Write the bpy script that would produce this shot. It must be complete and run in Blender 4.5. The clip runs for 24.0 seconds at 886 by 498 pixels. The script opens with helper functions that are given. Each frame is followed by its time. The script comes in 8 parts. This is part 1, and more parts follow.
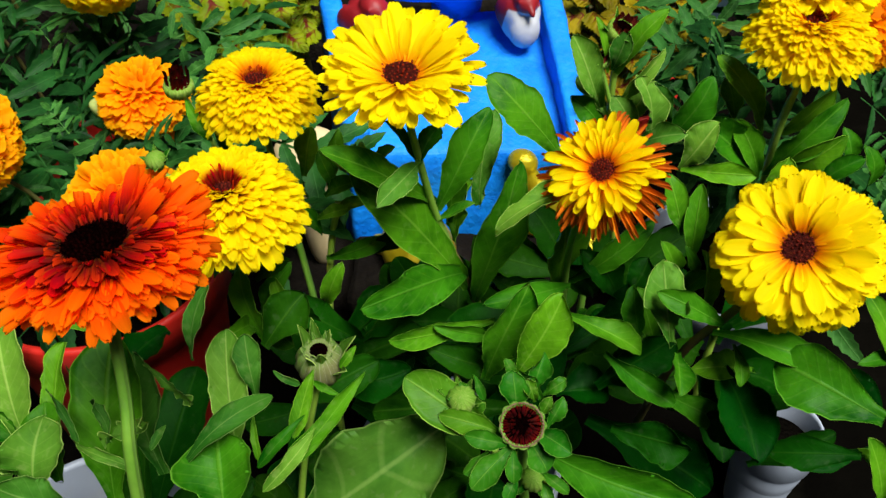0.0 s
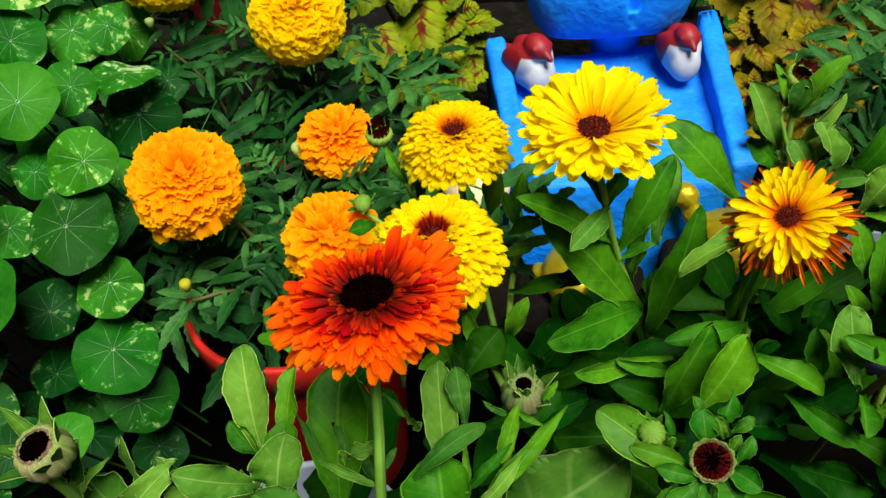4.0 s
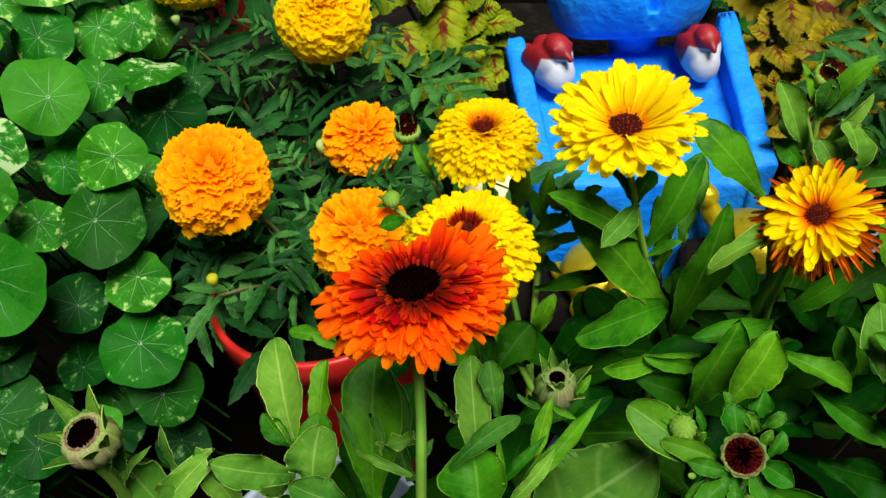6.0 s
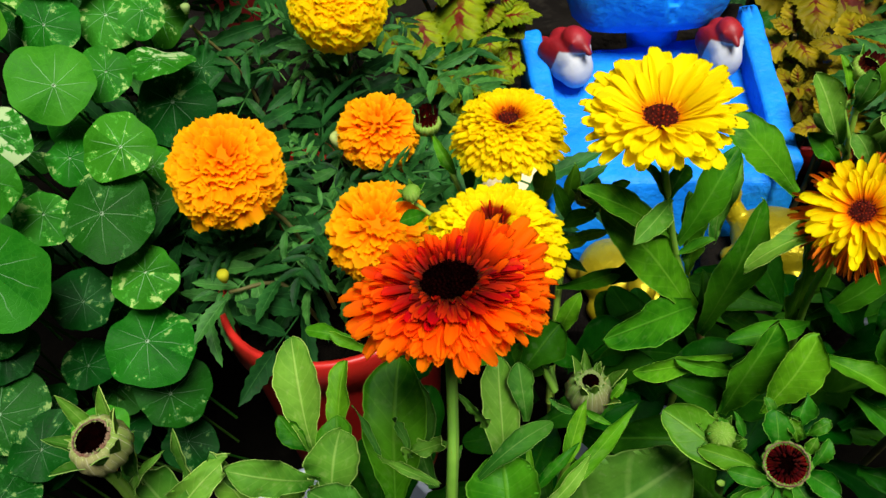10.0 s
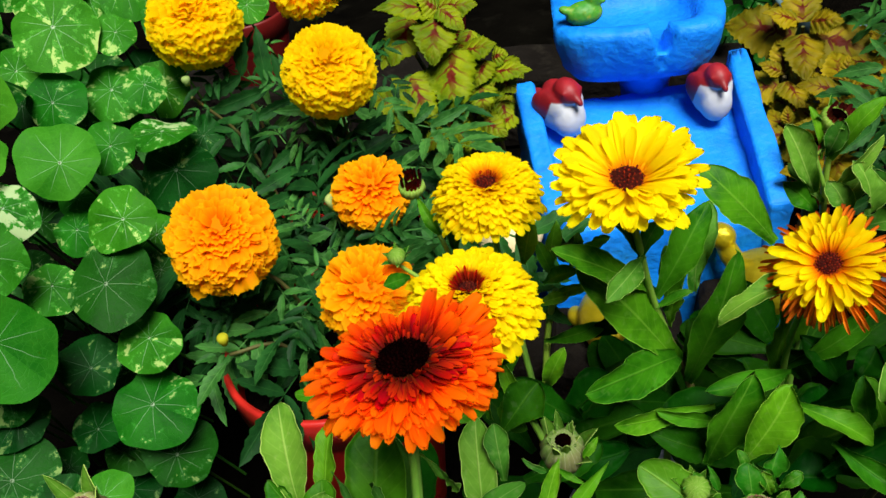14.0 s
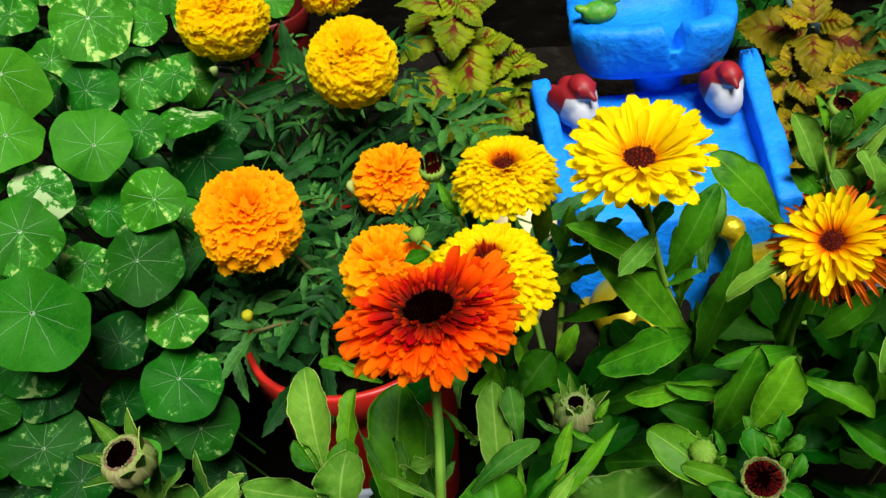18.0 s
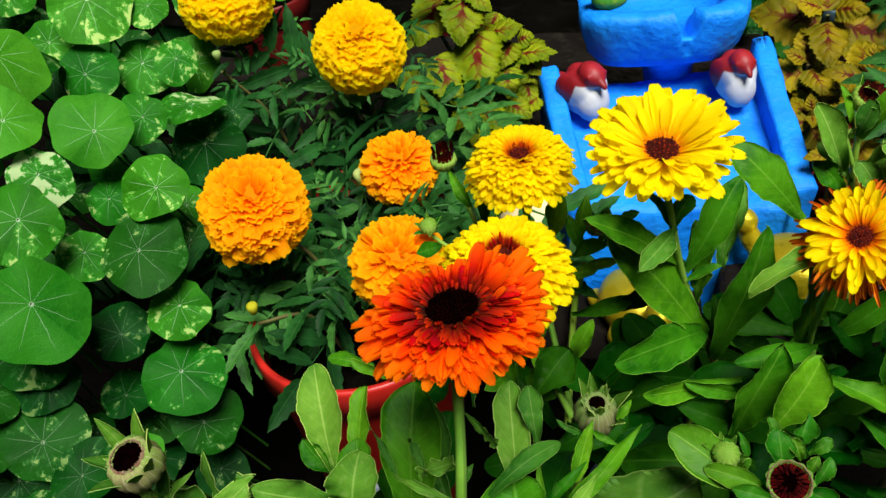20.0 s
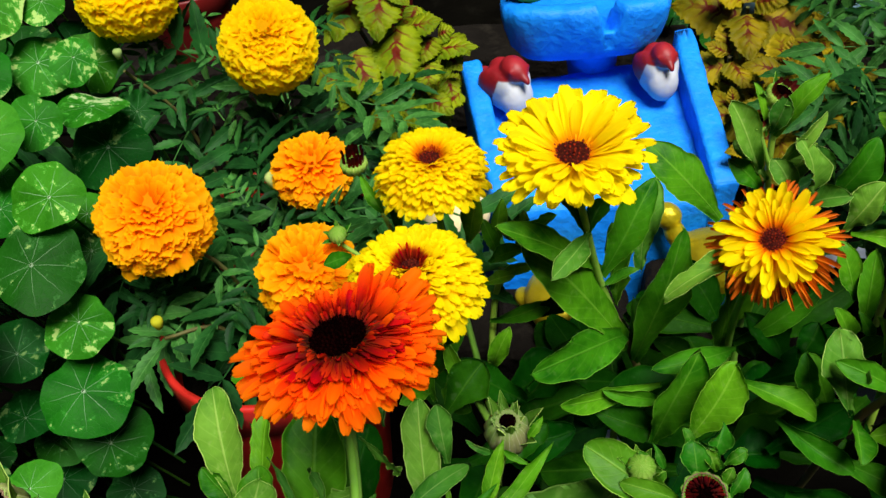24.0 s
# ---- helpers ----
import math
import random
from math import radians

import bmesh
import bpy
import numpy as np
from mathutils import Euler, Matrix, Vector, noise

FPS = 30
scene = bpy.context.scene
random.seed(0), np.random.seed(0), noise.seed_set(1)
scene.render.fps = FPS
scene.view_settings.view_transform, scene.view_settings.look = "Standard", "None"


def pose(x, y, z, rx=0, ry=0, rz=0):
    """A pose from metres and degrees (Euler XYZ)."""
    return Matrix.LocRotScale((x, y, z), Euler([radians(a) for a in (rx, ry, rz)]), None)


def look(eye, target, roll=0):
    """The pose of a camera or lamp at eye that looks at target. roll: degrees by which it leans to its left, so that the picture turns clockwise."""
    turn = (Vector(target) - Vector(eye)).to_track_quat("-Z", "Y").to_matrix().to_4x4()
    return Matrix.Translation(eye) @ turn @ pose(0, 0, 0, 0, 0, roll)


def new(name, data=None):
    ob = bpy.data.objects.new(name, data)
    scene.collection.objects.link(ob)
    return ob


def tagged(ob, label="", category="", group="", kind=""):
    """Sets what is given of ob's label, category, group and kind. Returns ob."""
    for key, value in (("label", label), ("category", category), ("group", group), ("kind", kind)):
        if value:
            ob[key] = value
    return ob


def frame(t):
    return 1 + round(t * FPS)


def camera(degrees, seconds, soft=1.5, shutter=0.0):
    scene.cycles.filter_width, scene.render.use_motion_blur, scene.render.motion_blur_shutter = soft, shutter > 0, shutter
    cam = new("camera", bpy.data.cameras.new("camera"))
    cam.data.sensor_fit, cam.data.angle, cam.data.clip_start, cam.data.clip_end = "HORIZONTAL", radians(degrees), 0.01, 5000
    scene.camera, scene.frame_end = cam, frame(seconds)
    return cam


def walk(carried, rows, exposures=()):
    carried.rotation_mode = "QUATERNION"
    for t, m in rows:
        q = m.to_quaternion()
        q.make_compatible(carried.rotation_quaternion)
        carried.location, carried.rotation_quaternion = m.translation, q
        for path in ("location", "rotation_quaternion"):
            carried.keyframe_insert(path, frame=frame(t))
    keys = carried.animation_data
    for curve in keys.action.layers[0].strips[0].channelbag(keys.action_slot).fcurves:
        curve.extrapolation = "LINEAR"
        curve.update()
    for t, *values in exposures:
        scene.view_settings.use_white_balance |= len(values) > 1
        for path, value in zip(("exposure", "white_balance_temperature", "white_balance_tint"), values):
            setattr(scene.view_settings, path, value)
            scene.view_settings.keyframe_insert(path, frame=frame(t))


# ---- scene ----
cam = camera(56.4, 24.0)
METRES, EYE, TILT, LEAN, TURN = 0.35, 0.58, -43.0, 0.0, 0.0
ROWS = [
    (0.0, 0.0, 0.0, 0.0, 0.0, 0.0, -0.0),
    (0.5, -0.0169, -0.0802, 0.0297, 1.64, 1.56, 0.14),
    (1.0, -0.038, -0.0741, 0.039, 2.93, 2.06, 0.36),
    (1.5, -0.0515, -0.0699, 0.0498, 3.99, 1.99, 0.46),
    (2.0, -0.0893, -0.1044, 0.0548, 5.53, 1.99, 0.08),
    (2.5, -0.1019, -0.1095, 0.0427, 6.8, 1.73, -0.34),
    (4.5, -0.0876, -0.1008, 0.0363, 8.88, 0.81, -0.82),
    (5.0, -0.104, -0.1167, 0.033, 9.16, 1.0, -0.86),
    (5.5, -0.1238, -0.1059, 0.0289, 8.92, 0.94, -0.99),
    (6.0, -0.127, -0.1183, 0.0259, 8.81, 1.02, -1.22),
    (6.5, -0.1237, -0.1102, 0.0275, 8.79, 1.03, -1.25),
    (7.0, -0.1253, -0.105, 0.0332, 8.72, 1.15, -1.11),
    (7.5, -0.1242, -0.1047, 0.036, 8.7, 1.27, -0.92),
    (8.0, -0.1214, -0.0988, 0.0339, 8.68, 1.34, -0.8),
    (8.5, -0.1292, -0.0917, 0.0291, 8.76, 1.23, -0.82),
    (9.0, -0.1427, -0.0799, 0.0338, 8.82, 1.01, -0.95),
    (9.5, -0.1586, -0.085, 0.0264, 8.83, 0.96, -1.27),
    (10.0, -0.1682, -0.0695, 0.0214, 8.84, 0.96, -1.61),
    (10.5, -0.154, -0.0924, 0.0239, 8.99, 1.39, -1.49),
    (11.0, -0.115, -0.0849, 0.0574, 8.69, 1.88, -0.63),
    (11.5, -0.1054, -0.1044, 0.072, 8.58, 2.49, 0.11),
    (13.5, -0.1025, -0.1026, 0.0568, 10.38, 3.31, 0.35),
    (14.0, -0.0908, -0.1023, 0.0622, 10.91, 3.36, 0.35),
    (14.5, -0.0906, -0.0993, 0.0668, 11.15, 3.44, 0.25),
    (15.0, -0.1342, -0.0953, 0.0547, 11.19, 3.43, -0.24),
    (15.5, -0.1452, -0.1208, 0.0509, 11.22, 3.75, -0.33),
    (16.0, -0.1355, -0.1415, 0.0448, 11.23, 4.06, -0.18),
    (16.5, -0.1455, -0.1794, 0.0234, 11.19, 4.52, -0.42),
    (17.0, -0.0976, -0.1933, 0.0082, 11.58, 4.87, -0.34),
    (17.5, -0.0967, -0.1703, 0.0018, 11.78, 4.53, -0.42),
    (18.0, -0.0936, -0.1567, 0.0056, 11.61, 4.08, -0.46),
    (18.5, -0.1187, -0.1488, -0.0008, 11.34, 3.83, -0.59),
    (20.5, -0.1295, -0.1154, 0.0269, 11.25, 3.02, -0.84),
    (21.0, -0.1153, -0.1184, 0.044, 11.5, 3.12, -0.25),
    (21.5, -0.1156, -0.1094, 0.0445, 11.16, 3.45, 0.23),
    (22.0, -0.1332, -0.1416, 0.0338, 10.61, 3.79, 0.0),
    (22.5, -0.14, -0.1396, 0.038, 9.84, 3.68, -0.38),
    (23.0, -0.1304, -0.0985, 0.0322, 9.03, 3.11, -0.25),
    (23.5, -0.1222, -0.073, 0.0426, 8.1, 2.58, 0.06),
    (24.0, -0.0862, -0.064, 0.0529, 7.48, 2.3, 0.69),
]
walk(cam, [(t, pose(0, 0, EYE, TILT, LEAN, TURN) @ pose(METRES * x, METRES * y, METRES * z, 90 + pitch, roll, yaw)) for t, x, y, z, yaw, pitch, roll in ROWS], [(0.0, 0.35), (24.0, 0.35)])

# ---- light ----
world = bpy.data.worlds.new("sky")
scene.world = world
world.use_nodes = True
wn, wl = world.node_tree.nodes, world.node_tree.links
sky = wn.new("ShaderNodeTexSky")
sky.sky_type = "NISHITA"
sky.sun_disc = False
sky.sun_elevation = radians(64)
sky.sun_rotation = radians(146)
sky.dust_density = 3.0
wl.new(sky.outputs[0], wn["Background"].inputs[0])
wn["Background"].inputs[1].default_value = 0.009
sun_data = bpy.data.lights.new("sun", "SUN")
sun_data.energy, sun_data.angle, sun_data.color = 5.4, radians(27), (1.0, 0.98, 0.92)
sun = new("sun", sun_data)
sun.matrix_world = look((0.24, -0.36, 0.90), (0, 0, 0))


# ---- materials ----
def mat(name, rough=0.5, spec=0.4):
    m = bpy.data.materials.new(name)
    m.use_nodes = True
    b = m.node_tree.nodes["Principled BSDF"]
    b.inputs["Roughness"].default_value = rough
    b.inputs["Specular IOR Level"].default_value = spec
    return m, m.node_tree.nodes, m.node_tree.links, b


def val(n, l, op, a, b=None, c=None):
    """A maths node; a, b, c are sockets or numbers."""
    k = n.new("ShaderNodeMath")
    k.operation = op
    for i, v in enumerate((a, b, c)):
        if v is None:
            continue
        if isinstance(v, (int, float)):
            k.inputs[i].default_value = v
        else:
            l.new(v, k.inputs[i])
    return k.outputs[0]


def mixc(n, l, f, a, b, blend="MIX"):
    k = n.new("ShaderNodeMix")
    k.data_type, k.blend_type = "RGBA", blend
    for s, v in ((k.inputs[0], f), (k.inputs[6], a), (k.inputs[7], b)):
        if isinstance(v, (int, float)):
            s.default_value = v
        elif isinstance(v, tuple):
            s.default_value = (*v, 1)
        else:
            l.new(v, s)
    return k.outputs[2]


def ramp(n, l, f, stops):
    k = n.new("ShaderNodeValToRGB")
    while len(k.color_ramp.elements) < len(stops):
        k.color_ramp.elements.new(0.5)
    for e, (p, c) in zip(k.color_ramp.elements, stops):
        e.position, e.color = p, (*c, 1) if isinstance(c, tuple) else (c, c, c, 1)
    l.new(f, k.inputs[0])
    return k.outputs[0]


def tex(n, l, scale, detail=3.0, coord="Object", rough=0.55):
    t = n.new("ShaderNodeTexCoord")
    k = n.new("ShaderNodeTexNoise")
    k.inputs["Scale"].default_value, k.inputs["Detail"].default_value = scale, detail
    k.inputs["Roughness"].default_value = rough
    l.new(t.outputs[coord], k.inputs["Vector"])
    return k.outputs[0]


def uvs(n, l):
    t = n.new("ShaderNodeTexCoord")
    s = n.new("ShaderNodeSeparateXYZ")
    l.new(t.outputs["UV"], s.inputs[0])
    return s.outputs[0], s.outputs[1]


def bump(n, l, b, h, strength, dist=0.001):
    k = n.new("ShaderNodeBump")
    k.inputs["Strength"].default_value, k.inputs["Distance"].default_value = strength, dist
    l.new(h, k.inputs["Height"])
    l.new(k.outputs[0], b.inputs["Normal"])


def see_through(m, n, l, b, col, amount):
    """Thin plant tissue lets part of the light through."""
    t = n.new("ShaderNodeBsdfTranslucent")
    l.new(col, t.inputs[0])
    k = n.new("ShaderNodeMixShader")
    k.inputs[0].default_value = amount
    l.new(b.outputs[0], k.inputs[1])
    l.new(t.outputs[0], k.inputs[2])
    l.new(k.outputs[0], n["Material Output"].inputs[0])


def rnd(n):
    return n.new("ShaderNodeObjectInfo").outputs["Random"]


def rnd_piece(n, l):
    """A random number for each piece, whether it is an object or an island of a joined mesh."""
    return val(n, l, "FRACT", val(n, l, "ADD", rnd(n), n.new("ShaderNodeNewGeometry").outputs["Random Per Island"]))


def petal_mat(name, stops, vary=0.15, streak=0.25, dark=(0.6, 0.22, 0.0), glow=0.4, through_col=(0.95, 0.60, 0.001)):
    """Petal: colour runs from the claw (0) to the tip (1), with fine streaks along it."""
    m, n, l, b = mat(name, 0.65, 0.05)
    u, v = uvs(n, l)
    c = ramp(n, l, u, stops)
    w = n.new("ShaderNodeTexNoise")
    w.inputs["Scale"].default_value, w.inputs["Detail"].default_value = 1.0, 2.0
    cmb = n.new("ShaderNodeCombineXYZ")
    l.new(val(n, l, "MULTIPLY", u, 1.3), cmb.inputs[0])
    l.new(val(n, l, "MULTIPLY", v, 14.0), cmb.inputs[1])
    l.new(val(n, l, "MULTIPLY", rnd_piece(n, l), 40.0), cmb.inputs[2])
    l.new(cmb.outputs[0], w.inputs["Vector"])
    s = val(n, l, "MULTIPLY", ramp(n, l, w.outputs[0], [(0.48, 0.0), (0.7, 1.0)]), streak)
    s = val(n, l, "MULTIPLY", s, val(n, l, "SUBTRACT", 1.15, u))
    c = mixc(n, l, s, c, dark)
    h = n.new("ShaderNodeHueSaturation")
    l.new(c, h.inputs["Color"])
    l.new(val(n, l, "MULTIPLY_ADD", rnd_piece(n, l), vary, 1.0 - vary * 0.6), h.inputs["Value"])
    l.new(val(n, l, "MULTIPLY_ADD", rnd_piece(n, l), 0.012, 0.494), h.inputs["Hue"])
    l.new(h.outputs[0], b.inputs["Base Color"])
    bump(n, l, b, w.outputs[0], 0.25, 0.0006)
    see_through(m, n, l, b, mixc(n, l, 0.3, h.outputs[0], through_col), glow)
    return m


YEL, GOLD, ORA = (0.94, 0.71, 0.001), (0.92, 0.47, 0.001), (0.90, 0.27, 0.001)
PALE = (0.95, 0.81, 0.002)
m_pet_a = petal_mat("petal_yellow", [(0.0, (0.3, 0.03, 0.003)), (0.07, ORA), (0.17, GOLD), (0.32, YEL), (0.7, PALE)], streak=0.3, dark=GOLD, glow=0.52)
m_pet_b = petal_mat("petal_lemon", [(0.0, (0.5, 0.12, 0.003)), (0.25, ORA), (0.45, GOLD), (0.68, YEL), (1.0, PALE)], streak=0.2, dark=ORA, glow=0.58)
m_pet_c = petal_mat("petal_lemon_red_claw", [(0.0, (0.10, 0.003, 0.002)), (0.42, (0.32, 0.02, 0.002)), (0.56, (0.75, 0.3, 0.002)), (0.7, YEL), (1.0, PALE)], streak=0.2, dark=(0.4, 0.06, 0.0), glow=0.5)
m_pet_d = petal_mat("petal_golden", [(0.0, (0.5, 0.07, 0.003)), (0.16, ORA), (0.36, GOLD), (0.6, YEL), (1.0, PALE)], streak=0.35, dark=GOLD, glow=0.5)
m_pet_e = petal_mat("petal_golden_orange", [(0.0, (0.4, 0.03, 0.003)), (0.16, (0.88, 0.18, 0.001)), (0.36, GOLD), (0.60, YEL), (1.0, PALE)], vary=0.15, streak=0.45, dark=GOLD, glow=0.52)
m_pet_o = petal_mat("petal_orange", [(0.0, (0.02, 0.001, 0.001)), (0.30, (0.26, 0.004, 0.001)), (0.52, (0.72, 0.022, 0.001)), (0.76, (0.95, 0.085, 0.001)), (1.0, (0.98, 0.15, 0.002))], vary=0.2, streak=0.5, dark=(0.6, 0.03, 0.0), glow=0.55, through_col=(0.99, 0.12, 0.001))
m_pet_outer = petal_mat("petal_orange_outer", [(0.0, (0.70, 0.02, 0.001)), (0.30, (0.94, 0.075, 0.001)), (0.6, (0.98, 0.14, 0.001)), (1.0, (0.99, 0.22, 0.002))], vary=0.15, streak=0.25, dark=(0.85, 0.05, 0.0), glow=0.6, through_col=(0.99, 0.12, 0.001))
m_pet_in = petal_mat("petal_maroon_claw", [(0.0, (0.008, 0.001, 0.001)), (0.4, (0.16, 0.002, 0.002)), (0.8, (0.45, 0.010, 0.002)), (1.0, (0.62, 0.020, 0.002))], vary=0.3, streak=0.1, glow=0.2, through_col=(0.3, 0.01, 0.002))
m_dry = petal_mat("petal_withered", [(0.0, (0.90, 0.45, 0.01)), (0.5, (0.86, 0.33, 0.008)), (0.78, (0.72, 0.18, 0.008)), (1.0, (0.42, 0.07, 0.008))], vary=0.7, streak=0.6, dark=(0.25, 0.03, 0.005), glow=0.25)
m_mar_o = petal_mat("petal_marigold_orange", [(0.0, (0.95, 0.16, 0.001)), (0.45, (0.97, 0.29, 0.001)), (0.8, (0.98, 0.42, 0.001)), (1.0, (0.99, 0.52, 0.003))], vary=0.15, streak=0.2, dark=(0.85, 0.16, 0.0), glow=0.55, through_col=(0.97, 0.38, 0.001))
m_mar_bud = petal_mat("petal_marigold_bud", [(0.0, (0.4, 0.42, 0.02)), (1.0, (0.5, 0.5, 0.02))], streak=0.1, glow=0.2)
# Orange at the petal base puts the shade of the crevices into the colour.
m_mar_y = petal_mat("petal_marigold_yellow", [(0.0, (0.97, 0.38, 0.001)), (0.45, (0.98, 0.62, 0.001)), (0.8, (0.99, 0.80, 0.002)), (1.0, (0.99, 0.84, 0.004))], vary=0.12, streak=0.15, dark=(0.95, 0.42, 0.0), glow=0.70, through_col=(0.99, 0.60, 0.001))


def leaf_mat(name, base, alt, rib, rough=0.45, spec=0.35, margin=0.5, glow=0.22, vein=9.0, vary=0.5, vs=0.06, ms=0.32):
    """Leaf with pale midrib, slanting side veins, pale hairy margin, blotches; u runs base to tip, v across."""
    m, n, l, b = mat(name, rough, spec)
    u, v = uvs(n, l)
    side = val(n, l, "ABSOLUTE", val(n, l, "MULTIPLY_ADD", v, 2.0, -1.0))
    c = mixc(n, l, ramp(n, l, tex(n, l, 40.0), [(0.38, 0.0), (0.62, 1.0)]), base, alt)
    c = mixc(n, l, val(n, l, "MULTIPLY", ramp(n, l, tex(n, l, 120.0, 4.0), [(0.42, 0.0), (0.7, 1.0)]), 0.45), c, tuple(x * 1.2 for x in alt))
    fine = tex(n, l, 420.0, 4.0)
    c = mixc(n, l, val(n, l, "MULTIPLY", fine, 0.35), c, tuple(x * 0.45 for x in base))
    c = mixc(n, l, val(n, l, "MULTIPLY", ramp(n, l, tex(n, l, 230.0, 2.0), [(0.6, 0.0), (0.7, 1.0)]), 0.25), c, tuple(x * 0.5 + 0.02 for x in rib))
    wave = val(n, l, "SINE", val(n, l, "MULTIPLY", val(n, l, "SUBTRACT", u, val(n, l, "MULTIPLY", side, 0.22)), vein * 6.283))
    veins = ramp(n, l, wave, [(0.86, 0.0), (0.99, 1.0)])
    c = mixc(n, l, val(n, l, "MULTIPLY", veins, vs), c, rib)
    mid = ramp(n, l, side, [(0.0, 1.0), (0.03, 0.8), (0.07, 0.0)])
    c = mixc(n, l, val(n, l, "MULTIPLY", mid, ms), c, rib)
    rim = ramp(n, l, side, [(0.955, 0.0), (0.99, 1.0)])
    c = mixc(n, l, val(n, l, "MULTIPLY", rim, margin), c, tuple(min(1, x * 1.5) for x in rib))
    h = n.new("ShaderNodeHueSaturation")
    l.new(c, h.inputs["Color"])
    l.new(val(n, l, "MULTIPLY_ADD", rnd(n), vary, 1.0 - vary * 0.5), h.inputs["Value"])
    l.new(val(n, l, "MULTIPLY_ADD", rnd(n), -0.035, 0.515), h.inputs["Hue"])
    l.new(h.outputs[0], b.inputs["Base Color"])
    hh = val(n, l, "ADD", val(n, l, "MULTIPLY", val(n, l, "ADD", mid, val(n, l, "MULTIPLY", veins, 0.15)), -0.6), val(n, l, "MULTIPLY", fine, 0.5))
    bump(n, l, b, hh, 0.5, 0.0008)
    see_through(m, n, l, b, h.outputs[0], glow)
    return m


m_leaf = leaf_mat("calendula_leaf", (0.010, 0.100, 0.0014), (0.066, 0.265, 0.006), (0.19, 0.44, 0.040), rough=0.46, spec=0.08, glow=0.2, margin=0.55, vary=0.8, vs=0.10)
m_leaf_young = leaf_mat("calendula_leaf_young", (0.016, 0.120, 0.003), (0.048, 0.205, 0.007), (0.22, 0.44, 0.06), spec=0.1, glow=0.2, margin=0.8, vary=0.3)
m_leaf_pale = leaf_mat("calendula_leaf_pale", (0.022, 0.120, 0.006), (0.085, 0.245, 0.020), (0.34, 0.52, 0.12), rough=0.6, spec=0.08, margin=0.7, glow=0.15, vary=0.7)
m_leaf_large = leaf_mat("calendula_leaf_large", (0.018, 0.105, 0.008), (0.05, 0.17, 0.016), (0.20, 0.36, 0.08), rough=0.5, spec=0.08, margin=0.5, glow=0.12, vein=3.6, vary=0.1, vs=0.16, ms=0.35)
# Darker copy of the leaf green: shade inside the foliage put into the colour.
m_leaf_shaded = leaf_mat("calendula_leaf_shaded", (0.0015, 0.028, 0.0008), (0.006, 0.058, 0.0015), (0.03, 0.11, 0.008), rough=0.5, spec=0.03, margin=0.25, glow=0.12)
m_mleaf = leaf_mat("marigold_leaf", (0.004, 0.042, 0.005), (0.030, 0.145, 0.024), (0.09, 0.26, 0.06), rough=0.5, spec=0.08, margin=0.1, vary=1.3, vein=5.0, glow=0.12, vs=0.12)
m_stem = leaf_mat("stem", (0.15, 0.34, 0.025), (0.22, 0.42, 0.04), (0.25, 0.4, 0.1), rough=0.55, margin=0.0, vein=0.3, glow=0.05)
m_stem_brown = leaf_mat("stem_brown", (0.09, 0.11, 0.02), (0.13, 0.09, 0.03), (0.16, 0.16, 0.05), rough=0.6, margin=0.0, vein=0.3, glow=0.02)
m_stalk = leaf_mat("leaf_stalk", (0.010, 0.05, 0.003), (0.02, 0.08, 0.006), (0.05, 0.1, 0.02), rough=0.55, spec=0.05, margin=0.0, vein=0.3, glow=0.05)
m_sepal_dusky = leaf_mat("sepal_dusky", (0.17, 0.30, 0.05), (0.26, 0.25, 0.10), (0.50, 0.50, 0.34), rough=0.65, spec=0.1, margin=0.5, vein=1.0, ms=0.75)
m_sepal = leaf_mat("sepal", (0.11, 0.29, 0.02), (0.20, 0.36, 0.05), (0.42, 0.54, 0.18), rough=0.65, spec=0.1, margin=0.5, vein=1.0, ms=0.75)


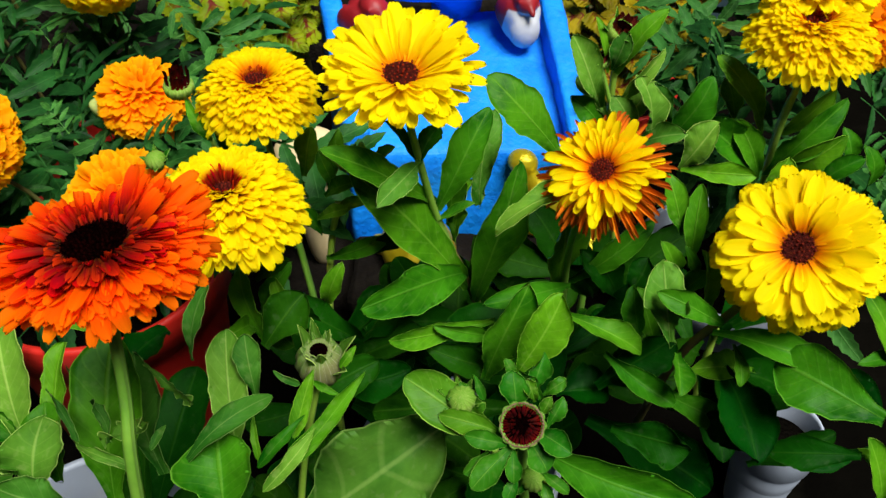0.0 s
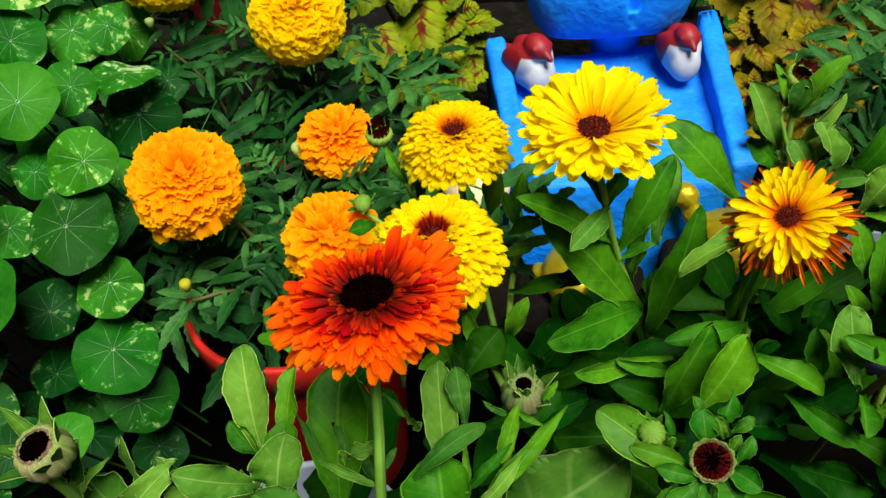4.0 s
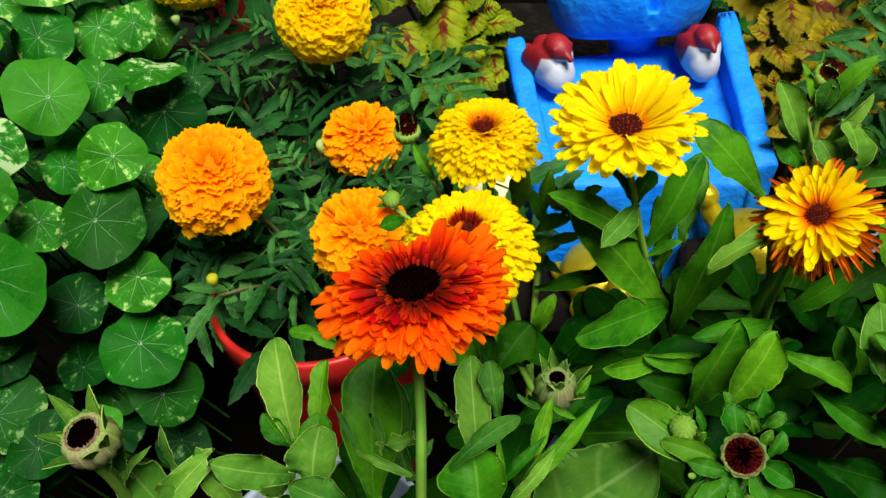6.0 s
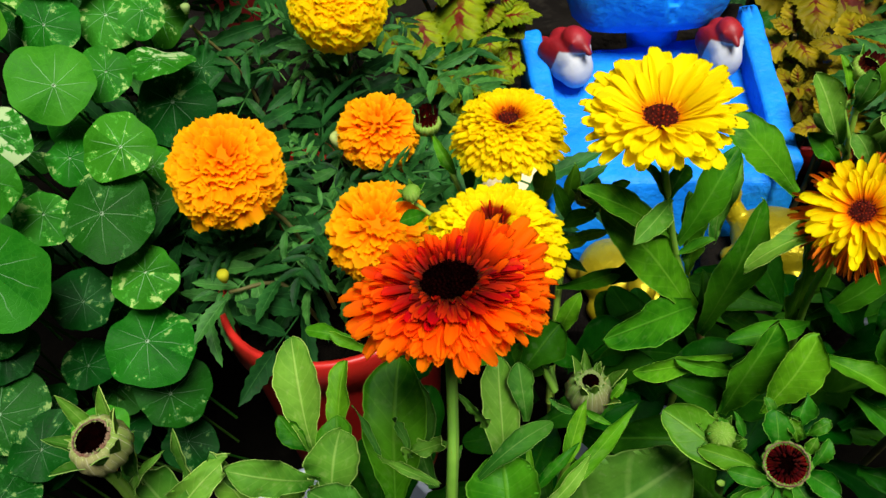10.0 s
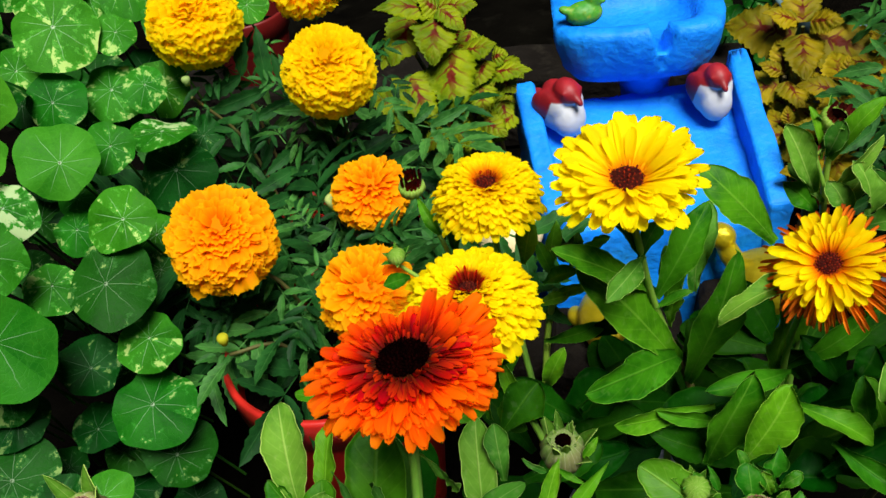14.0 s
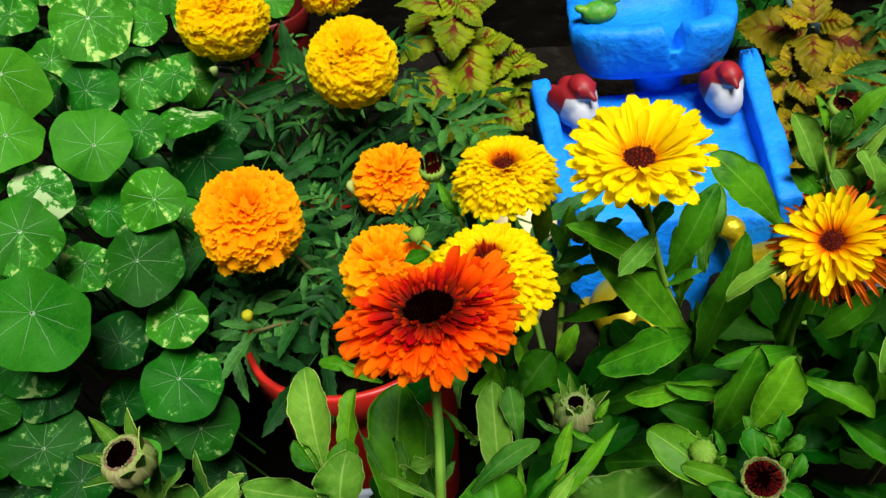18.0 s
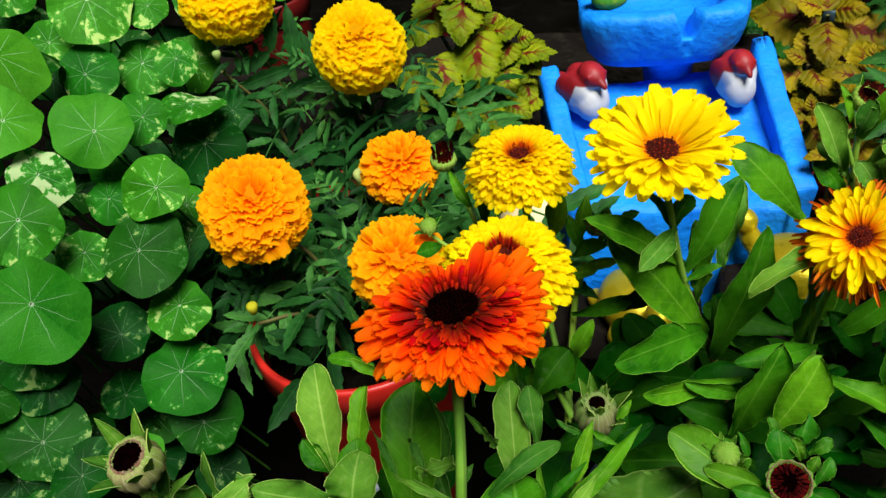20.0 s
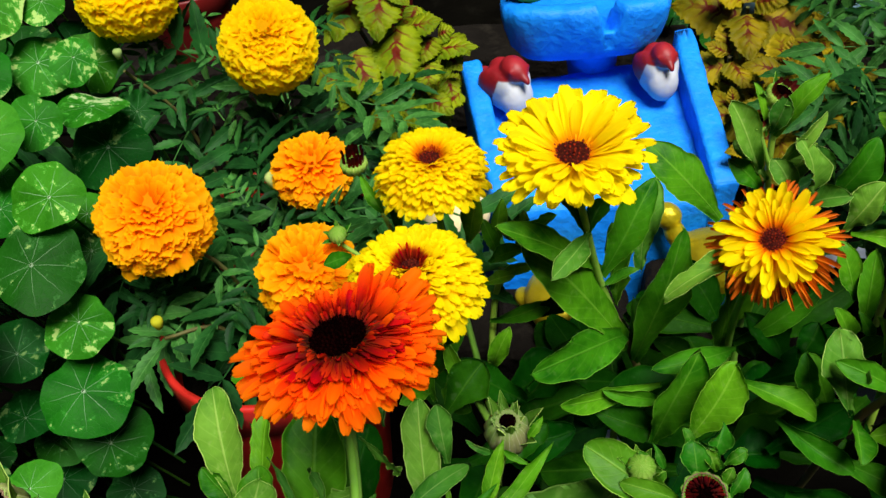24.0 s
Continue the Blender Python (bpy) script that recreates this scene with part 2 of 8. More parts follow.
def nasturtium_mat(name, base, alt, splash, amount, pale=1.0):
    """Round leaf: pale veins run out from the hub at the UV origin; cream patches, cut off along the veins, where the plant is variegated."""
    m, n, l, b = mat(name, 0.5, 0.05)
    x, y = uvs(n, l)
    a = val(n, l, "ARCTAN2", y, x)
    r = val(n, l, "SQRT", val(n, l, "ADD", val(n, l, "MULTIPLY", x, x), val(n, l, "MULTIPLY", y, y)))
    wob = tex(n, l, 60.0, 2.0)
    a2 = val(n, l, "ADD", a, val(n, l, "MULTIPLY", val(n, l, "SUBTRACT", wob, 0.5), 0.22))
    d = val(n, l, "MULTIPLY", val(n, l, "ABSOLUTE", val(n, l, "SINE", val(n, l, "MULTIPLY", a2, 4.5))), val(n, l, "ADD", val(n, l, "MULTIPLY", r, 0.85), 0.15))
    veins = ramp(n, l, d, [(0.0, 1.0), (0.018, 0.85), (0.046, 0.0)])
    veins = val(n, l, "MULTIPLY", veins, ramp(n, l, r, [(0.0, 1.0), (0.45, 0.6), (0.85, 0.0)]))
    hub = ramp(n, l, r, [(0.0, 1.0), (0.03, 1.0), (0.055, 0.0)])
    c = mixc(n, l, ramp(n, l, tex(n, l, 32.0), [(0.36, 0.0), (0.64, 1.0)]), base, alt)
    fine = tex(n, l, 380.0, 4.0)
    c = mixc(n, l, val(n, l, "MULTIPLY", fine, 0.3), c, tuple(q * 0.5 for q in base))
    t = n.new("ShaderNodeTexCoord")
    net = n.new("ShaderNodeTexVoronoi")
    net.feature = "DISTANCE_TO_EDGE"
    net.inputs["Scale"].default_value = 260.0
    l.new(t.outputs["Object"], net.inputs["Vector"])
    lines = ramp(n, l, net.outputs["Distance"], [(0.0, 1.0), (0.09, 0.0)])
    c = mixc(n, l, val(n, l, "MULTIPLY", lines, 0.12), c, tuple(q * 1.7 + 0.01 for q in alt))
    # the side of a blade between two veins is a little lighter or darker than the next
    seat = val(n, l, "FLOOR", val(n, l, "MULTIPLY", val(n, l, "ADD", a2, 3.1416), 9 / 6.2832))
    cc = n.new("ShaderNodeCombineXYZ")
    l.new(val(n, l, "MULTIPLY_ADD", seat, 3.7, val(n, l, "MULTIPLY", rnd(n), 91.0)), cc.inputs[0])
    l.new(val(n, l, "MULTIPLY", rnd(n), 37.0), cc.inputs[1])
    white = n.new("ShaderNodeTexWhiteNoise")
    l.new(cc.outputs[0], white.inputs["Vector"])
    c = mixc(n, l, val(n, l, "MULTIPLY", white.outputs["Value"], 0.3), c, tuple(q * 1.45 for q in alt))
    if amount > 0:
        mp = n.new("ShaderNodeVectorMath")
        mp.operation = "ADD"
        sh = n.new("ShaderNodeCombineXYZ")
        l.new(val(n, l, "MULTIPLY", rnd(n), 31.0), sh.inputs[0])
        l.new(val(n, l, "MULTIPLY", rnd(n), 17.0), sh.inputs[2])
        l.new(t.outputs["UV"], mp.inputs[0])
        l.new(sh.outputs[0], mp.inputs[1])
        k1 = n.new("ShaderNodeTexNoise")
        k1.inputs["Scale"].default_value, k1.inputs["Detail"].default_value = 3.0, 8.0
        k1.inputs["Roughness"].default_value = 0.66
        l.new(mp.outputs[0], k1.inputs["Vector"])
        f = val(n, l, "ADD", k1.outputs[0], val(n, l, "MULTIPLY", val(n, l, "SUBTRACT", white.outputs["Value"], 0.5), 0.16))
        f = val(n, l, "ADD", f, val(n, l, "MULTIPLY_ADD", r, 0.07, -0.05))
        sp = ramp(n, l, f, [(0.665 - 0.075 * amount, 0.0), (0.673 - 0.075 * amount, 1.0)])
        half = ramp(n, l, f, [(0.60 - 0.075 * amount, 0.0), (0.612 - 0.075 * amount, 1.0)])
        c = mixc(n, l, val(n, l, "MULTIPLY", half, 0.4), c, tuple(q * 1.9 + 0.02 for q in alt))
        k2 = n.new("ShaderNodeTexNoise")
        k2.inputs["Scale"].default_value, k2.inputs["Detail"].default_value = 260.0, 3.0
        l.new(t.outputs["Object"], k2.inputs["Vector"])
        dots = val(n, l, "MULTIPLY", ramp(n, l, k2.outputs[0], [(0.64, 0.0), (0.70, 1.0)]), half)
        sp = val(n, l, "MAXIMUM", sp, val(n, l, "MULTIPLY", dots, 0.8))
        c = mixc(n, l, val(n, l, "MULTIPLY", sp, 0.75 * pale), c, splash)
    c = mixc(n, l, val(n, l, "MULTIPLY", veins, 0.75 * pale), c, (0.34, 0.56, 0.32))
    c = mixc(n, l, val(n, l, "MULTIPLY", hub, 0.7 * pale), c, (0.45, 0.6, 0.4))
    h = n.new("ShaderNodeHueSaturation")
    l.new(c, h.inputs["Color"])
    l.new(val(n, l, "MULTIPLY_ADD", rnd(n), 0.5, 0.72), h.inputs["Value"])
    l.new(val(n, l, "MULTIPLY_ADD", rnd(n), -0.02, 0.508), h.inputs["Hue"])
    l.new(h.outputs[0], b.inputs["Base Color"])
    bump(n, l, b, val(n, l, "SUBTRACT", val(n, l, "MULTIPLY", fine, 0.6), val(n, l, "ADD", val(n, l, "MULTIPLY", lines, 0.4), veins)), 0.4, 0.0005)
    see_through(m, n, l, b, h.outputs[0], 0.16)
    return m


CREAM = (0.36, 0.53, 0.15)
m_nas = [nasturtium_mat("nasturtium_leaf_plain", (0.012, 0.128, 0.004), (0.042, 0.225, 0.012), CREAM, 0.0),
         nasturtium_mat("nasturtium_leaf_speckled", (0.005, 0.085, 0.002), (0.018, 0.155, 0.006), CREAM, 0.3),
         nasturtium_mat("nasturtium_leaf_splashed", (0.006, 0.095, 0.003), (0.022, 0.17, 0.008), CREAM, 0.7),
         # Two darker copies for leaves low or far back, their shade put into the colour.
         nasturtium_mat("nasturtium_leaf_shaded", (0.0012, 0.034, 0.0014), (0.004, 0.066, 0.0035), CREAM, 0.3, 0.5),
         nasturtium_mat("nasturtium_leaf_deep_shade", (0.0008, 0.020, 0.001), (0.002, 0.036, 0.002), CREAM, 0.0, 0.35),
         nasturtium_mat("nasturtium_leaf_cream", (0.006, 0.095, 0.003), (0.022, 0.17, 0.008), (0.47, 0.60, 0.30), 1.6)]


def coleus_mat(name, edge, mid, blood, width):
    m, n, l, b = mat(name, 0.6, 0.12)
    u, v = uvs(n, l)
    side = val(n, l, "ABSOLUTE", val(n, l, "MULTIPLY_ADD", v, 2.0, -1.0))
    nz = val(n, l, "SUBTRACT", tex(n, l, 90.0, 4.0), 0.5)
    c = mixc(n, l, ramp(n, l, tex(n, l, 30.0), [(0.35, 0.0), (0.65, 1.0)]), edge, mid)
    ph = val(n, l, "SUBTRACT", u, val(n, l, "MULTIPLY", side, 0.25))
    wave = val(n, l, "SINE", val(n, l, "ADD", val(n, l, "MULTIPLY", ph, 5.0 * 6.283), val(n, l, "MULTIPLY", nz, 2.0)))
    keep = ramp(n, l, side, [(0.15, 1.0), (0.40 + width * 3.4, 0.0)])
    vein = val(n, l, "MULTIPLY", ramp(n, l, wave, [(0.72, 0.0), (0.90, 1.0)]), keep)
    core = ramp(n, l, val(n, l, "ADD", side, val(n, l, "MULTIPLY", nz, 0.55)), [(0.07 + width * 0.5, 1.0), (0.13 + width * 0.6, 0.0)])
    core = val(n, l, "MULTIPLY", core, ramp(n, l, u, [(0.05, 0.3), (0.25, 1.0), (0.45, 1.0), (0.72, 0.05)]))
    vein = val(n, l, "MULTIPLY", vein, ramp(n, l, u, [(0.5, 1.0), (0.85, 0.3)]))
    t = n.new("ShaderNodeTexCoord")
    net = n.new("ShaderNodeTexVoronoi")
    net.feature = "DISTANCE_TO_EDGE"
    net.inputs["Scale"].default_value = 190.0
    l.new(t.outputs["Object"], net.inputs["Vector"])
    lines = val(n, l, "MULTIPLY", ramp(n, l, net.outputs["Distance"], [(0.0, 1.0), (0.06, 0.0)]), ramp(n, l, side, [(0.3, 0.15), (0.8, 0.0)]))
    mask = val(n, l, "MAXIMUM", val(n, l, "MAXIMUM", vein, core), lines)
    c = mixc(n, l, val(n, l, "MULTIPLY", mask, 0.95), c, blood)
    h = n.new("ShaderNodeHueSaturation")
    l.new(c, h.inputs["Color"])
    l.new(val(n, l, "MULTIPLY_ADD", rnd(n), 0.4, 0.8), h.inputs["Value"])
    l.new(h.outputs[0], b.inputs["Base Color"])
    bump(n, l, b, val(n, l, "ADD", wave, val(n, l, "MULTIPLY", nz, 1.5)), 0.5, 0.0008)
    see_through(m, n, l, b, h.outputs[0], 0.22)
    return m


m_col_lime = coleus_mat("coleus_leaf_lime", (0.25, 0.31, 0.003), (0.085, 0.155, 0.002), (0.12, 0.001, 0.004), 0.12)
m_col_gold = coleus_mat("coleus_leaf_gold", (0.30, 0.22, 0.002), (0.13, 0.12, 0.002), (0.10, 0.004, 0.003), 0.07)


def solid_mat(name, a, b2, scale, rough, spec=0.4, bumps=0.3, metal=0.0, dirt=None, dist=0.002):
    m, n, l, b = mat(name, rough, spec)
    c = mixc(n, l, ramp(n, l, tex(n, l, scale, 5.0), [(0.32, 0.0), (0.68, 1.0)]), a, b2)
    f = tex(n, l, scale * 7.0, 5.0)
    if dirt:
        c = mixc(n, l, val(n, l, "MULTIPLY", ramp(n, l, tex(n, l, scale * 2.3, 6.0), [(0.56, 0.0), (0.72, 1.0)]), 0.6), c, dirt)
    l.new(c, b.inputs["Base Color"])
    b.inputs["Metallic"].default_value = metal
    l.new(val(n, l, "MULTIPLY_ADD", f, 0.3, rough - 0.12), b.inputs["Roughness"])
    bump(n, l, b, val(n, l, "ADD", f, val(n, l, "MULTIPLY", tex(n, l, scale * 1.5, 2.0), 1.5)), bumps, dist)
    return m


m_blue = solid_mat("blue_paint", (0.0, 0.17, 0.78), (0.004, 0.25, 0.88), 22.0, 0.55, 0.28, 0.6, dirt=(0.0, 0.11, 0.55), dist=0.003)
m_soil = solid_mat("soil", (0.0015, 0.0013, 0.001), (0.004, 0.0033, 0.0025), 40.0, 0.95, 0.0, 1.0, dist=0.006)
m_stone = solid_mat("ledge_stone", (0.004, 0.003, 0.0022), (0.010, 0.008, 0.006), 14.0, 0.9, 0.08, 0.8, dirt=(0.02, 0.017, 0.012), dist=0.006)
m_red = solid_mat("red_plastic", (0.42, 0.012, 0.008), (0.5, 0.02, 0.012), 9.0, 0.38, 0.4, 0.08)
m_red_dark = solid_mat("dark_red_plastic", (0.10, 0.005, 0.005), (0.15, 0.008, 0.006), 9.0, 0.45, 0.3, 0.08)
m_white = solid_mat("white_plastic", (0.33, 0.39, 0.48), (0.42, 0.47, 0.56), 9.0, 0.4, 0.4, 0.08, dirt=(0.4, 0.4, 0.4))
m_bucket = solid_mat("blue_grey_plastic", (0.06, 0.12, 0.15), (0.10, 0.18, 0.21), 9.0, 0.5, 0.3, 0.1, dirt=(0.12, 0.16, 0.16))
m_gold = solid_mat("gold_paint", (0.42, 0.33, 0.006), (0.60, 0.48, 0.012), 30.0, 0.34, 0.5, 0.4, metal=0.6, dirt=(0.14, 0.15, 0.01))
m_cream = solid_mat("cream_paint", (0.62, 0.5, 0.26), (0.72, 0.6, 0.34), 20.0, 0.6, 0.3, 0.4, dirt=(0.3, 0.22, 0.1))
# Near-black base: the shade on the ground between the pots is in the colour.
m_concrete = solid_mat("shaded_paving", (0.0012, 0.0011, 0.0009), (0.003, 0.0027, 0.002), 9.0, 0.95, 0.0, 0.8, dirt=(0.006, 0.0055, 0.004), dist=0.004)


def bird_mat(name, top, breast):
    """Two-colour painted ornament: a breast that is brushed on at the front of the body."""
    m, n, l, b = mat(name, 0.5, 0.35)
    t = n.new("ShaderNodeTexCoord")
    s = n.new("ShaderNodeSeparateXYZ")
    l.new(t.outputs["Object"], s.inputs[0])
    nz = val(n, l, "MULTIPLY", val(n, l, "SUBTRACT", tex(n, l, 90.0, 3.0), 0.5), 0.008)
    # the breast is widest at the foot and narrows to the throat
    wide = val(n, l, "MULTIPLY_ADD", val(n, l, "ABSOLUTE", s.outputs[0]), -0.75, 0.0245)
    k = val(n, l, "ADD", val(n, l, "MULTIPLY_ADD", s.outputs[2], -0.48, wide), val(n, l, "MULTIPLY", s.outputs[1], -0.75))
    k = val(n, l, "ADD", k, nz)
    k = val(n, l, "MINIMUM", k, val(n, l, "SUBTRACT", 0.0395, s.outputs[2]))
    f = ramp(n, l, val(n, l, "MULTIPLY_ADD", k, 160.0, 0.5), [(0.35, 0.0), (0.6, 1.0)])
    sm = ramp(n, l, tex(n, l, 45.0, 4.0), [(0.35, 0.0), (0.7, 1.0)])
    c1 = mixc(n, l, sm, top, tuple(q * 0.55 for q in top))
    c2 = mixc(n, l, val(n, l, "MULTIPLY", sm, 0.5), breast, tuple(q * 0.7 for q in breast))
    l.new(mixc(n, l, f, c1, c2), b.inputs["Base Color"])
    bump(n, l, b, tex(n, l, 160.0, 4.0), 0.35, 0.001)
    return m


m_bird = bird_mat("red_and_white_paint", (0.30, 0.010, 0.016), (0.50, 0.52, 0.56))
m_bird_green = solid_mat("green_paint", (0.03, 0.22, 0.02), (0.10, 0.32, 0.02), 60.0, 0.45, 0.4, 0.4, dirt=(0.4, 0.35, 0.02))
m_disc = solid_mat("maroon_disc", (0.03, 0.002, 0.002), (0.09, 0.008, 0.003), 500.0, 0.8, 0.1, 1.0, dirt=(0.16, 0.03, 0.004))
m_disc_dark = solid_mat("black_maroon_disc", (0.001, 0.0004, 0.0004), (0.005, 0.0006, 0.0006), 500.0, 0.9, 0.0, 1.0)
m_tube = solid_mat("floret_tip", (0.05, 0.003, 0.003), (0.16, 0.014, 0.004), 300.0, 0.7, 0.1, 0.3)
m_tube_eye = solid_mat("floret_tip_red", (0.09, 0.003, 0.002), (0.26, 0.02, 0.004), 300.0, 0.7, 0.1, 0.3)
m_tube_dark = solid_mat("floret_tip_dark", (0.001, 0.0004, 0.0004), (0.006, 0.0006, 0.0006), 300.0, 0.9, 0.0, 0.3)
m_bud_red = petal_mat("petal_bud_red", [(0.0, (0.10, 0.001, 0.002)), (0.5, (0.05, 0.0008, 0.001)), (1.0, (0.008, 0.0004, 0.0004))], vary=0.4, streak=0.0, glow=0.03, through_col=(0.1, 0.002, 0.002))
m_bud_tip = petal_mat("petal_bud_tip", [(0.0, (0.20, 0.16, 0.03)), (0.35, (0.30, 0.03, 0.03)), (1.0, (0.06, 0.004, 0.006))], vary=0.4, glow=0.05, through_col=(0.2, 0.02, 0.01))
m_tube_red = petal_mat("floret_red", [(0.0, (0.12, 0.004, 0.002)), (0.6, (0.38, 0.02, 0.003)), (1.0, (0.62, 0.13, 0.004))], vary=0.4, glow=0.1, through_col=(0.4, 0.04, 0.002))
m_hair = solid_mat("bud_rim", (0.26, 0.2, 0.12), (0.2, 0.09, 0.06), 300.0, 0.8, 0.1, 0.3)


# ---- mesh helpers ----
def mesh_of(name, verts, faces, uv=None, smooth=True):
    me = bpy.data.meshes.new(name)
    me.from_pydata([tuple(v) for v in verts], [], faces)
    if uv is not None:
        lay = me.uv_layers.new(name="UVMap")
        idx = np.zeros(len(me.loops), dtype=np.int32)
        me.loops.foreach_get("vertex_index", idx)
        lay.data.foreach_set("uv", np.asarray(uv, dtype=np.float32)[idx].ravel())
    if smooth:
        me.polygons.foreach_set("use_smooth", [True] * len(me.polygons))
    me.update()
    return me


def grid_faces(nu, nv, wrap=False):
    f = []
    for i in range(nu - 1):
        for j in range(nv if wrap else nv - 1):
            k = (j + 1) % nv
            f.append((i * nv + j, i * nv + k, (i + 1) * nv + k, (i + 1) * nv + j))
    return f


def thing(name, place, label, category, group="", kind=""):
    ob = new(name)
    ob.empty_display_size = 0.02
    ob.location = place
    return tagged(ob, label, category, group, kind)


def part(name, me, material, parent, label="", m=None):
    """One mesh object under a thing or a part; m is its pose in the world for a child of a thing, else in the parent."""
    ob = new(name, me)
    if not me.materials:
        me.materials.append(material)
    ob.parent = parent
    if m is None:
        m = Matrix.Identity(4)
    ob.matrix_basis = Matrix.Translation(-parent.location) @ m if parent.parent is None and parent.data is None else m
    return tagged(ob, label)


def basis(x, up):
    """A turn whose X runs along x and whose Z leans as near to up as it can."""
    x = Vector(x).normalized()
    y = Vector(up).cross(x)
    if y.length < 1e-5:
        y = Vector((0, 1, 0)).cross(x)
    y.normalize()
    z = x.cross(y)
    return Matrix((x, y, z)).transposed().to_4x4()


def facing(normal, spin=0.0):
    """A turn whose Z runs along normal."""
    return Vector(normal).to_track_quat("Z", "Y").to_matrix().to_4x4() @ Matrix.Rotation(spin, 4, "Z")


def tube_mesh(name, pts, r0, r1, sides=8, steps=5):
    """A smooth stalk through the points."""
    P = [Vector(p) for p in pts]
    P = [P[0] * 2 - P[1]] + P + [P[-1] * 2 - P[-2]]
    line = []
    for i in range(1, len(P) - 2):
        for s in range(steps):
            t = s / steps
            a, b, c, d = P[i - 1], P[i], P[i + 1], P[i + 2]
            line.append(0.5 * ((2 * b) + (c - a) * t + (2 * a - 5 * b + 4 * c - d) * t * t + (3 * b - a - 3 * c + d) * t ** 3))
    line.append(P[-2])
    V, U = [], []
    n = len(line)
    for i, p in enumerate(line):
        d = (line[min(i + 1, n - 1)] - line[max(i - 1, 0)]).normalized()
        side = d.cross(Vector((0.3, 1, 0.1))).normalized()
        oth = d.cross(side)
        r = r0 + (r1 - r0) * i / (n - 1)
        for j in range(sides):
            a = 2 * math.pi * j / sides
            rr = r * (1 + 0.08 * math.cos(3 * a))
            V.append(p + side * (rr * math.cos(a)) + oth * (rr * math.sin(a)))
            U.append((i / (n - 1), 0.25 + 0.5 * j / sides))
    F = grid_faces(n, sides, True)
    V.append(line[-1])
    U.append((1, 0.5))
    F += [((n - 1) * sides + (j + 1) % sides, (n - 1) * sides + j, len(V) - 1) for j in range(sides)]
    return mesh_of(name, V, F, U)


def stalk(plant, *pts, r=2.2, r1=None, material=None, name="stem"):
    """A stem through points in millimetres."""
    w = [Vector(p) / 1000 - plant.location for p in pts]
    me = tube_mesh(name, w, r / 1000, (r1 or r * 0.8) / 1000)
    ob = part(name, me, material or m_stem, plant, "", Matrix.Translation(plant.location))
    return ob


def lathe(name, profile, segs=48, wob=0.0, seed=0.0):
    """A turned shape from (radius, height) pairs."""
    V = []
    for r, z in profile:
        for j in range(segs):
            a = 2 * math.pi * j / segs
            k = 1 + wob * noise.noise(Vector((math.cos(a) * 1.6, math.sin(a) * 1.6, z * 22 + seed)))
            V.append((r * k * math.cos(a), r * k * math.sin(a), z))
    return mesh_of(name, V, grid_faces(len(profile), segs, True), [(0.5, 0.5)] * len(V))


# ---- leaves ----
def blade(u, kind):
    """Half width of a leaf along its length."""
    if kind == "spoon":
        body = 0.24 + 0.76 * (0.5 - 0.5 * math.cos(math.pi * min(1, u / 0.66)))
        return body * max(0.0, 1 - max(0, (u - 0.60) / 0.40) ** 2.5) ** 0.60
    if kind == "lance":
        return math.sin(math.pi * u ** 0.8) ** 0.8 * 0.95 + 0.1 * (1 - u)
    if kind == "heart":
        return (math.sin(math.pi * min(1, (u + 0.06) / 1.06) ** 0.62) ** 0.75)
    return math.sin(math.pi * u)


def leaf_mesh(L, W, bend=0.12, fold=0.12, wave=0.0, kind="spoon", tip=0.0, seed=0.0, nu=18, nv=9, scallop=0, thick=0.0004, twist=0.0):
    """A blade from (0,0,0) to (L,0,0): bend arches it, fold lifts its margins, tip curls its end, wave ruffles the edge."""
    V, U = [], []
    for i in range(nu + 1):
        u = 1 - (1 - i / nu) ** 1.4
        h = blade(u, kind) * W / 2
        if scallop:
            h *= 1 + 0.10 * math.sin((1 - (1 - u) ** 0.75) * scallop * 2 * math.pi)
        sag = bend * L * 4 * u * (1 - u) - tip * L * max(0, u - 0.6) ** 2 * 4
        sway = 0.02 * L * math.sin(u * 3.1 + seed)
        for j in range(nv):
            v = j / (nv - 1) * 2 - 1
            z = sag + fold * abs(v) ** 1.3 * h * 2 + wave * W * v * abs(v) * math.sin(u * 9 + seed * 3 + (1.5 if v > 0 else 0))
            z += 0.02 * W * noise.noise(Vector((u * 3, v * 1.5, seed)))
            z += 1.5 * wave * W * abs(v) ** 3 * noise.noise(Vector((u * 8, seed * 1.3, 4 * v)))
            ca, sa = math.cos(twist * (u - 0.25)), math.sin(twist * (u - 0.25))
            y, z = v * h * (1 + 0.24 * noise.noise(Vector((u * 4, seed, 7 if v > 0 else 2))) + 0.10 * noise.noise(Vector((u * 13, seed, 11 if v > 0 else 5)))), z - sag
            V.append((u * L, y * ca - z * sa + sway, sag + y * sa + z * ca))
            U.append((u, 0.5 + 0.5 * v))
    F = grid_faces(nu + 1, nv)
    top = len(V)
    V += [(x, y, z - thick) for x, y, z in V]
    U += U
    F += [tuple(top + k for k in reversed(f)) for f in F]
    edge = list(range(0, top, nv))[::-1] + list(range(nv - 1, top, nv))
    F += [(edge[k], edge[k + 1], edge[k + 1] + top, edge[k] + top) for k in range(len(edge) - 1)]
    return mesh_of("leaf", V, F, U)


CALLS = [0]


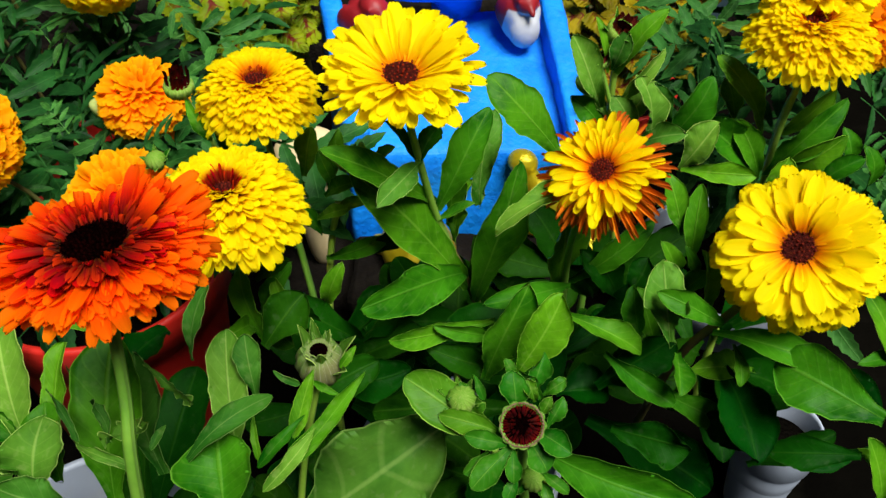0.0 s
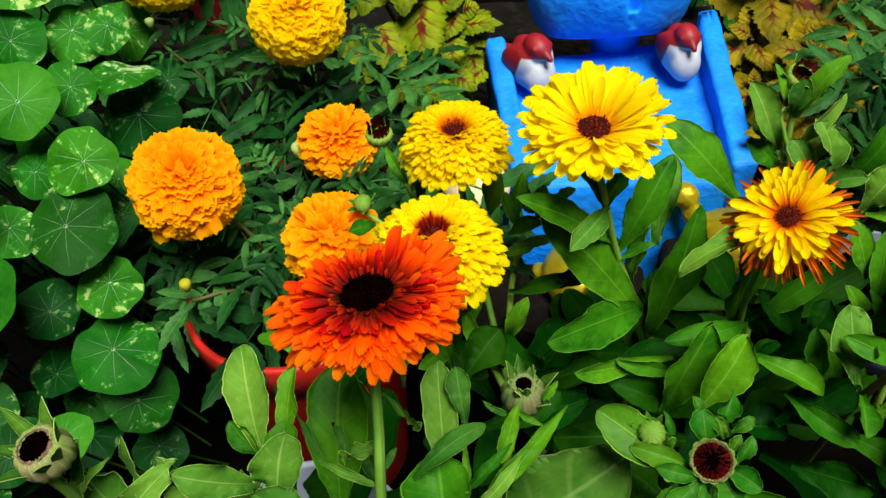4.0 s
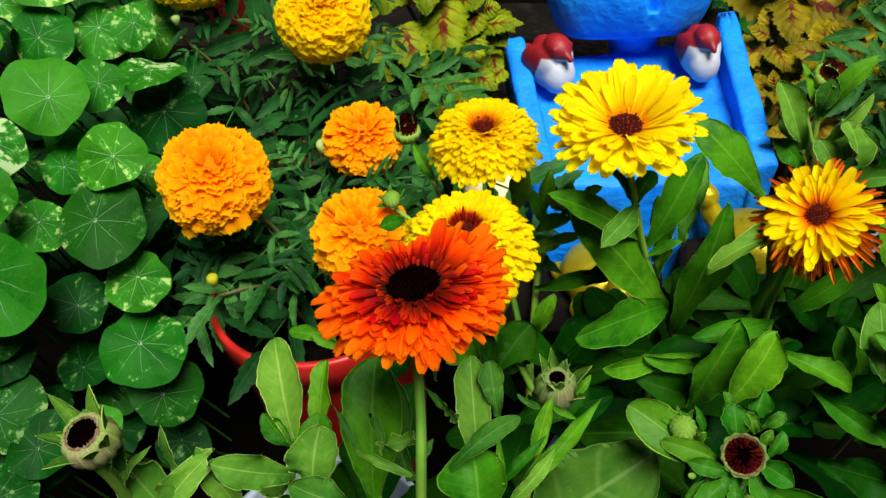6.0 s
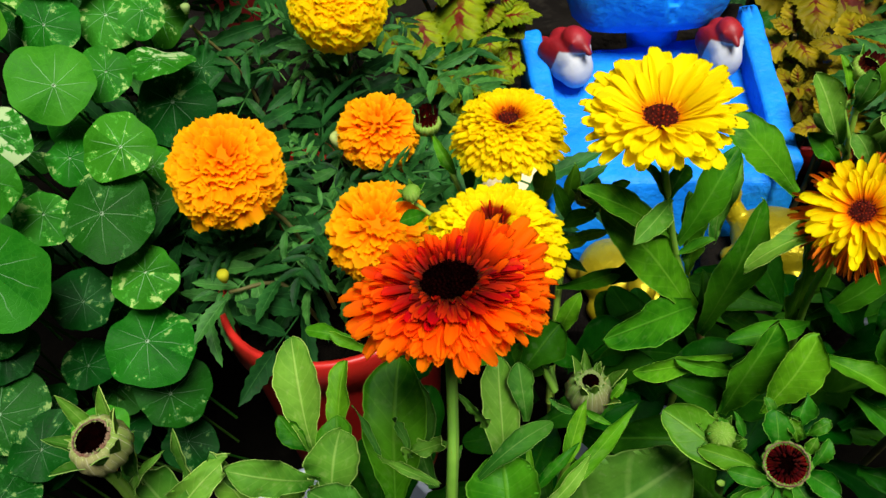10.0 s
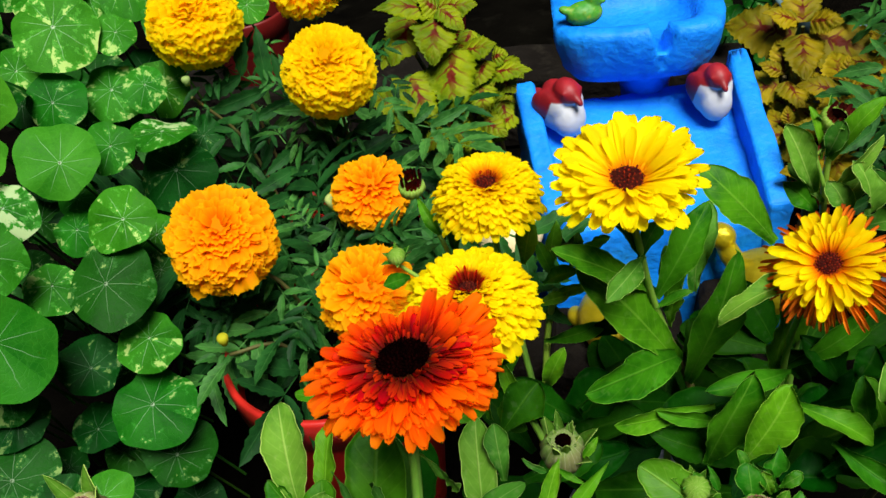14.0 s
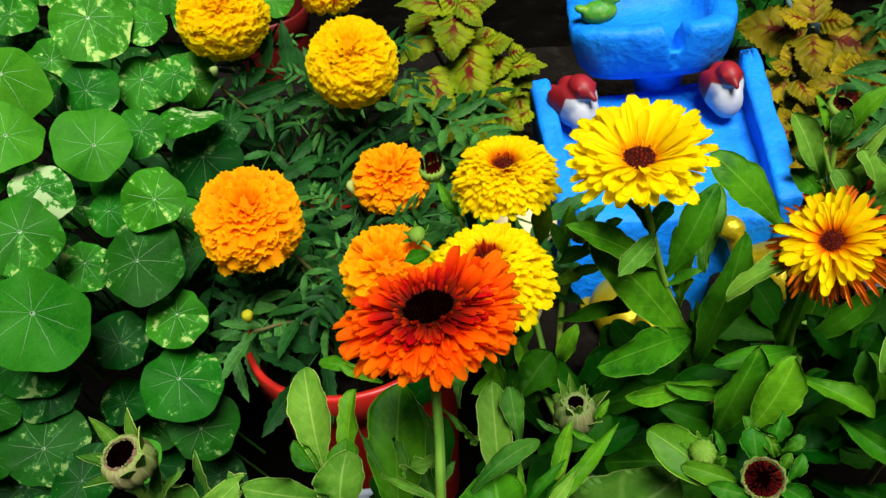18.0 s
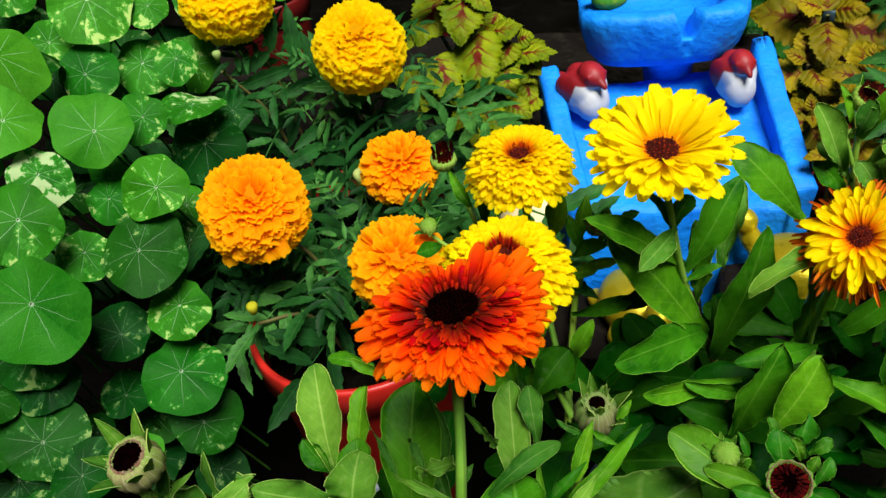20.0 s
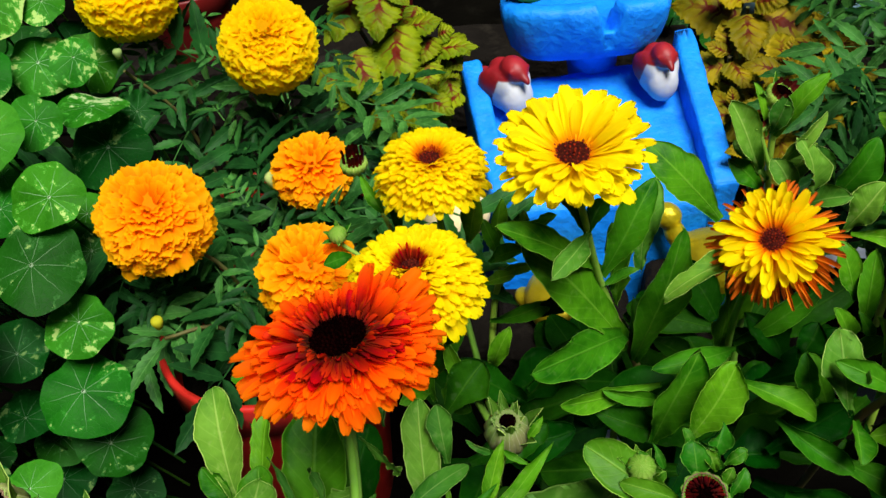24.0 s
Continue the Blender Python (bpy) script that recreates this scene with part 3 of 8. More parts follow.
def leaf(plant, a, b, w, bend=0.10, fold=0.12, roll=0, tip=0.0, wave=0.03, material=None, kind="spoon", label="", twist=0.0):
    """A leaf from a to b, w wide, in millimetres."""
    CALLS[0] += 1
    A, B = Vector(a) / 1000, Vector(b) / 1000
    L = (B - A).length
    if material == m_leaf_pale:
        wave, fold = wave * 1.5, fold * 0.8
    me = leaf_mesh(L, w / 1000, bend, fold, wave, kind, tip, CALLS[0] * 1.7, nu=24, twist=twist)
    m = Matrix.Translation(A) @ basis(B - A, (0.0, -0.62, 0.78)) @ Matrix.Rotation(radians(roll), 4, "X")
    return part("leaf", me, material or m_leaf, plant, label, m)


def petal_mesh(L, W, curl=0.15, cup=0.15, teeth=True, seed=0.0, base=0.35):
    """A ray petal along X: narrow claw, parallel sides, blunt tip with three small teeth."""
    us, nv = (0.0, 0.18, 0.4, 0.62, 0.8, 0.92, 0.98, 1.0), 7
    V, U = [], []
    for i, u in enumerate(us):
        h = W / 2 * (base + (1 - base) * math.sin(math.pi * 0.5 * min(1, u * 1.5)))
        h *= math.sqrt(1 - 0.92 * max(0, (u - 0.68) / 0.32) ** 2.8)
        for j in range(nv):
            v = j / (nv - 1) * 2 - 1
            x = u * L
            if i == len(us) - 1:
                x -= L * (0.030 if teeth and j % 2 else 0.0) + L * 0.025 * v * v
            z = -curl * L * u * u + cup * h * (v * v) * 2 + 0.035 * W * math.cos(v * 9) + 0.03 * L * math.sin(u * 4 + seed)
            V.append((x, v * h + 0.05 * L * math.sin(seed * 2.1) * u * u, z))
            U.append((u, 0.5 + 0.5 * v))
    return mesh_of("petal", V, grid_faces(len(us), nv), U)


TUFTS = {}


def add_petal(head, me, m):
    """One petal: an object of its own, or past 280 of them on a head a piece of its joined petals."""
    tuft = TUFTS.setdefault(head.name, [0, {}])
    tuft[0] += 1
    if tuft[0] <= 280:
        part("petal", me, None, head, "", m)
        return
    V, F, U, _ = tuft[1].setdefault(me.materials[0].name, ([], [], [], me.materials[0]))
    o = len(V)
    V.extend(m @ v.co for v in me.vertices)
    F.extend(tuple(o + k for k in p.vertices) for p in me.polygons)
    uv = {}
    for p in me.polygons:
        for k in p.loop_indices:
            uv[me.loops[k].vertex_index] = tuple(me.uv_layers[0].data[k].uv)
    U.extend(uv[k] for k in range(len(me.vertices)))


def gather(head):
    """Links the joined petals of a head."""
    for V, F, U, material in TUFTS.pop(head.name, [0, {}])[1].values():
        tagged(part("outer_petals", mesh_of("outer_petals", V, F, U), material, head), kind="stuff")


def petal_ring(head, meshes, count, r0, height, elev, spread=8.0, size=(0.9, 1.1), turn=0.0, droop=0.0):
    """Petals round the axis of a flower head."""
    for k in range(count):
        a = 2 * math.pi * (k + turn + random.uniform(-0.28, 0.28)) / count
        e = elev + random.uniform(-spread, spread)
        s = random.uniform(*size)
        me = meshes[random.randrange(len(meshes))]
        m = Matrix.Rotation(a, 4, "Z") @ Matrix.Translation((r0, 0, height)) @ Matrix.Rotation(radians(-e), 4, "Y") @ Matrix.Rotation(radians(random.uniform(-16, 16)), 4, "X") @ Matrix.Diagonal((s, s * random.uniform(0.9, 1.1), 1, 1))
        add_petal(head, me, m)


def petals(material, L, W, curl=0.15, cup=0.15, kinds=3, teeth=True, base=0.35):
    out = []
    for k in range(kinds):
        me = petal_mesh(L, W, curl * (0.6 + 0.8 * k / max(1, kinds - 1)), cup, teeth, k * 1.9, base)
        me.materials.append(material)
        out.append(me)
    return out


def disc_mesh(name, r, h, sink=0.0):
    V, F = [], []
    rings, segs = 6, 24
    for i in range(rings + 1):
        q = i / rings
        for j in range(segs):
            a = 2 * math.pi * j / segs
            z = h * (1 - q * q) - sink * math.exp(-(q / 0.45) ** 2)
            V.append((r * q * math.cos(a), r * q * math.sin(a), z))
    return mesh_of(name, V, grid_faces(rings + 1, segs, True), [(0.5, 0.5)] * len(V))


def spikes(head, count, r_in, r_out, length, width, height, lean, material, name="pistil"):
    """The small pointed florets of the middle, joined into one part."""
    V, F = [], []
    for k in range(count):
        q = math.sqrt((k + 0.5) / count)
        r = r_in + (r_out - r_in) * q
        a = k * 2.39996
        base = Vector((r * math.cos(a), r * math.sin(a), height))
        out = Vector((math.cos(a), math.sin(a), 0))
        d = (out * math.sin(radians(lean) * q) + Vector((0, 0, 1)) * math.cos(radians(lean) * q))
        s = Vector((-math.sin(a), math.cos(a), 0))
        L = length * random.uniform(0.7, 1.2)
        o = len(V)
        for p, wd in ((0, 0.7), (0.6, 1.0), (0.85, 0.9)):
            c = base + d * (L * p)
            V.extend([c + s * width * wd * 0.5, c + d.cross(s) * width * wd * 0.5, c - s * width * wd * 0.5, c - d.cross(s) * width * wd * 0.5])
        V.append(base + d * L)
        for lv in range(2):
            for j in range(4):
                F.append((o + lv * 4 + j, o + lv * 4 + (j + 1) % 4, o + lv * 4 + 4 + (j + 1) % 4, o + lv * 4 + 4 + j))
        F.extend([(o + 8 + j, o + 8 + (j + 1) % 4, o + 12) for j in range(4)])
    part(name, mesh_of(name, V, F, [(0.5, 0.5)] * len(V)), material, head)


def cup_mesh(r, h):
    """Green cup below a flower head."""
    return lathe("calyx", [(0.0, -h), (r * 0.45, -h), (r * 0.85, -h * 0.55), (r, -h * 0.1), (r * 0.6, 0.0)], 20, 0.1)


def flower(plant, at, normal, diameter, kind, spin=0.0):
    """A calendula head at a place in millimetres."""
    P = Vector(at) / 1000
    R = diameter / 2000
    m = Matrix.Translation(P) @ facing(normal, spin)
    disc = {"open": 0.25, "dense": 0.21, "dark": 0.34, "streaked": 0.17, "withered": 0.175, "full": 0.21}[kind]
    head = part("flower_head", disc_mesh("flower_head", R * disc, R * 0.08, R * 0.08), m_disc_dark if kind == "dark" else m_disc, plant, "", m)
    part("calyx", cup_mesh(R * 0.36, R * 0.3), m_sepal, head, "green calyx", Matrix.Translation((0, 0, -R * 0.1)))
    t = m_tube_dark if kind == "dark" else m_tube_eye if kind in ("dense", "open", "withered") else m_tube
    spikes(head, 140 if kind == "dark" else 60, 0, R * (0.27 if kind == "dark" else disc), R * 0.07, R * 0.03, -R * 0.015, 35, t)
    if kind == "open":
        big = petals(m_pet_a, R * 0.83, R * 0.205, 0.08, 0.18, kinds=4)
        mid = petals(m_pet_a, R * 0.74, R * 0.195, 0.06, 0.18, kinds=4)
        sml = petals(m_pet_a, R * 0.50, R * 0.16, 0.02, 0.25)
        petal_ring(head, big, 26, R * 0.18, -R * 0.07, 10, 6, (0.88, 1.06))
        petal_ring(head, big, 28, R * 0.18, -R * 0.05, 17, 6, (0.88, 1.06), turn=0.5)
        petal_ring(head, big, 27, R * 0.18, -R * 0.03, 24, 6, (0.86, 1.04))
        petal_ring(head, mid, 25, R * 0.18, -R * 0.02, 31, 8, (0.84, 1.08), turn=0.5)
        petal_ring(head, mid, 16, R * 0.20, -R * 0.01, 36, 8, (0.70, 0.92), turn=0.2)
        petal_ring(head, sml, 8, R * 0.22, 0, 42, 12, turn=0.4)
    elif kind == "full":
        big = petals(m_pet_d, R * 0.84, R * 0.24, 0.14, 0.15)
        mid = petals(m_pet_a, R * 0.72, R * 0.22, 0.10, 0.15)
        sml = petals(m_pet_d, R * 0.40, R * 0.16, 0.1, 0.2)
        petal_ring(head, big, 30, R * 0.17, -R * 0.15, -12, 8)
        petal_ring(head, big, 30, R * 0.17, -R * 0.10, -3, 8, turn=0.5)
        petal_ring(head, mid, 28, R * 0.17, -R * 0.06, 2, 8, size=(1.0, 1.15))
        petal_ring(head, mid, 26, R * 0.17, -R * 0.03, 12, 8)
        petal_ring(head, mid, 20, R * 0.18, 0, 21, 8, turn=0.5, size=(0.75, 1.0))
        petal_ring(head, sml, 15, R * 0.19, R * 0.01, 30, 10)
    elif kind in ("dense", "streaked"):
        mt = m_pet_b if kind == "dense" else m_pet_c
        n = 13
        for k in range(n):
            q = k / (n - 1)
            ln = R * (0.27 + 0.63 * q)
            ring = petals(m_pet_b if q > 0.5 else mt, ln, R * (0.115 + 0.055 * q), 0.20 - 0.02 * q, 0.2, kinds=4, base=0.6)
            e = 52 - 61 * q if kind == "dense" else 58 - 68 * q
            petal_ring(head, ring, 25 + 2 * k, R * (0.20 - 0.02 * q if kind == "dense" else 0.15 + 0.01 * q), R * (0.05 - 0.22 * q), e, 5, (0.92, 1.07), turn=0.5 * k)
        if kind == "dense":
            petal_ring(head, petals(m_tube_red, R * 0.13, R * 0.04, -0.05, 0.5), 30, R * 0.18, 0, 66, 12, (0.6, 1.2))
        else:
            petal_ring(head, petals(m_pet_in, R * 0.27, R * 0.035, -0.05, 0.5), 22, R * 0.12, 0, 62, 14, (0.6, 1.2))
    elif kind == "dark":
        # a domed crown round a dark cup; the petals behind the cup stand up in two uneven lobes
        back = m.to_3x3().inverted()
        lobe, low, gap = back @ Vector((0.56, 0.83, 0.0)), back @ Vector((-0.72, 0.69, 0.0)), back @ Vector((-0.16, 0.99, 0.0))
        for k in range(14):
            q = k / 13
            ring = petals(m_pet_o if k < 6 else m_pet_outer, R * (0.38 + 0.22 * q), R * (0.108 + 0.027 * q), 0.04 + 0.07 * q, 0.3, kinds=5, base=0.5)
            count = 30 + k
            for i in range(count):
                a = 2 * math.pi * (i + 0.5 * k + random.uniform(-0.4, 0.4)) / count
                out = Vector((math.cos(a), math.sin(a), 0))
                up = max(0.0, out.dot(lobe) - 0.75) / 0.25
                up2 = max(0.0, out.dot(low) - 0.7) / 0.3
                short = max(0.0, out.dot(gap) - 0.82) / 0.18
                front = max(0.0, -out.dot(gap))
                if k < 3 and front > 0.25:
                    continue
                e = 27 - 30 * q + 9 * up * (1 - 0.5 * q) - 8 * up2 + front * (26 * q - 22) + random.uniform(-19, 19) * (1 - 0.4 * front)
                sz = random.uniform(0.66, 1.16) * (1 + 0.09 * up - 0.15 * up2 - 0.34 * short - 0.10 * front * q)
                pm = Matrix.Rotation(a, 4, "Z") @ Matrix.Translation((R * (0.31 + 0.08 * q), 0, R * (0.02 - 0.13 * q))) @ Matrix.Rotation(radians(-e), 4, "Y") @ Matrix.Rotation(radians(random.uniform(-32, 32)), 4, "X") @ Matrix.Rotation(radians(random.uniform(-16, 16)), 4, "Z") @ Matrix.Diagonal((sz, sz * random.uniform(0.85, 1.25), 1, 1))
                add_petal(head, ring[random.randrange(5)], pm)
        inner = petals(m_pet_in, R * 0.26, R * 0.085, -0.05, 0.5)
        petal_ring(head, inner, 44, R * 0.26, -R * 0.01, 40, 14, (0.4, 0.85))
        petal_ring(head, inner, 40, R * 0.29, -R * 0.01, 26, 12, (0.7, 1.1))
        collar = petals(m_pet_in, R * 0.40, R * 0.10, 0.02, 0.3)
        turn = math.atan2(-gap.y, -gap.x)
        for k in range(64):
            a = turn + random.uniform(-1.75, 1.75)
            add_petal(head, collar[k % 3], Matrix.Rotation(a, 4, "Z") @ Matrix.Translation((R * 0.27, 0, R * 0.05)) @ Matrix.Rotation(radians(-random.uniform(2, 17)), 4, "Y") @ Matrix.Rotation(radians(random.uniform(-20, 20)), 4, "X") @ Matrix.Scale(random.uniform(0.75, 1.1), 4))
    elif kind == "withered":
        big = petals(m_pet_e, R * 0.71, R * 0.15, 0.12, 0.3, kinds=5)
        mid = petals(m_pet_e, R * 0.62, R * 0.14, 0.08, 0.3, kinds=5)
        sml = petals(m_pet_e, R * 0.36, R * 0.13, 0.1, 0.3)
        dry = petals(m_dry, R * 0.84, R * 0.060, 0.22, 1.2, kinds=7)
        petal_ring(head, dry, 70, R * 0.16, -R * 0.13, 0, 14, (0.8, 1.08))
        petal_ring(head, dry, 90, R * 0.16, -R * 0.16, -10, 16, (0.75, 1.15))
        petal_ring(head, dry, 80, R * 0.16, -R * 0.18, -24, 20, (0.6, 1.05))
        petal_ring(head, big, 22, R * 0.17, -R * 0.07, 4, 14, (0.7, 1.15))
        petal_ring(head, big, 24, R * 0.17, -R * 0.04, 14, 14, (0.7, 1.1), turn=0.5)
        petal_ring(head, mid, 22, R * 0.17, -R * 0.02, 22, 12, (0.8, 1.15), turn=0.5)
        petal_ring(head, mid, 16, R * 0.18, 0, 30, 12, (0.65, 1.0))
        petal_ring(head, sml, 14, R * 0.19, R * 0.01, 40, 14)
    gather(head)
    return head


def sepals(head, count, r, z, L, W, elev, spread, material, bend=0.06):
    for k in range(count):
        a = 2 * math.pi * (k + random.uniform(-0.2, 0.2)) / count
        me = leaf_mesh(L * random.uniform(0.85, 1.15), W, bend, 0.3, 0.0, "lance", 0, k, 6, 5)
        m = Matrix.Rotation(a, 4, "Z") @ Matrix.Translation((r, 0, z)) @ Matrix.Rotation(radians(-elev + random.uniform(-spread, spread)), 4, "Y")
        part("sepal", me, material, head, "", m)


def bud(plant, at, normal, diameter, kind="open", spin=0.0):
    """A calendula bud: closed and green, half open with a dark mouth, or showing its dark disc with a pale fringe."""
    P = Vector(at) / 1000
    r = diameter / 2000
    m = Matrix.Translation(P) @ facing(normal, spin)
    prof = {"half": [(0.0, -r * 1.4), (r * 0.45, -r * 1.3), (r * 0.92, -r * 0.7), (r, -0.2 * r), (r * 0.82, 0.42 * r), (r * 0.44, 0.92 * r), (r * 0.35, 0.80 * r), (0.0, 0.5 * r)],
            "closed": [(0.0, -r * 1.1), (r * 0.5, -r), (r * 0.95, -r * 0.35), (r, 0.1 * r), (r * 0.8, 0.6 * r), (r * 0.4, 0.85 * r), (0.0, 0.9 * r)],
            "open": [(0.0, -r * 1.3), (r * 0.45, -r * 1.2), (r * 0.95, -r * 0.6), (r, -0.1 * r), (r * 0.90, 0.35 * r), (r * 0.72, 0.6 * r), (r * 0.64, 0.5 * r), (0.0, 0.2 * r)],
            "maroon": [(0.0, -r * 1.2), (r * 0.4, -r * 1.1), (r * 0.85, -r * 0.7), (r * 0.98, -0.2 * r), (r * 0.9, 0.1 * r), (r * 0.7, 0.0), (0.0, -0.1 * r)],
            "tipped": [(0.0, -r * 1.3), (r * 0.5, -r * 1.15), (r * 0.92, -r * 0.6), (r * 0.98, -0.2 * r), (r * 0.88, 0.1 * r), (r * 0.6, 0.0), (0.0, -0.1 * r)],
            "disc": [(0.0, -r * 0.9), (r * 0.5, -r * 0.8), (r * 0.92, -r * 0.25), (r * 0.98, 0.1 * r), (r * 0.95, 0.16 * r), (r * 0.9, 0.1 * r), (0.0, 0.0)]}[kind]
    segs = 78
    V, U = [], []
    for q, z in prof:
        for j in range(segs):
            a = 2 * math.pi * j / segs
            k = 1 + 0.10 * abs(math.sin(a * 6.5)) + 0.03 * math.sin(a * 3 + diameter)
            V.append((q * k * math.cos(a), q * k * math.sin(a), z))
            U.append((0.5 + 0.4 * z / r, (j % 6) / 6))
    head = part("bud", mesh_of("bud", V, grid_faces(len(prof), segs, True), U), m_sepal_dusky if kind in ("open", "half") else m_sepal, plant, "", m)
    if kind == "half":
        part("mouth", disc_mesh("mouth", r * 0.40, r * 0.08, 0), m_disc_dark, head, "dark maroon mouth", Matrix.Translation((0, 0, r * 0.80)))
        sepals(head, 11, r * 0.88, -r * 0.6, r * 1.75, r * 0.44, 98, 6, m_sepal, 0.14)
        sepals(head, 8, r * 0.85, -r * 1.0, r * 2.5, r * 0.62, 80, 14, m_leaf_pale)
    elif kind == "open":
        part("mouth", disc_mesh("mouth", r * 0.7, r * 0.1, 0), m_disc_dark, head, "dark maroon mouth", Matrix.Translation((0, 0, r * 0.46)))
        spikes(head, 90, r * 0.62, r * 0.78, r * 0.28, r * 0.07, r * 0.40, -30, m_hair, "fringe")
        sepals(head, 14, r * 0.78, -r * 0.9, r * 1.5, r * 0.42, 91, 5, m_sepal, 0.16)
        sepals(head, 7, r * 0.8, -r * 0.9, r * 2.3, r * 0.62, 74, 14, m_leaf_pale)
    elif kind == "disc":
        part("disc", disc_mesh("disc", r * 0.92, r * 0.2, r * 0.22), m_disc_dark, head, "dark maroon disc", Matrix.Translation((0, 0, r * 0.06)))
        petal_ring(head, petals(m_bud_red, r * 0.50, r * 0.11, -0.1, 0.3), 46, r * 0.90, r * 0.10, 146, 14, (0.5, 1.15))
        petal_ring(head, petals(m_bud_red, r * 0.40, r * 0.10, -0.1, 0.3), 30, r * 0.62, r * 0.08, 130, 16, (0.5, 1.15))
        spikes(head, 130, r * 0.9, r * 1.02, r * 0.22, r * 0.07, r * 0.04, -20, m_hair, "fringe")
    elif kind == "maroon":
        petal_ring(head, petals(m_bud_red, r * 1.15, r * 0.4, 0.0, 0.4), 14, r * 0.78, -r * 0.1, 88, 6, (0.85, 1.1))
        petal_ring(head, petals(m_bud_red, r * 1.0, r * 0.4, 0.0, 0.4), 9, r * 0.55, -r * 0.1, 92, 6, (0.8, 1.05))
        sepals(head, 12, r * 0.72, -r * 0.9, r * 1.1, r * 0.35, 84, 4, m_sepal, 0.12)
    elif kind == "tipped":
        part("mouth", disc_mesh("mouth", r * 0.7, r * 0.1, 0), m_disc_dark, head, "dark maroon mouth", Matrix.Translation((0, 0, r * 0.05)))
        petal_ring(head, petals(m_bud_tip, r * 0.75, r * 0.36, 0.25, 0.5), 17, r * 0.86, -r * 0.05, 104, 8, (0.8, 1.15))
        sepals(head, 5, r * 0.7, -r * 0.9, r * 1.6, r * 0.4, 60, 14, m_leaf_young)
    else:
        sepals(head, 6, r * 0.7, -r * 0.8, r * 1.6, r * 0.6, 40, 20, m_leaf_young)
    return head


def round_leaf(plant, at, radius, normal, kind=1, spin=0.0, dish=0.06, squash=1.0, root=None):
    """A nasturtium leaf: its stalk meets the blade off its middle, and veins run out from there."""
    CALLS[0] += 1
    s = CALLS[0] * 2.3
    P, R = Vector(at) / 1000, radius / 1000
    rings, segs = 7, 54
    V, U = [(0, 0, 0)], [(0, 0)]
    for i in range(1, rings + 1):
        q = i / rings
        for j in range(segs):
            a = 2 * math.pi * j / segs
            edge = 1 + 0.14 * math.cos(a) + 0.018 * math.cos(9 * a + 0.5) + 0.03 * math.sin(3 * a + s) + 0.03 * math.sin(5 * a + s * 2)
            r = R * q * edge
            z = -dish * R * q * q * 2 + 0.10 * R * q * q * math.sin(2 * a + s) + 0.05 * R * q * q * math.sin(5 * a + s) + 0.010 * R * math.cos(9 * a) * q ** 3
            V.append((r * math.cos(a), r * math.sin(a) * squash, z))
            U.append((q * math.cos(a), q * math.sin(a)))
    F = [(0, 1 + (j + 1) % segs, 1 + j) for j in range(segs)]
    F += [tuple(1 + k for k in f) for f in grid_faces(rings, segs, True)]
    m = Matrix.Translation(P) @ facing(normal, spin)
    me = mesh_of("leaf", V, F, U)
    ob = part("leaf", me, m_nas[kind], plant, "", m)
    foot = Vector(root) / 1000 if root else Vector((P.x + 0.015 * math.sin(s * 7), P.y + 0.045 + 0.015 * math.sin(s * 5), max(0.01, P.z - 0.13)))
    down = m.to_3x3() @ Vector((0, 0, -0.03))
    inv = m.inverted()
    part("stalk", tube_mesh("stalk", [inv @ foot, inv @ ((P + down) * 0.55 + foot * 0.45), inv @ (P + down * 0.6), inv @ P], 0.0011, 0.0009, 6, 4), m_stalk, ob)
    return ob


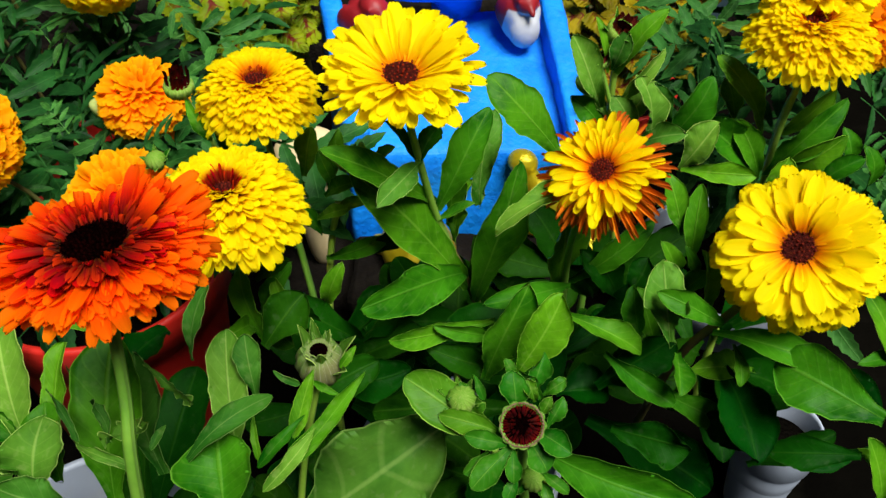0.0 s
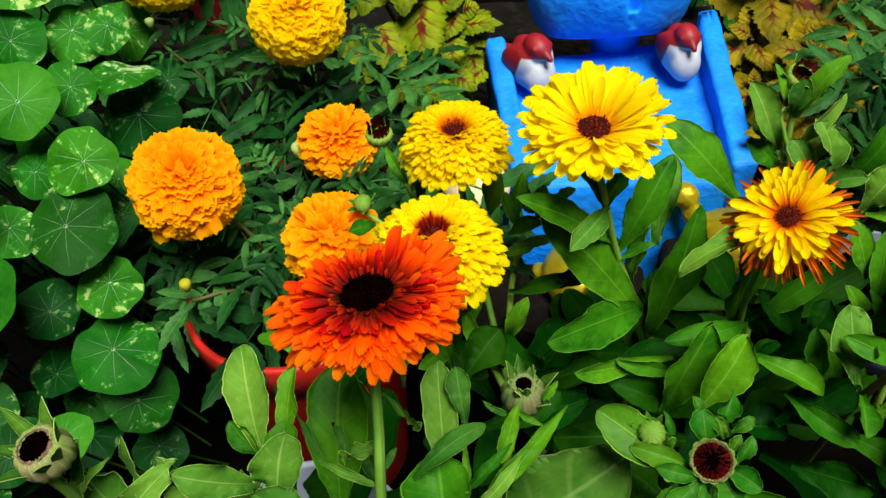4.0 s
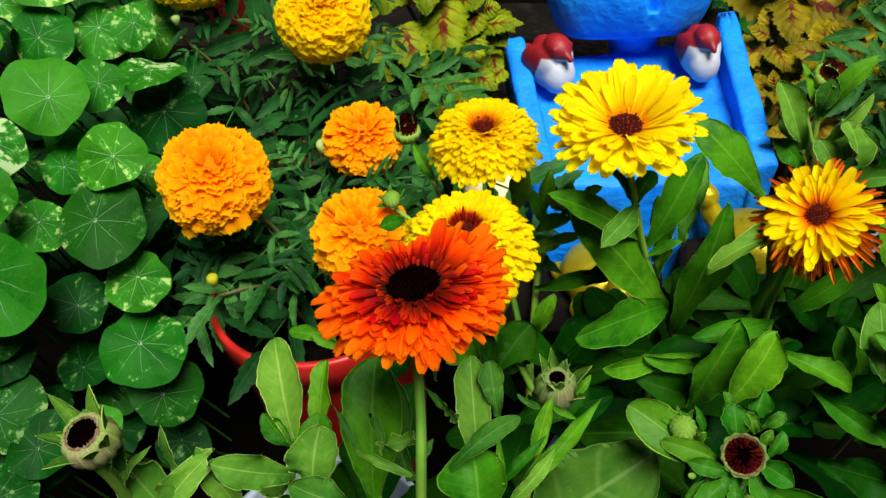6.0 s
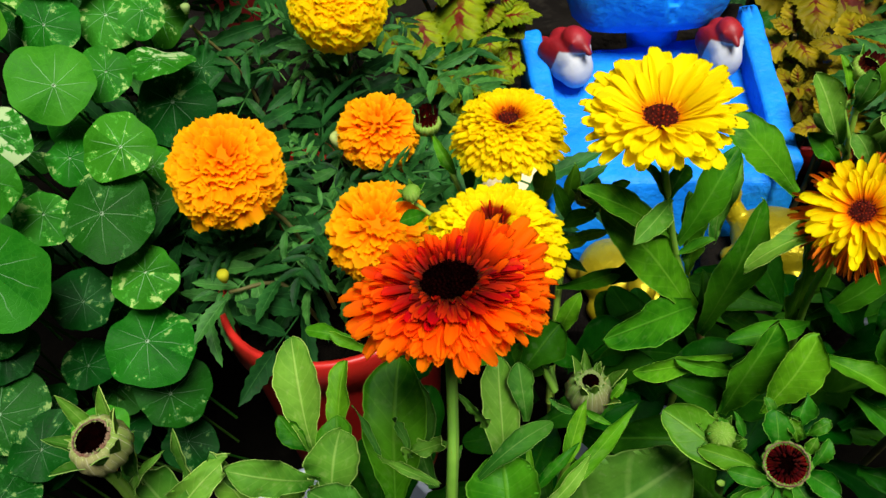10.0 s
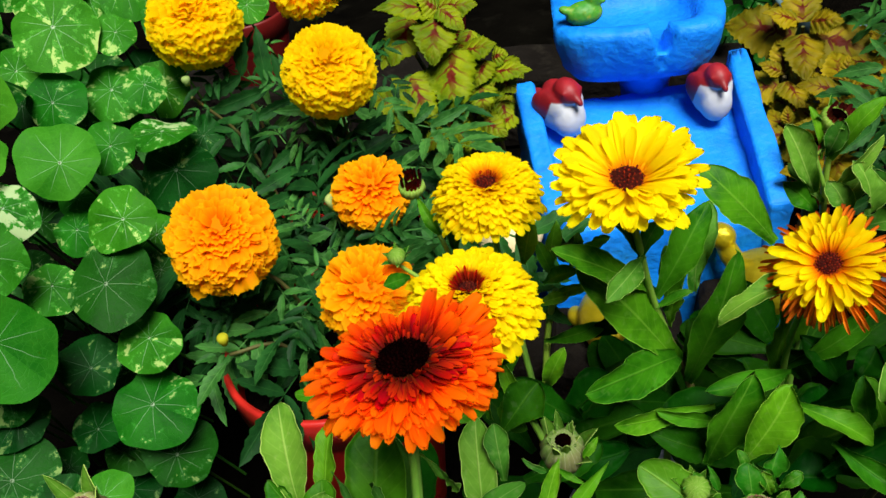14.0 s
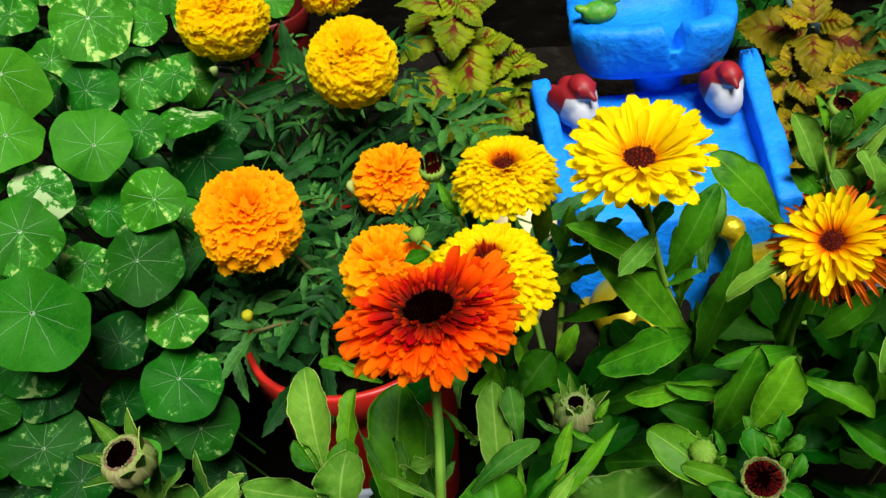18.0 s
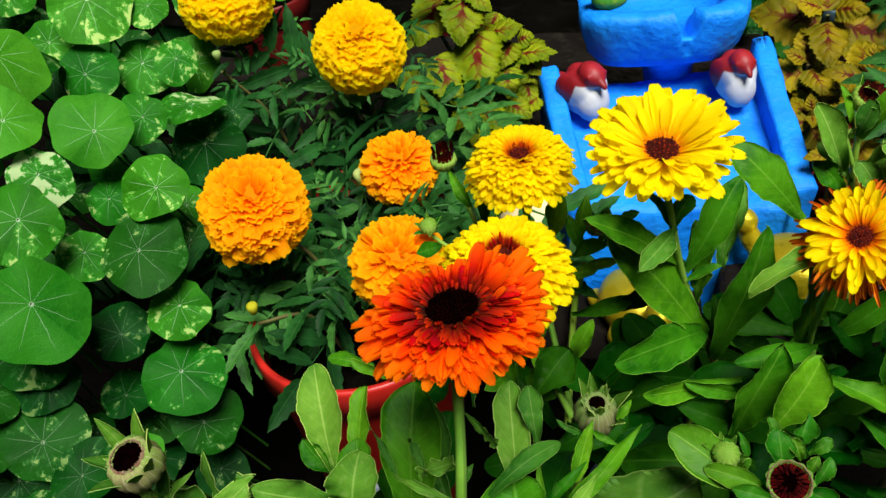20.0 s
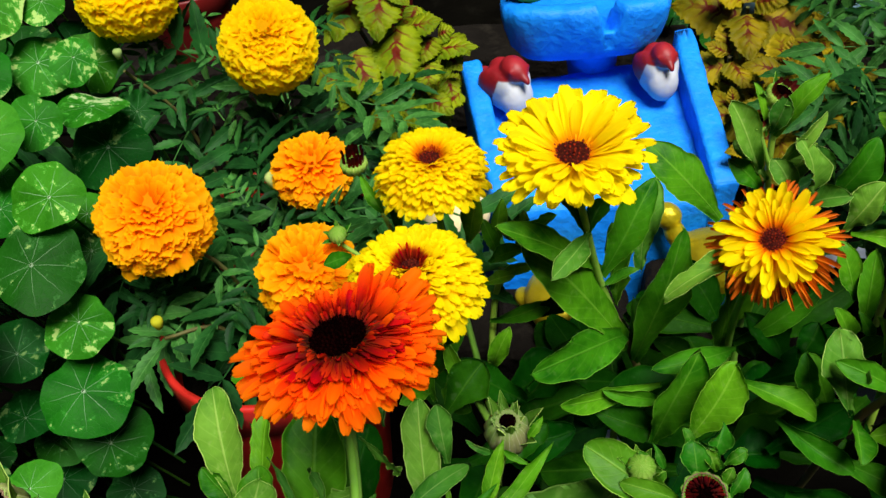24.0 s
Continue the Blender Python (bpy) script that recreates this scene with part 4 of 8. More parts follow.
def feather_mesh(L, pairs, seed):
    """A marigold leaf: narrow saw-edged leaflets in pairs along a thin rachis."""
    rs = random.Random(seed)
    V, U, F = [], [], []

    def leaflet(o, d, n, ln, w):
        """A lance-shaped leaflet, keeled along its rib, with forward-pointing teeth."""
        s = n.cross(d).normalized()
        b = len(V)
        nu = 12
        turn, sag = rs.uniform(-0.12, 0.12), rs.uniform(0.10, 0.34)
        for i in range(nu + 1):
            u = i / nu
            h = w / 2 * math.sin(math.pi * (0.05 + 0.95 * u) ** 0.9) ** 0.8
            tooth = i % 2 and i < nu
            c = o + d * (ln * u) + n * (-sag * ln * u * u) + s * (turn * ln * u * u)
            for v in (-1, -0.5, 0, 0.5, 1):
                e = h * v * (0.80 if tooth and abs(v) == 1 else 1.0)
                V.append(c + s * e + n * (0.42 * h * abs(v) - 0.10 * h * v * v) + d * (0.05 * ln * (0 if tooth else abs(v)) * (1 - u)))
                U.append((u, 0.5 + 0.5 * v))
        F.extend(tuple(b + k for k in f) for f in grid_faces(nu + 1, 5))

    up = Vector((0, 0, 1))
    for k in range(pairs):
        q = (k + 0.6) / (pairs + 0.4)
        o = Vector((L * q * 0.82, 0, -0.14 * L * q * q))
        ln = L * (0.38 + 0.14 * math.sin(math.pi * min(1, q * 1.1)))
        for sgn in (-1, 1):
            a = radians(rs.uniform(42, 62)) * sgn
            d = Vector((math.cos(a), math.sin(a), rs.uniform(-0.22, 0.12))).normalized()
            n = (up + Vector((rs.uniform(-0.25, 0.25), -0.25 * sgn, 0))).normalized()
            leaflet(o + Vector((rs.uniform(-0.02, 0.02) * L, 0, 0)), d, (n - d * n.dot(d)).normalized(), ln * rs.uniform(0.8, 1.15), ln * rs.uniform(0.26, 0.33))
    leaflet(Vector((L * 0.80, 0, -0.10 * L)), Vector((1, 0, -0.2)).normalized(), up, L * 0.48, L * 0.17)
    b = len(V)
    for i in range(7):
        u = i / 6
        w = 0.010 * L * (1.2 - u)
        c = Vector((L * 0.84 * u, 0, -0.12 * L * u * u - 0.001))
        for v in (-1, 0, 1):
            V.append(c + Vector((0, w * v, -0.006 * L * abs(v))))
            U.append((u, 0.5 + 0.02 * v))
    F.extend(tuple(b + k for k in f) for f in grid_faces(7, 3))
    return mesh_of("leaf", V, F, U)


FEATHERS = [feather_mesh(0.066, 3, 11), feather_mesh(0.060, 3, 12), feather_mesh(0.054, 2, 13), feather_mesh(0.072, 3, 14), feather_mesh(0.048, 2, 15)]
for me in FEATHERS:
    me.materials.append(m_mleaf)


def feather(plant, at, way, k, size=1.0, roll=0.0, up=(0, -0.4, 0.9)):
    m = Matrix.Translation(Vector(at) / 1000) @ basis(way, up) @ Matrix.Rotation(radians(roll), 4, "X") @ Matrix.Diagonal((size, size, size, 1))
    return part("leaf", FEATHERS[k % 5], None, plant, "", m)


def canopy(plant, centre, spread, count, seed, slope=0.25, depth=0.07, size=(0.85, 1.3)):
    """Leaves round the stems of a marigold, reaching outward and drooping; the crown rises with slope away from the path."""
    rs = random.Random(seed)
    c = Vector(centre)
    for k in range(count):
        a = k * 2.39996 + rs.uniform(-0.4, 0.4)
        q = math.sqrt((k + 0.5) / count)
        dx, dy = spread[0] * q * math.cos(a), spread[1] * q * math.sin(a)
        low = rs.random() ** 1.6
        p = (c + Vector((dx, dy, slope * dy - depth * low - 0.02 * q * q))) * 1000
        w = Vector((math.cos(a), math.sin(a), 0)) * (0.3 + 0.8 * q) + Vector((rs.uniform(-0.8, 0.8), rs.uniform(-1.0, 0.4), rs.uniform(-0.45, 0.4)))
        feather(plant, p, w, rs.randrange(5), rs.uniform(*size), rs.uniform(-30, 30), (rs.uniform(-0.3, 0.4), -0.5, 0.8))


def ruffle_mesh(L, W, seed):
    """One broad wavy marigold petal."""
    nu, nv = 4, 7
    V, U = [], []
    for i in range(nu + 1):
        u = i / nu
        h = W / 2 * (0.35 + 0.65 * math.sin(math.pi * 0.5 * min(1, u * 1.25)))
        for j in range(nv):
            v = j / (nv - 1) * 2 - 1
            x = u * L * (1 - 0.16 * v * v + 0.05 * u * math.sin(v * 11 + seed))
            z = -0.14 * L * u * u + 0.12 * W * u * math.sin(v * 4 + seed) + 0.07 * W * u * u * math.sin(v * 9 + seed * 2)
            V.append((x, v * h, z))
            U.append((u, 0.5 + 0.5 * v))
    return mesh_of("petal", V, grid_faces(nu + 1, nv), U)


def pompon(plant, at, diameter, normal, material, count=230, flat=0.85, label="", rough=1.0, reach=1.0):
    """A double marigold head: overlapping ruffled petals over a ball."""
    CALLS[0] += 1
    P, R = Vector(at) / 1000, diameter / 2000
    m = Matrix.Translation(P) @ facing(normal, CALLS[0])
    core = lathe("flower_head", [(0.0, -R * 0.55), (R * 0.56, -R * 0.46), (R * 0.74, 0), (R * 0.56, R * 0.47 * flat), (R * 0.24, R * 0.67 * flat), (0.0, R * 0.69 * flat)], 24, 0.15)
    head = part("flower_head", core, material, plant, label, m)
    part("calyx", lathe("calyx", [(0.0, -R * 1.15), (R * 0.2, -R * 1.1), (R * 0.34, -R * 0.75), (R * 0.4, -R * 0.4)], 16, 0.08), m_sepal, head, "green calyx")
    kinds = []
    for k in range(4):
        me = ruffle_mesh(R * 0.40 * reach, R * (0.20 + 0.035 * k), k * 1.7)
        me.materials.append(material)
        kinds.append(me)
    V, F, U = [], [], []
    for k in range(count):
        z = 1 - 1.62 * (k + 0.5) / count
        a = k * 2.39996 + random.uniform(-0.15, 0.15)
        rr = math.sqrt(max(0, 1 - z * z))
        n = Vector((rr * math.cos(a), rr * math.sin(a), z))
        # petals stand up near the crown and lie outward below it
        out = Vector((math.cos(a), math.sin(a), 0))
        lift = 0.35 + 0.65 * max(0, z)
        d = (n * (0.25 + 0.5 * lift * rough) + out * (0.9 - 0.6 * max(0.0, z - 0.6) / 0.4) - Vector((0, 0, 1)) * 0.35 * (1 - max(0, z))).normalized()
        p = Vector((n.x * 0.60, n.y * 0.60, n.z * 0.60 * flat)) * R
        s = random.uniform(0.78, 1.18) * (0.75 if z > 0.8 else 1.0)
        mm = Matrix.Translation(p) @ basis(d, n + Vector((0, 0, 0.6))) @ Matrix.Rotation(random.uniform(-0.45, 0.45), 4, "X") @ Matrix.Rotation(random.uniform(-0.15, 0.18) * rough, 4, "Y") @ Matrix.Diagonal((s, s, s, 1))
        if k < 260:
            part("petal", kinds[k % 4], None, head, "", mm)
        else:
            o = len(V)
            V.extend(mm @ v.co for v in kinds[k % 4].vertices)
            F.extend(tuple(o + i for i in f) for f in grid_faces(5, 7))
            U.extend(((i // 7) / 4, (i % 7) / 6) for i in range(35))
    if V:
        rest = part("lower_petals", mesh_of("lower_petals", V, F, U), material, head)
        tagged(rest, kind="stuff")
    return head


def small_bud(plant, at, diameter, material, name="bud"):
    r = diameter / 2000
    me = lathe(name, [(0.0, -r * 1.5), (r * 0.5, -r * 1.3), (r * 0.8, -r * 0.5), (r, 0.2 * r), (r * 0.85, 0.65 * r), (r * 0.4, 0.85 * r), (0.0, 0.8 * r)], 18, 0.1, diameter)
    return part(name, me, material, plant, "", Matrix.Translation(Vector(at) / 1000))


def coleus_leaf(plant, at, way, L, W, material, roll=0.0, tip=0.12, up=(0, -0.5, 0.85)):
    CALLS[0] += 1
    me = leaf_mesh(L / 1000, W / 1000, 0.05, -0.08, 0.05, "heart", tip, CALLS[0] * 1.3, 34, 7, 11)
    m = Matrix.Translation(Vector(at) / 1000) @ basis(way, up) @ Matrix.Rotation(radians(roll), 4, "X")
    return part("leaf", me, material, plant, "", m)


def rosette(plant, at, size, material, seed, pairs=3, tilt=(0, -0.45, 0.9), root=None):
    """The top of a coleus shoot: crossed pairs of leaves, smaller towards the middle, on a square stem."""
    rs = random.Random(seed)
    P = Vector(at)
    T = facing(tilt, rs.uniform(0, 3.1))
    for k in range(pairs):
        s = size * (1.0 - 0.27 * k)
        for sgn in (0, 1):
            a = k * math.pi / 2 + sgn * math.pi + rs.uniform(-0.3, 0.3)
            w = T.to_3x3() @ Vector((math.cos(a), math.sin(a), -0.12 + 0.34 * k))
            coleus_leaf(plant, P + w * size * 0.08 + Vector((0, 0, 6.0 * k)), w, s * rs.uniform(0.9, 1.1), s * 0.70, material, rs.uniform(-14, 14), 0.14, tilt)
    foot = Vector(root) if root else P + Vector((rs.uniform(-10, 10), rs.uniform(10, 40), -110))
    stalk(plant, foot, foot * 0.5 + P * 0.5 + Vector((3, 0, 0)), P + Vector((0, 0, 8)), r=2.4, material=m_stem_brown)


# ---- ground ----
def slab(name, x0, x1, y0, y1, z, material, label, category, step=0.25, rough=0.004):
    nx, ny = max(2, int((x1 - x0) / step)), max(2, int((y1 - y0) / step))
    V = []
    for i in range(nx + 1):
        for j in range(ny + 1):
            x, y = x0 + (x1 - x0) * i / nx, y0 + (y1 - y0) * j / ny
            V.append((x, y, z + rough * noise.noise(Vector((x * 9, y * 9, 1))) - (0.02 if i in (0, nx) or j in (0, ny) else 0.0)))
    ob = new(name, mesh_of(name, V, grid_faces(nx + 1, ny + 1), [(0, 0)] * len(V)))
    ob.data.materials.append(material)
    return tagged(ob, label, category, "", "structure")


far = [(-400, -400, 0), (400, -400, 0), (400, 400, 0), (-400, 400, 0)]
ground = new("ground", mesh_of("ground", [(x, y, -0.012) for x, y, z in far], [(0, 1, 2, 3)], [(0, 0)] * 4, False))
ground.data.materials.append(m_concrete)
tagged(ground, "paving that runs on under the pots, shade put into its dark colour", "ground", "", "structure")
slab("pavement", -1.6, 1.6, -0.8, 2.6, 0.0, m_concrete, "uneven paving under the pots, shade put into its dark colour", "paving", 0.05)


def block_mesh(name, sx, sy, sz, seed, cuts=8, amp=0.006, bevel=0.012):
    bm = bmesh.new()
    bmesh.ops.create_cube(bm, size=1.0)
    bmesh.ops.scale(bm, vec=(sx, sy, sz), verts=bm.verts)
    bmesh.ops.bevel(bm, geom=bm.edges[:], offset=bevel, segments=3, affect="EDGES", profile=0.6)
    bmesh.ops.subdivide_edges(bm, edges=bm.edges[:], cuts=cuts, use_grid_fill=True)
    for v in bm.verts:
        v.co += v.normal * (amp * noise.noise(v.co * 22 + Vector((seed, 0, 0))))
        v.co.z += sz / 2
    me = bpy.data.meshes.new(name)
    bm.to_mesh(me)
    bm.free()
    me.polygons.foreach_set("use_smooth", [True] * len(me.polygons))
    return me


def ledge(x, y, sx, sy, sz, seed):
    ob = new("stone_block", block_mesh("stone_block", sx, sy, sz, seed))
    ob.data.materials.append(m_stone)
    ob.location, ob.rotation_euler = (x, y, 0.0), (0, 0, radians(-3 + seed))
    return tagged(ob, "rough brown-grey stone block edging the bed", "stone", "edging stones")


ledge(-0.62, 1.02, 0.50, 0.10, 0.10, 1)
ledge(-0.10, 1.00, 0.50, 0.10, 0.11, 2)
ledge(0.42, 1.04, 0.50, 0.10, 0.10, 3)


# ---- pots ----
def pot(name, x, y, r, h, material, label, rim=0.012, soil=0.02, group="", category="plant pot"):
    p = thing(name, (x, y, 0.0), label, category, group)
    t = 0.004
    prof = [(0.0, 0.004), (r * 0.70, 0.0), (r * 0.72, 0.004), (r * 0.93, h - 0.032), (r * 0.94, h - 0.030), (r * 1.0, h - 0.028), (r * 1.01, h - 0.003), (r * 1.0, h), (r * 0.955, h), (r * 0.945, h - 0.003), (r * 0.92, h - 0.04), (r * 0.70, 0.012), (0.0, 0.012)]
    part("shell", lathe("shell", prof, 56), material, p, "", Matrix.Translation((x, y, 0)))
    part("soil", lathe("soil", [(r * 0.915, h - soil - 0.012), (r * 0.6, h - soil - 0.004), (0.0, h - soil)], 32, 0.05), m_soil, p, "dark moist soil", Matrix.Translation((x, y, 0)))
    return p


pot("flower_pot", -0.226, 0.393, 0.081, 0.206, m_red, "round red plastic flower pot with dark soil")
pot("flower_pot", -0.30, 0.66, 0.10, 0.09, m_red, "round red plastic flower pot half hidden by leaves")
pot("flower_pot", -0.197, 0.222, 0.076, 0.128, m_white, "round white plastic flower pot with dark soil", soil=0.03, group="white pots")
pot("flower_pot", 0.010, 0.335, 0.075, 0.06, m_white, "round white plastic flower pot with dark soil", soil=0.009, group="white pots")
pot("flower_pot", 0.238, 0.338, 0.028, 0.095, m_white, "round white plastic flower pot with dark soil", soil=0.009, group="white pots")
pot("flower_pot", 0.255, 0.540, 0.08, 0.07, m_white, "round white plastic flower pot with dark soil", soil=0.009, group="white pots")
pot("flower_pot", -0.285, 1.20, 0.06, 0.180, m_red_dark, "dark red plastic flower pot with dark soil")
pot("flower_pot", -0.520, 1.04, 0.06, 0.19, m_red_dark, "dark red plastic flower pot behind the yellow marigolds")
pot("flower_pot", 0.20, 0.86, 0.08, 0.05, m_red, "dark red plastic flower pot with dark soil")
pot("bucket", 0.285, 1.02, 0.10, 0.165, m_bucket, "blue-grey plastic bucket behind the golden plant", category="bucket")


# ---- bird bath ----
def tray_box(name, lower, upper, seed, cuts=9, amp=0.0025):
    """A hand-shaped slab between two quads, corners rounded and faces uneven."""
    bm = bmesh.new()
    lo = [bm.verts.new(p) for p in lower]
    hi = [bm.verts.new(p) for p in upper]
    bm.faces.new(lo[::-1])
    bm.faces.new(hi)
    for k in range(4):
        bm.faces.new((lo[k], lo[(k + 1) % 4], hi[(k + 1) % 4], hi[k]))
    bmesh.ops.bevel(bm, geom=bm.edges[:], offset=0.004, segments=3, affect="EDGES", profile=0.5)
    bmesh.ops.subdivide_edges(bm, edges=bm.edges[:], cuts=cuts, use_grid_fill=True)
    bmesh.ops.recalc_face_normals(bm, faces=bm.faces[:])
    bm.normal_update()
    for v in bm.verts:
        v.co += v.normal * (amp * noise.noise(v.co * 38 + Vector((seed, 0, 0))) + amp * 0.5 * noise.noise(v.co * 110))
    me = bpy.data.meshes.new(name)
    bm.to_mesh(me)
    bm.free()
    me.polygons.foreach_set("use_smooth", [True] * len(me.polygons))
    return me


BL, BR, FL, FR = Vector((-0.114, 0.706, 0.235)), Vector((0.108, 0.752, 0.237)), Vector((-0.080, 0.556, 0.190)), Vector((0.124, 0.562, 0.190))
bath = thing("bird_bath", (0.01, 0.65, 0.0), "bright blue painted cement bird bath with a bowl above a tray", "bird bath")


def down(p, z):
    return Vector((p.x, p.y, z))


part("tray_base", tray_box("tray_base", [down(FL, 0.002), down(FR, 0.002), down(BR, 0.002), down(BL, 0.002)],
                           [FL + Vector((0.002, 0.004, -0.024)), FR + Vector((-0.002, 0.004, -0.024)), BR + Vector((-0.002, 0, -0.030)), BL + Vector((0.002, 0, -0.030))], 1, 14), m_blue, bath)
wx = Vector((0.020, 0.003, 0))
part("tray_wall", tray_box("tray_wall", [down(FL, 0.05), down(FL + wx, 0.05), down(BL + wx, 0.05), down(BL, 0.05)], [FL, FL + wx, BL + wx, BL], 2), m_blue, bath)
part("tray_wall", tray_box("tray_wall", [down(FR - wx, 0.05), down(FR, 0.05), down(BR, 0.05), down(BR - wx, 0.05)], [FR - wx, FR, BR, BR - wx], 3), m_blue, bath)
pc = Vector((0.012, 0.748, 0))
part("pedestal", lathe("pedestal", [(0.0, 0.0), (0.028, 0.0), (0.024, 0.15), (0.022, 0.19), (0.026, 0.215), (0.04, 0.236)], 28, 0.1), m_blue, bath, "", Matrix.Translation(pc))


def bowl_mesh():
    """A thick shallow bowl, square-shouldered in plan, with a spout cut through its front rim."""
    prof = [(0.0, 0.0), (0.030, 0.0), (0.050, 0.001), (0.0585, 0.006), (0.0635, 0.016), (0.0670, 0.030), (0.0695, 0.044), (0.0700, 0.052), (0.0690, 0.0565), (0.065, 0.0585), (0.056, 0.0585), (0.051, 0.057), (0.0475, 0.048), (0.043, 0.037), (0.022, 0.033), (0.0, 0.032)]
    segs = 220
    V = []
    for r, z in prof:
        for j in range(segs):
            a = 2 * math.pi * j / segs
            c, s = abs(math.cos(a)), abs(math.sin(a))
            k = 1.0 / (c ** 4.4 + s ** 4.4) ** (1 / 4.4)
            k = 1 + (k - 1) * min(1.0, r / 0.05)
            q = Vector((r * k * math.cos(a) * 1.12, r * k * math.sin(a), z))
            off = (math.degrees(a) - 284 + 180) % 360 - 180
            wide = 4.4 + 3.4 * max(0.0, (z - 0.03) / 0.028)
            cut = max(0.0, 1 - (abs(off) / wide) ** 6)
            if r > 0.041 and z > 0.024:
                q.z -= cut * (z - 0.024) * (0.9 if r < 0.06 else 0.75)
                q.xy *= 1 - 0.10 * cut * (r > 0.06)
            w = noise.noise(q * 42) * 0.0034 + noise.noise(q * 95 + Vector((3, 0, 0))) * 0.0016 + noise.noise(q * 230) * 0.0006
            V.append(q + Vector((math.cos(a), math.sin(a), 0.5)) * w)
    return mesh_of("bowl", V, grid_faces(len(prof), segs, True), [(0, 0)] * len(V))


part("bowl", bowl_mesh(), m_blue, bath, "thick blue bowl with a spout notch", Matrix.Translation((0.003, 0.755, 0.230)) @ Matrix.Rotation(radians(4), 4, "Z"))


def blob(bm, place, size, turn=(0, 0, 0), seg=20):
    r = bmesh.ops.create_uvsphere(bm, u_segments=seg, v_segments=seg // 2 + 2, radius=1.0)
    m = Matrix.Translation(place) @ Euler([radians(a) for a in turn]).to_matrix().to_4x4() @ Matrix.Diagonal((*size, 1))
    bmesh.ops.transform(bm, matrix=m, verts=r["verts"])
    return r["verts"]


def ornament(name, pieces, material, m, label, category, group="", voxel=0.0018):
    """A small painted figure: rounded forms melted into one plain mesh."""
    bm = bmesh.new()
    for place, size, turn in pieces:
        blob(bm, place, size, turn)
    me = bpy.data.meshes.new(name)
    bm.to_mesh(me)
    bm.free()
    me.materials.append(material)
    me.polygons.foreach_set("use_smooth", [True] * len(me.polygons))
    ob = new(name, me)
    ob.matrix_world = m
    r = ob.modifiers.new("melt", "REMESH")
    r.mode, r.voxel_size, r.use_smooth_shade = "VOXEL", voxel, True
    s = ob.modifiers.new("smooth", "SMOOTH")
    s.iterations, s.factor = 6, 0.5
    return tagged(ob, label, category, group)


BIRD = [((0, 0.004, 0.024), (0.0195, 0.025, 0.023), (20, 0, 0)), ((0, -0.010, 0.019), (0.0165, 0.016, 0.0195), (0, 0, 0)), ((0, -0.010, 0.0470), (0.0120, 0.0150, 0.0108), (18, 0, 0)), ((0, -0.003, 0.038), (0.0125, 0.0155, 0.0125), (25, 0, 0)),
        ((0, -0.0255, 0.0435), (0.0038, 0.0075, 0.0034), (34, 0, 0)), ((0, 0.030, 0.022), (0.010, 0.018, 0.007), (12, 0, 0)), ((-0.0135, 0.004, 0.030), (0.0075, 0.021, 0.0160), (-12, 0, 8)), ((0.0135, 0.004, 0.030), (0.0075, 0.021, 0.0160), (-12, 0, -8)), ((0, 0.004, 0.036), (0.0145, 0.0200, 0.0130), (20, 0, 0)),
        ((-0.0095, -0.017, 0.0495), (0.0022, 0.0022, 0.0022), (0, 0, 0)), ((0.0095, -0.017, 0.0495), (0.0022, 0.0022, 0.0022), (0, 0, 0))]
ornament("bird_figurine", BIRD, m_bird, Matrix.Translation((-0.066, 0.672, 0.199)) @ Matrix.Rotation(radians(38), 4, "Z") @ Matrix.Diagonal((1.0, 1.0, 1.0, 1)), "red bird figurine with a white breast on the tray", "figurine", "tray birds")
ornament("bird_figurine", BIRD, m_bird, Matrix.Translation((0.070, 0.688, 0.200)) @ Matrix.Rotation(radians(18), 4, "Z") @ Matrix.Diagonal((0.9, 0.9, 0.95, 1)), "red bird figurine with a white breast on the tray", "figurine", "tray birds")
ornament("bird_figurine", [((0, 0, 0.010), (0.0175, 0.0125, 0.011), (0, 0, 0)), ((0.009, 0, 0.021), (0.0075, 0.007, 0.010), (0, 0, 0)), ((0.0165, -0.002, 0.020), (0.004, 0.003, 0.0028), (0, 0, 0)), ((-0.016, 0, 0.015), (0.008, 0.006, 0.004), (0, 25, 0))], m_bird_green,
         Matrix.Translation((-0.044, 0.715, 0.2865)) @ Matrix.Rotation(radians(14), 4, "Z"), "small green painted bird figurine on the bowl's rim", "figurine", voxel=0.0012)
TORTOISE = [((0, 0, 0.016), (0.040, 0.032, 0.026), (0, 0, 0)), ((-0.040, 0, 0.030), (0.010, 0.008, 0.018), (0, -30, 0)), ((-0.050, 0, 0.047), (0.0135, 0.0115, 0.0115), (0, 0, 0)),
            ((-0.026, -0.026, 0.006), (0.012, 0.009, 0.008), (0, 0, 0)), ((-0.026, 0.026, 0.006), (0.012, 0.009, 0.008), (0, 0, 0)), ((0.026, -0.026, 0.006), (0.012, 0.009, 0.008), (0, 0, 0)), ((0.026, 0.026, 0.006), (0.012, 0.009, 0.008), (0, 0, 0))]
ornament("tortoise_figurine", TORTOISE, m_gold, Matrix.Translation((0.110, 0.530, 0.115)) @ Matrix.Rotation(radians(-30), 4, "Z"), "gold painted tortoise figurine with its head raised", "figurine", "gold tortoises")
ornament("tortoise_figurine", TORTOISE, m_gold, Matrix.Translation((-0.021, 0.515, 0.085)) @ Matrix.Rotation(radians(110), 4, "Z"), "gold painted tortoise figurine among the stems", "figurine", "gold tortoises")
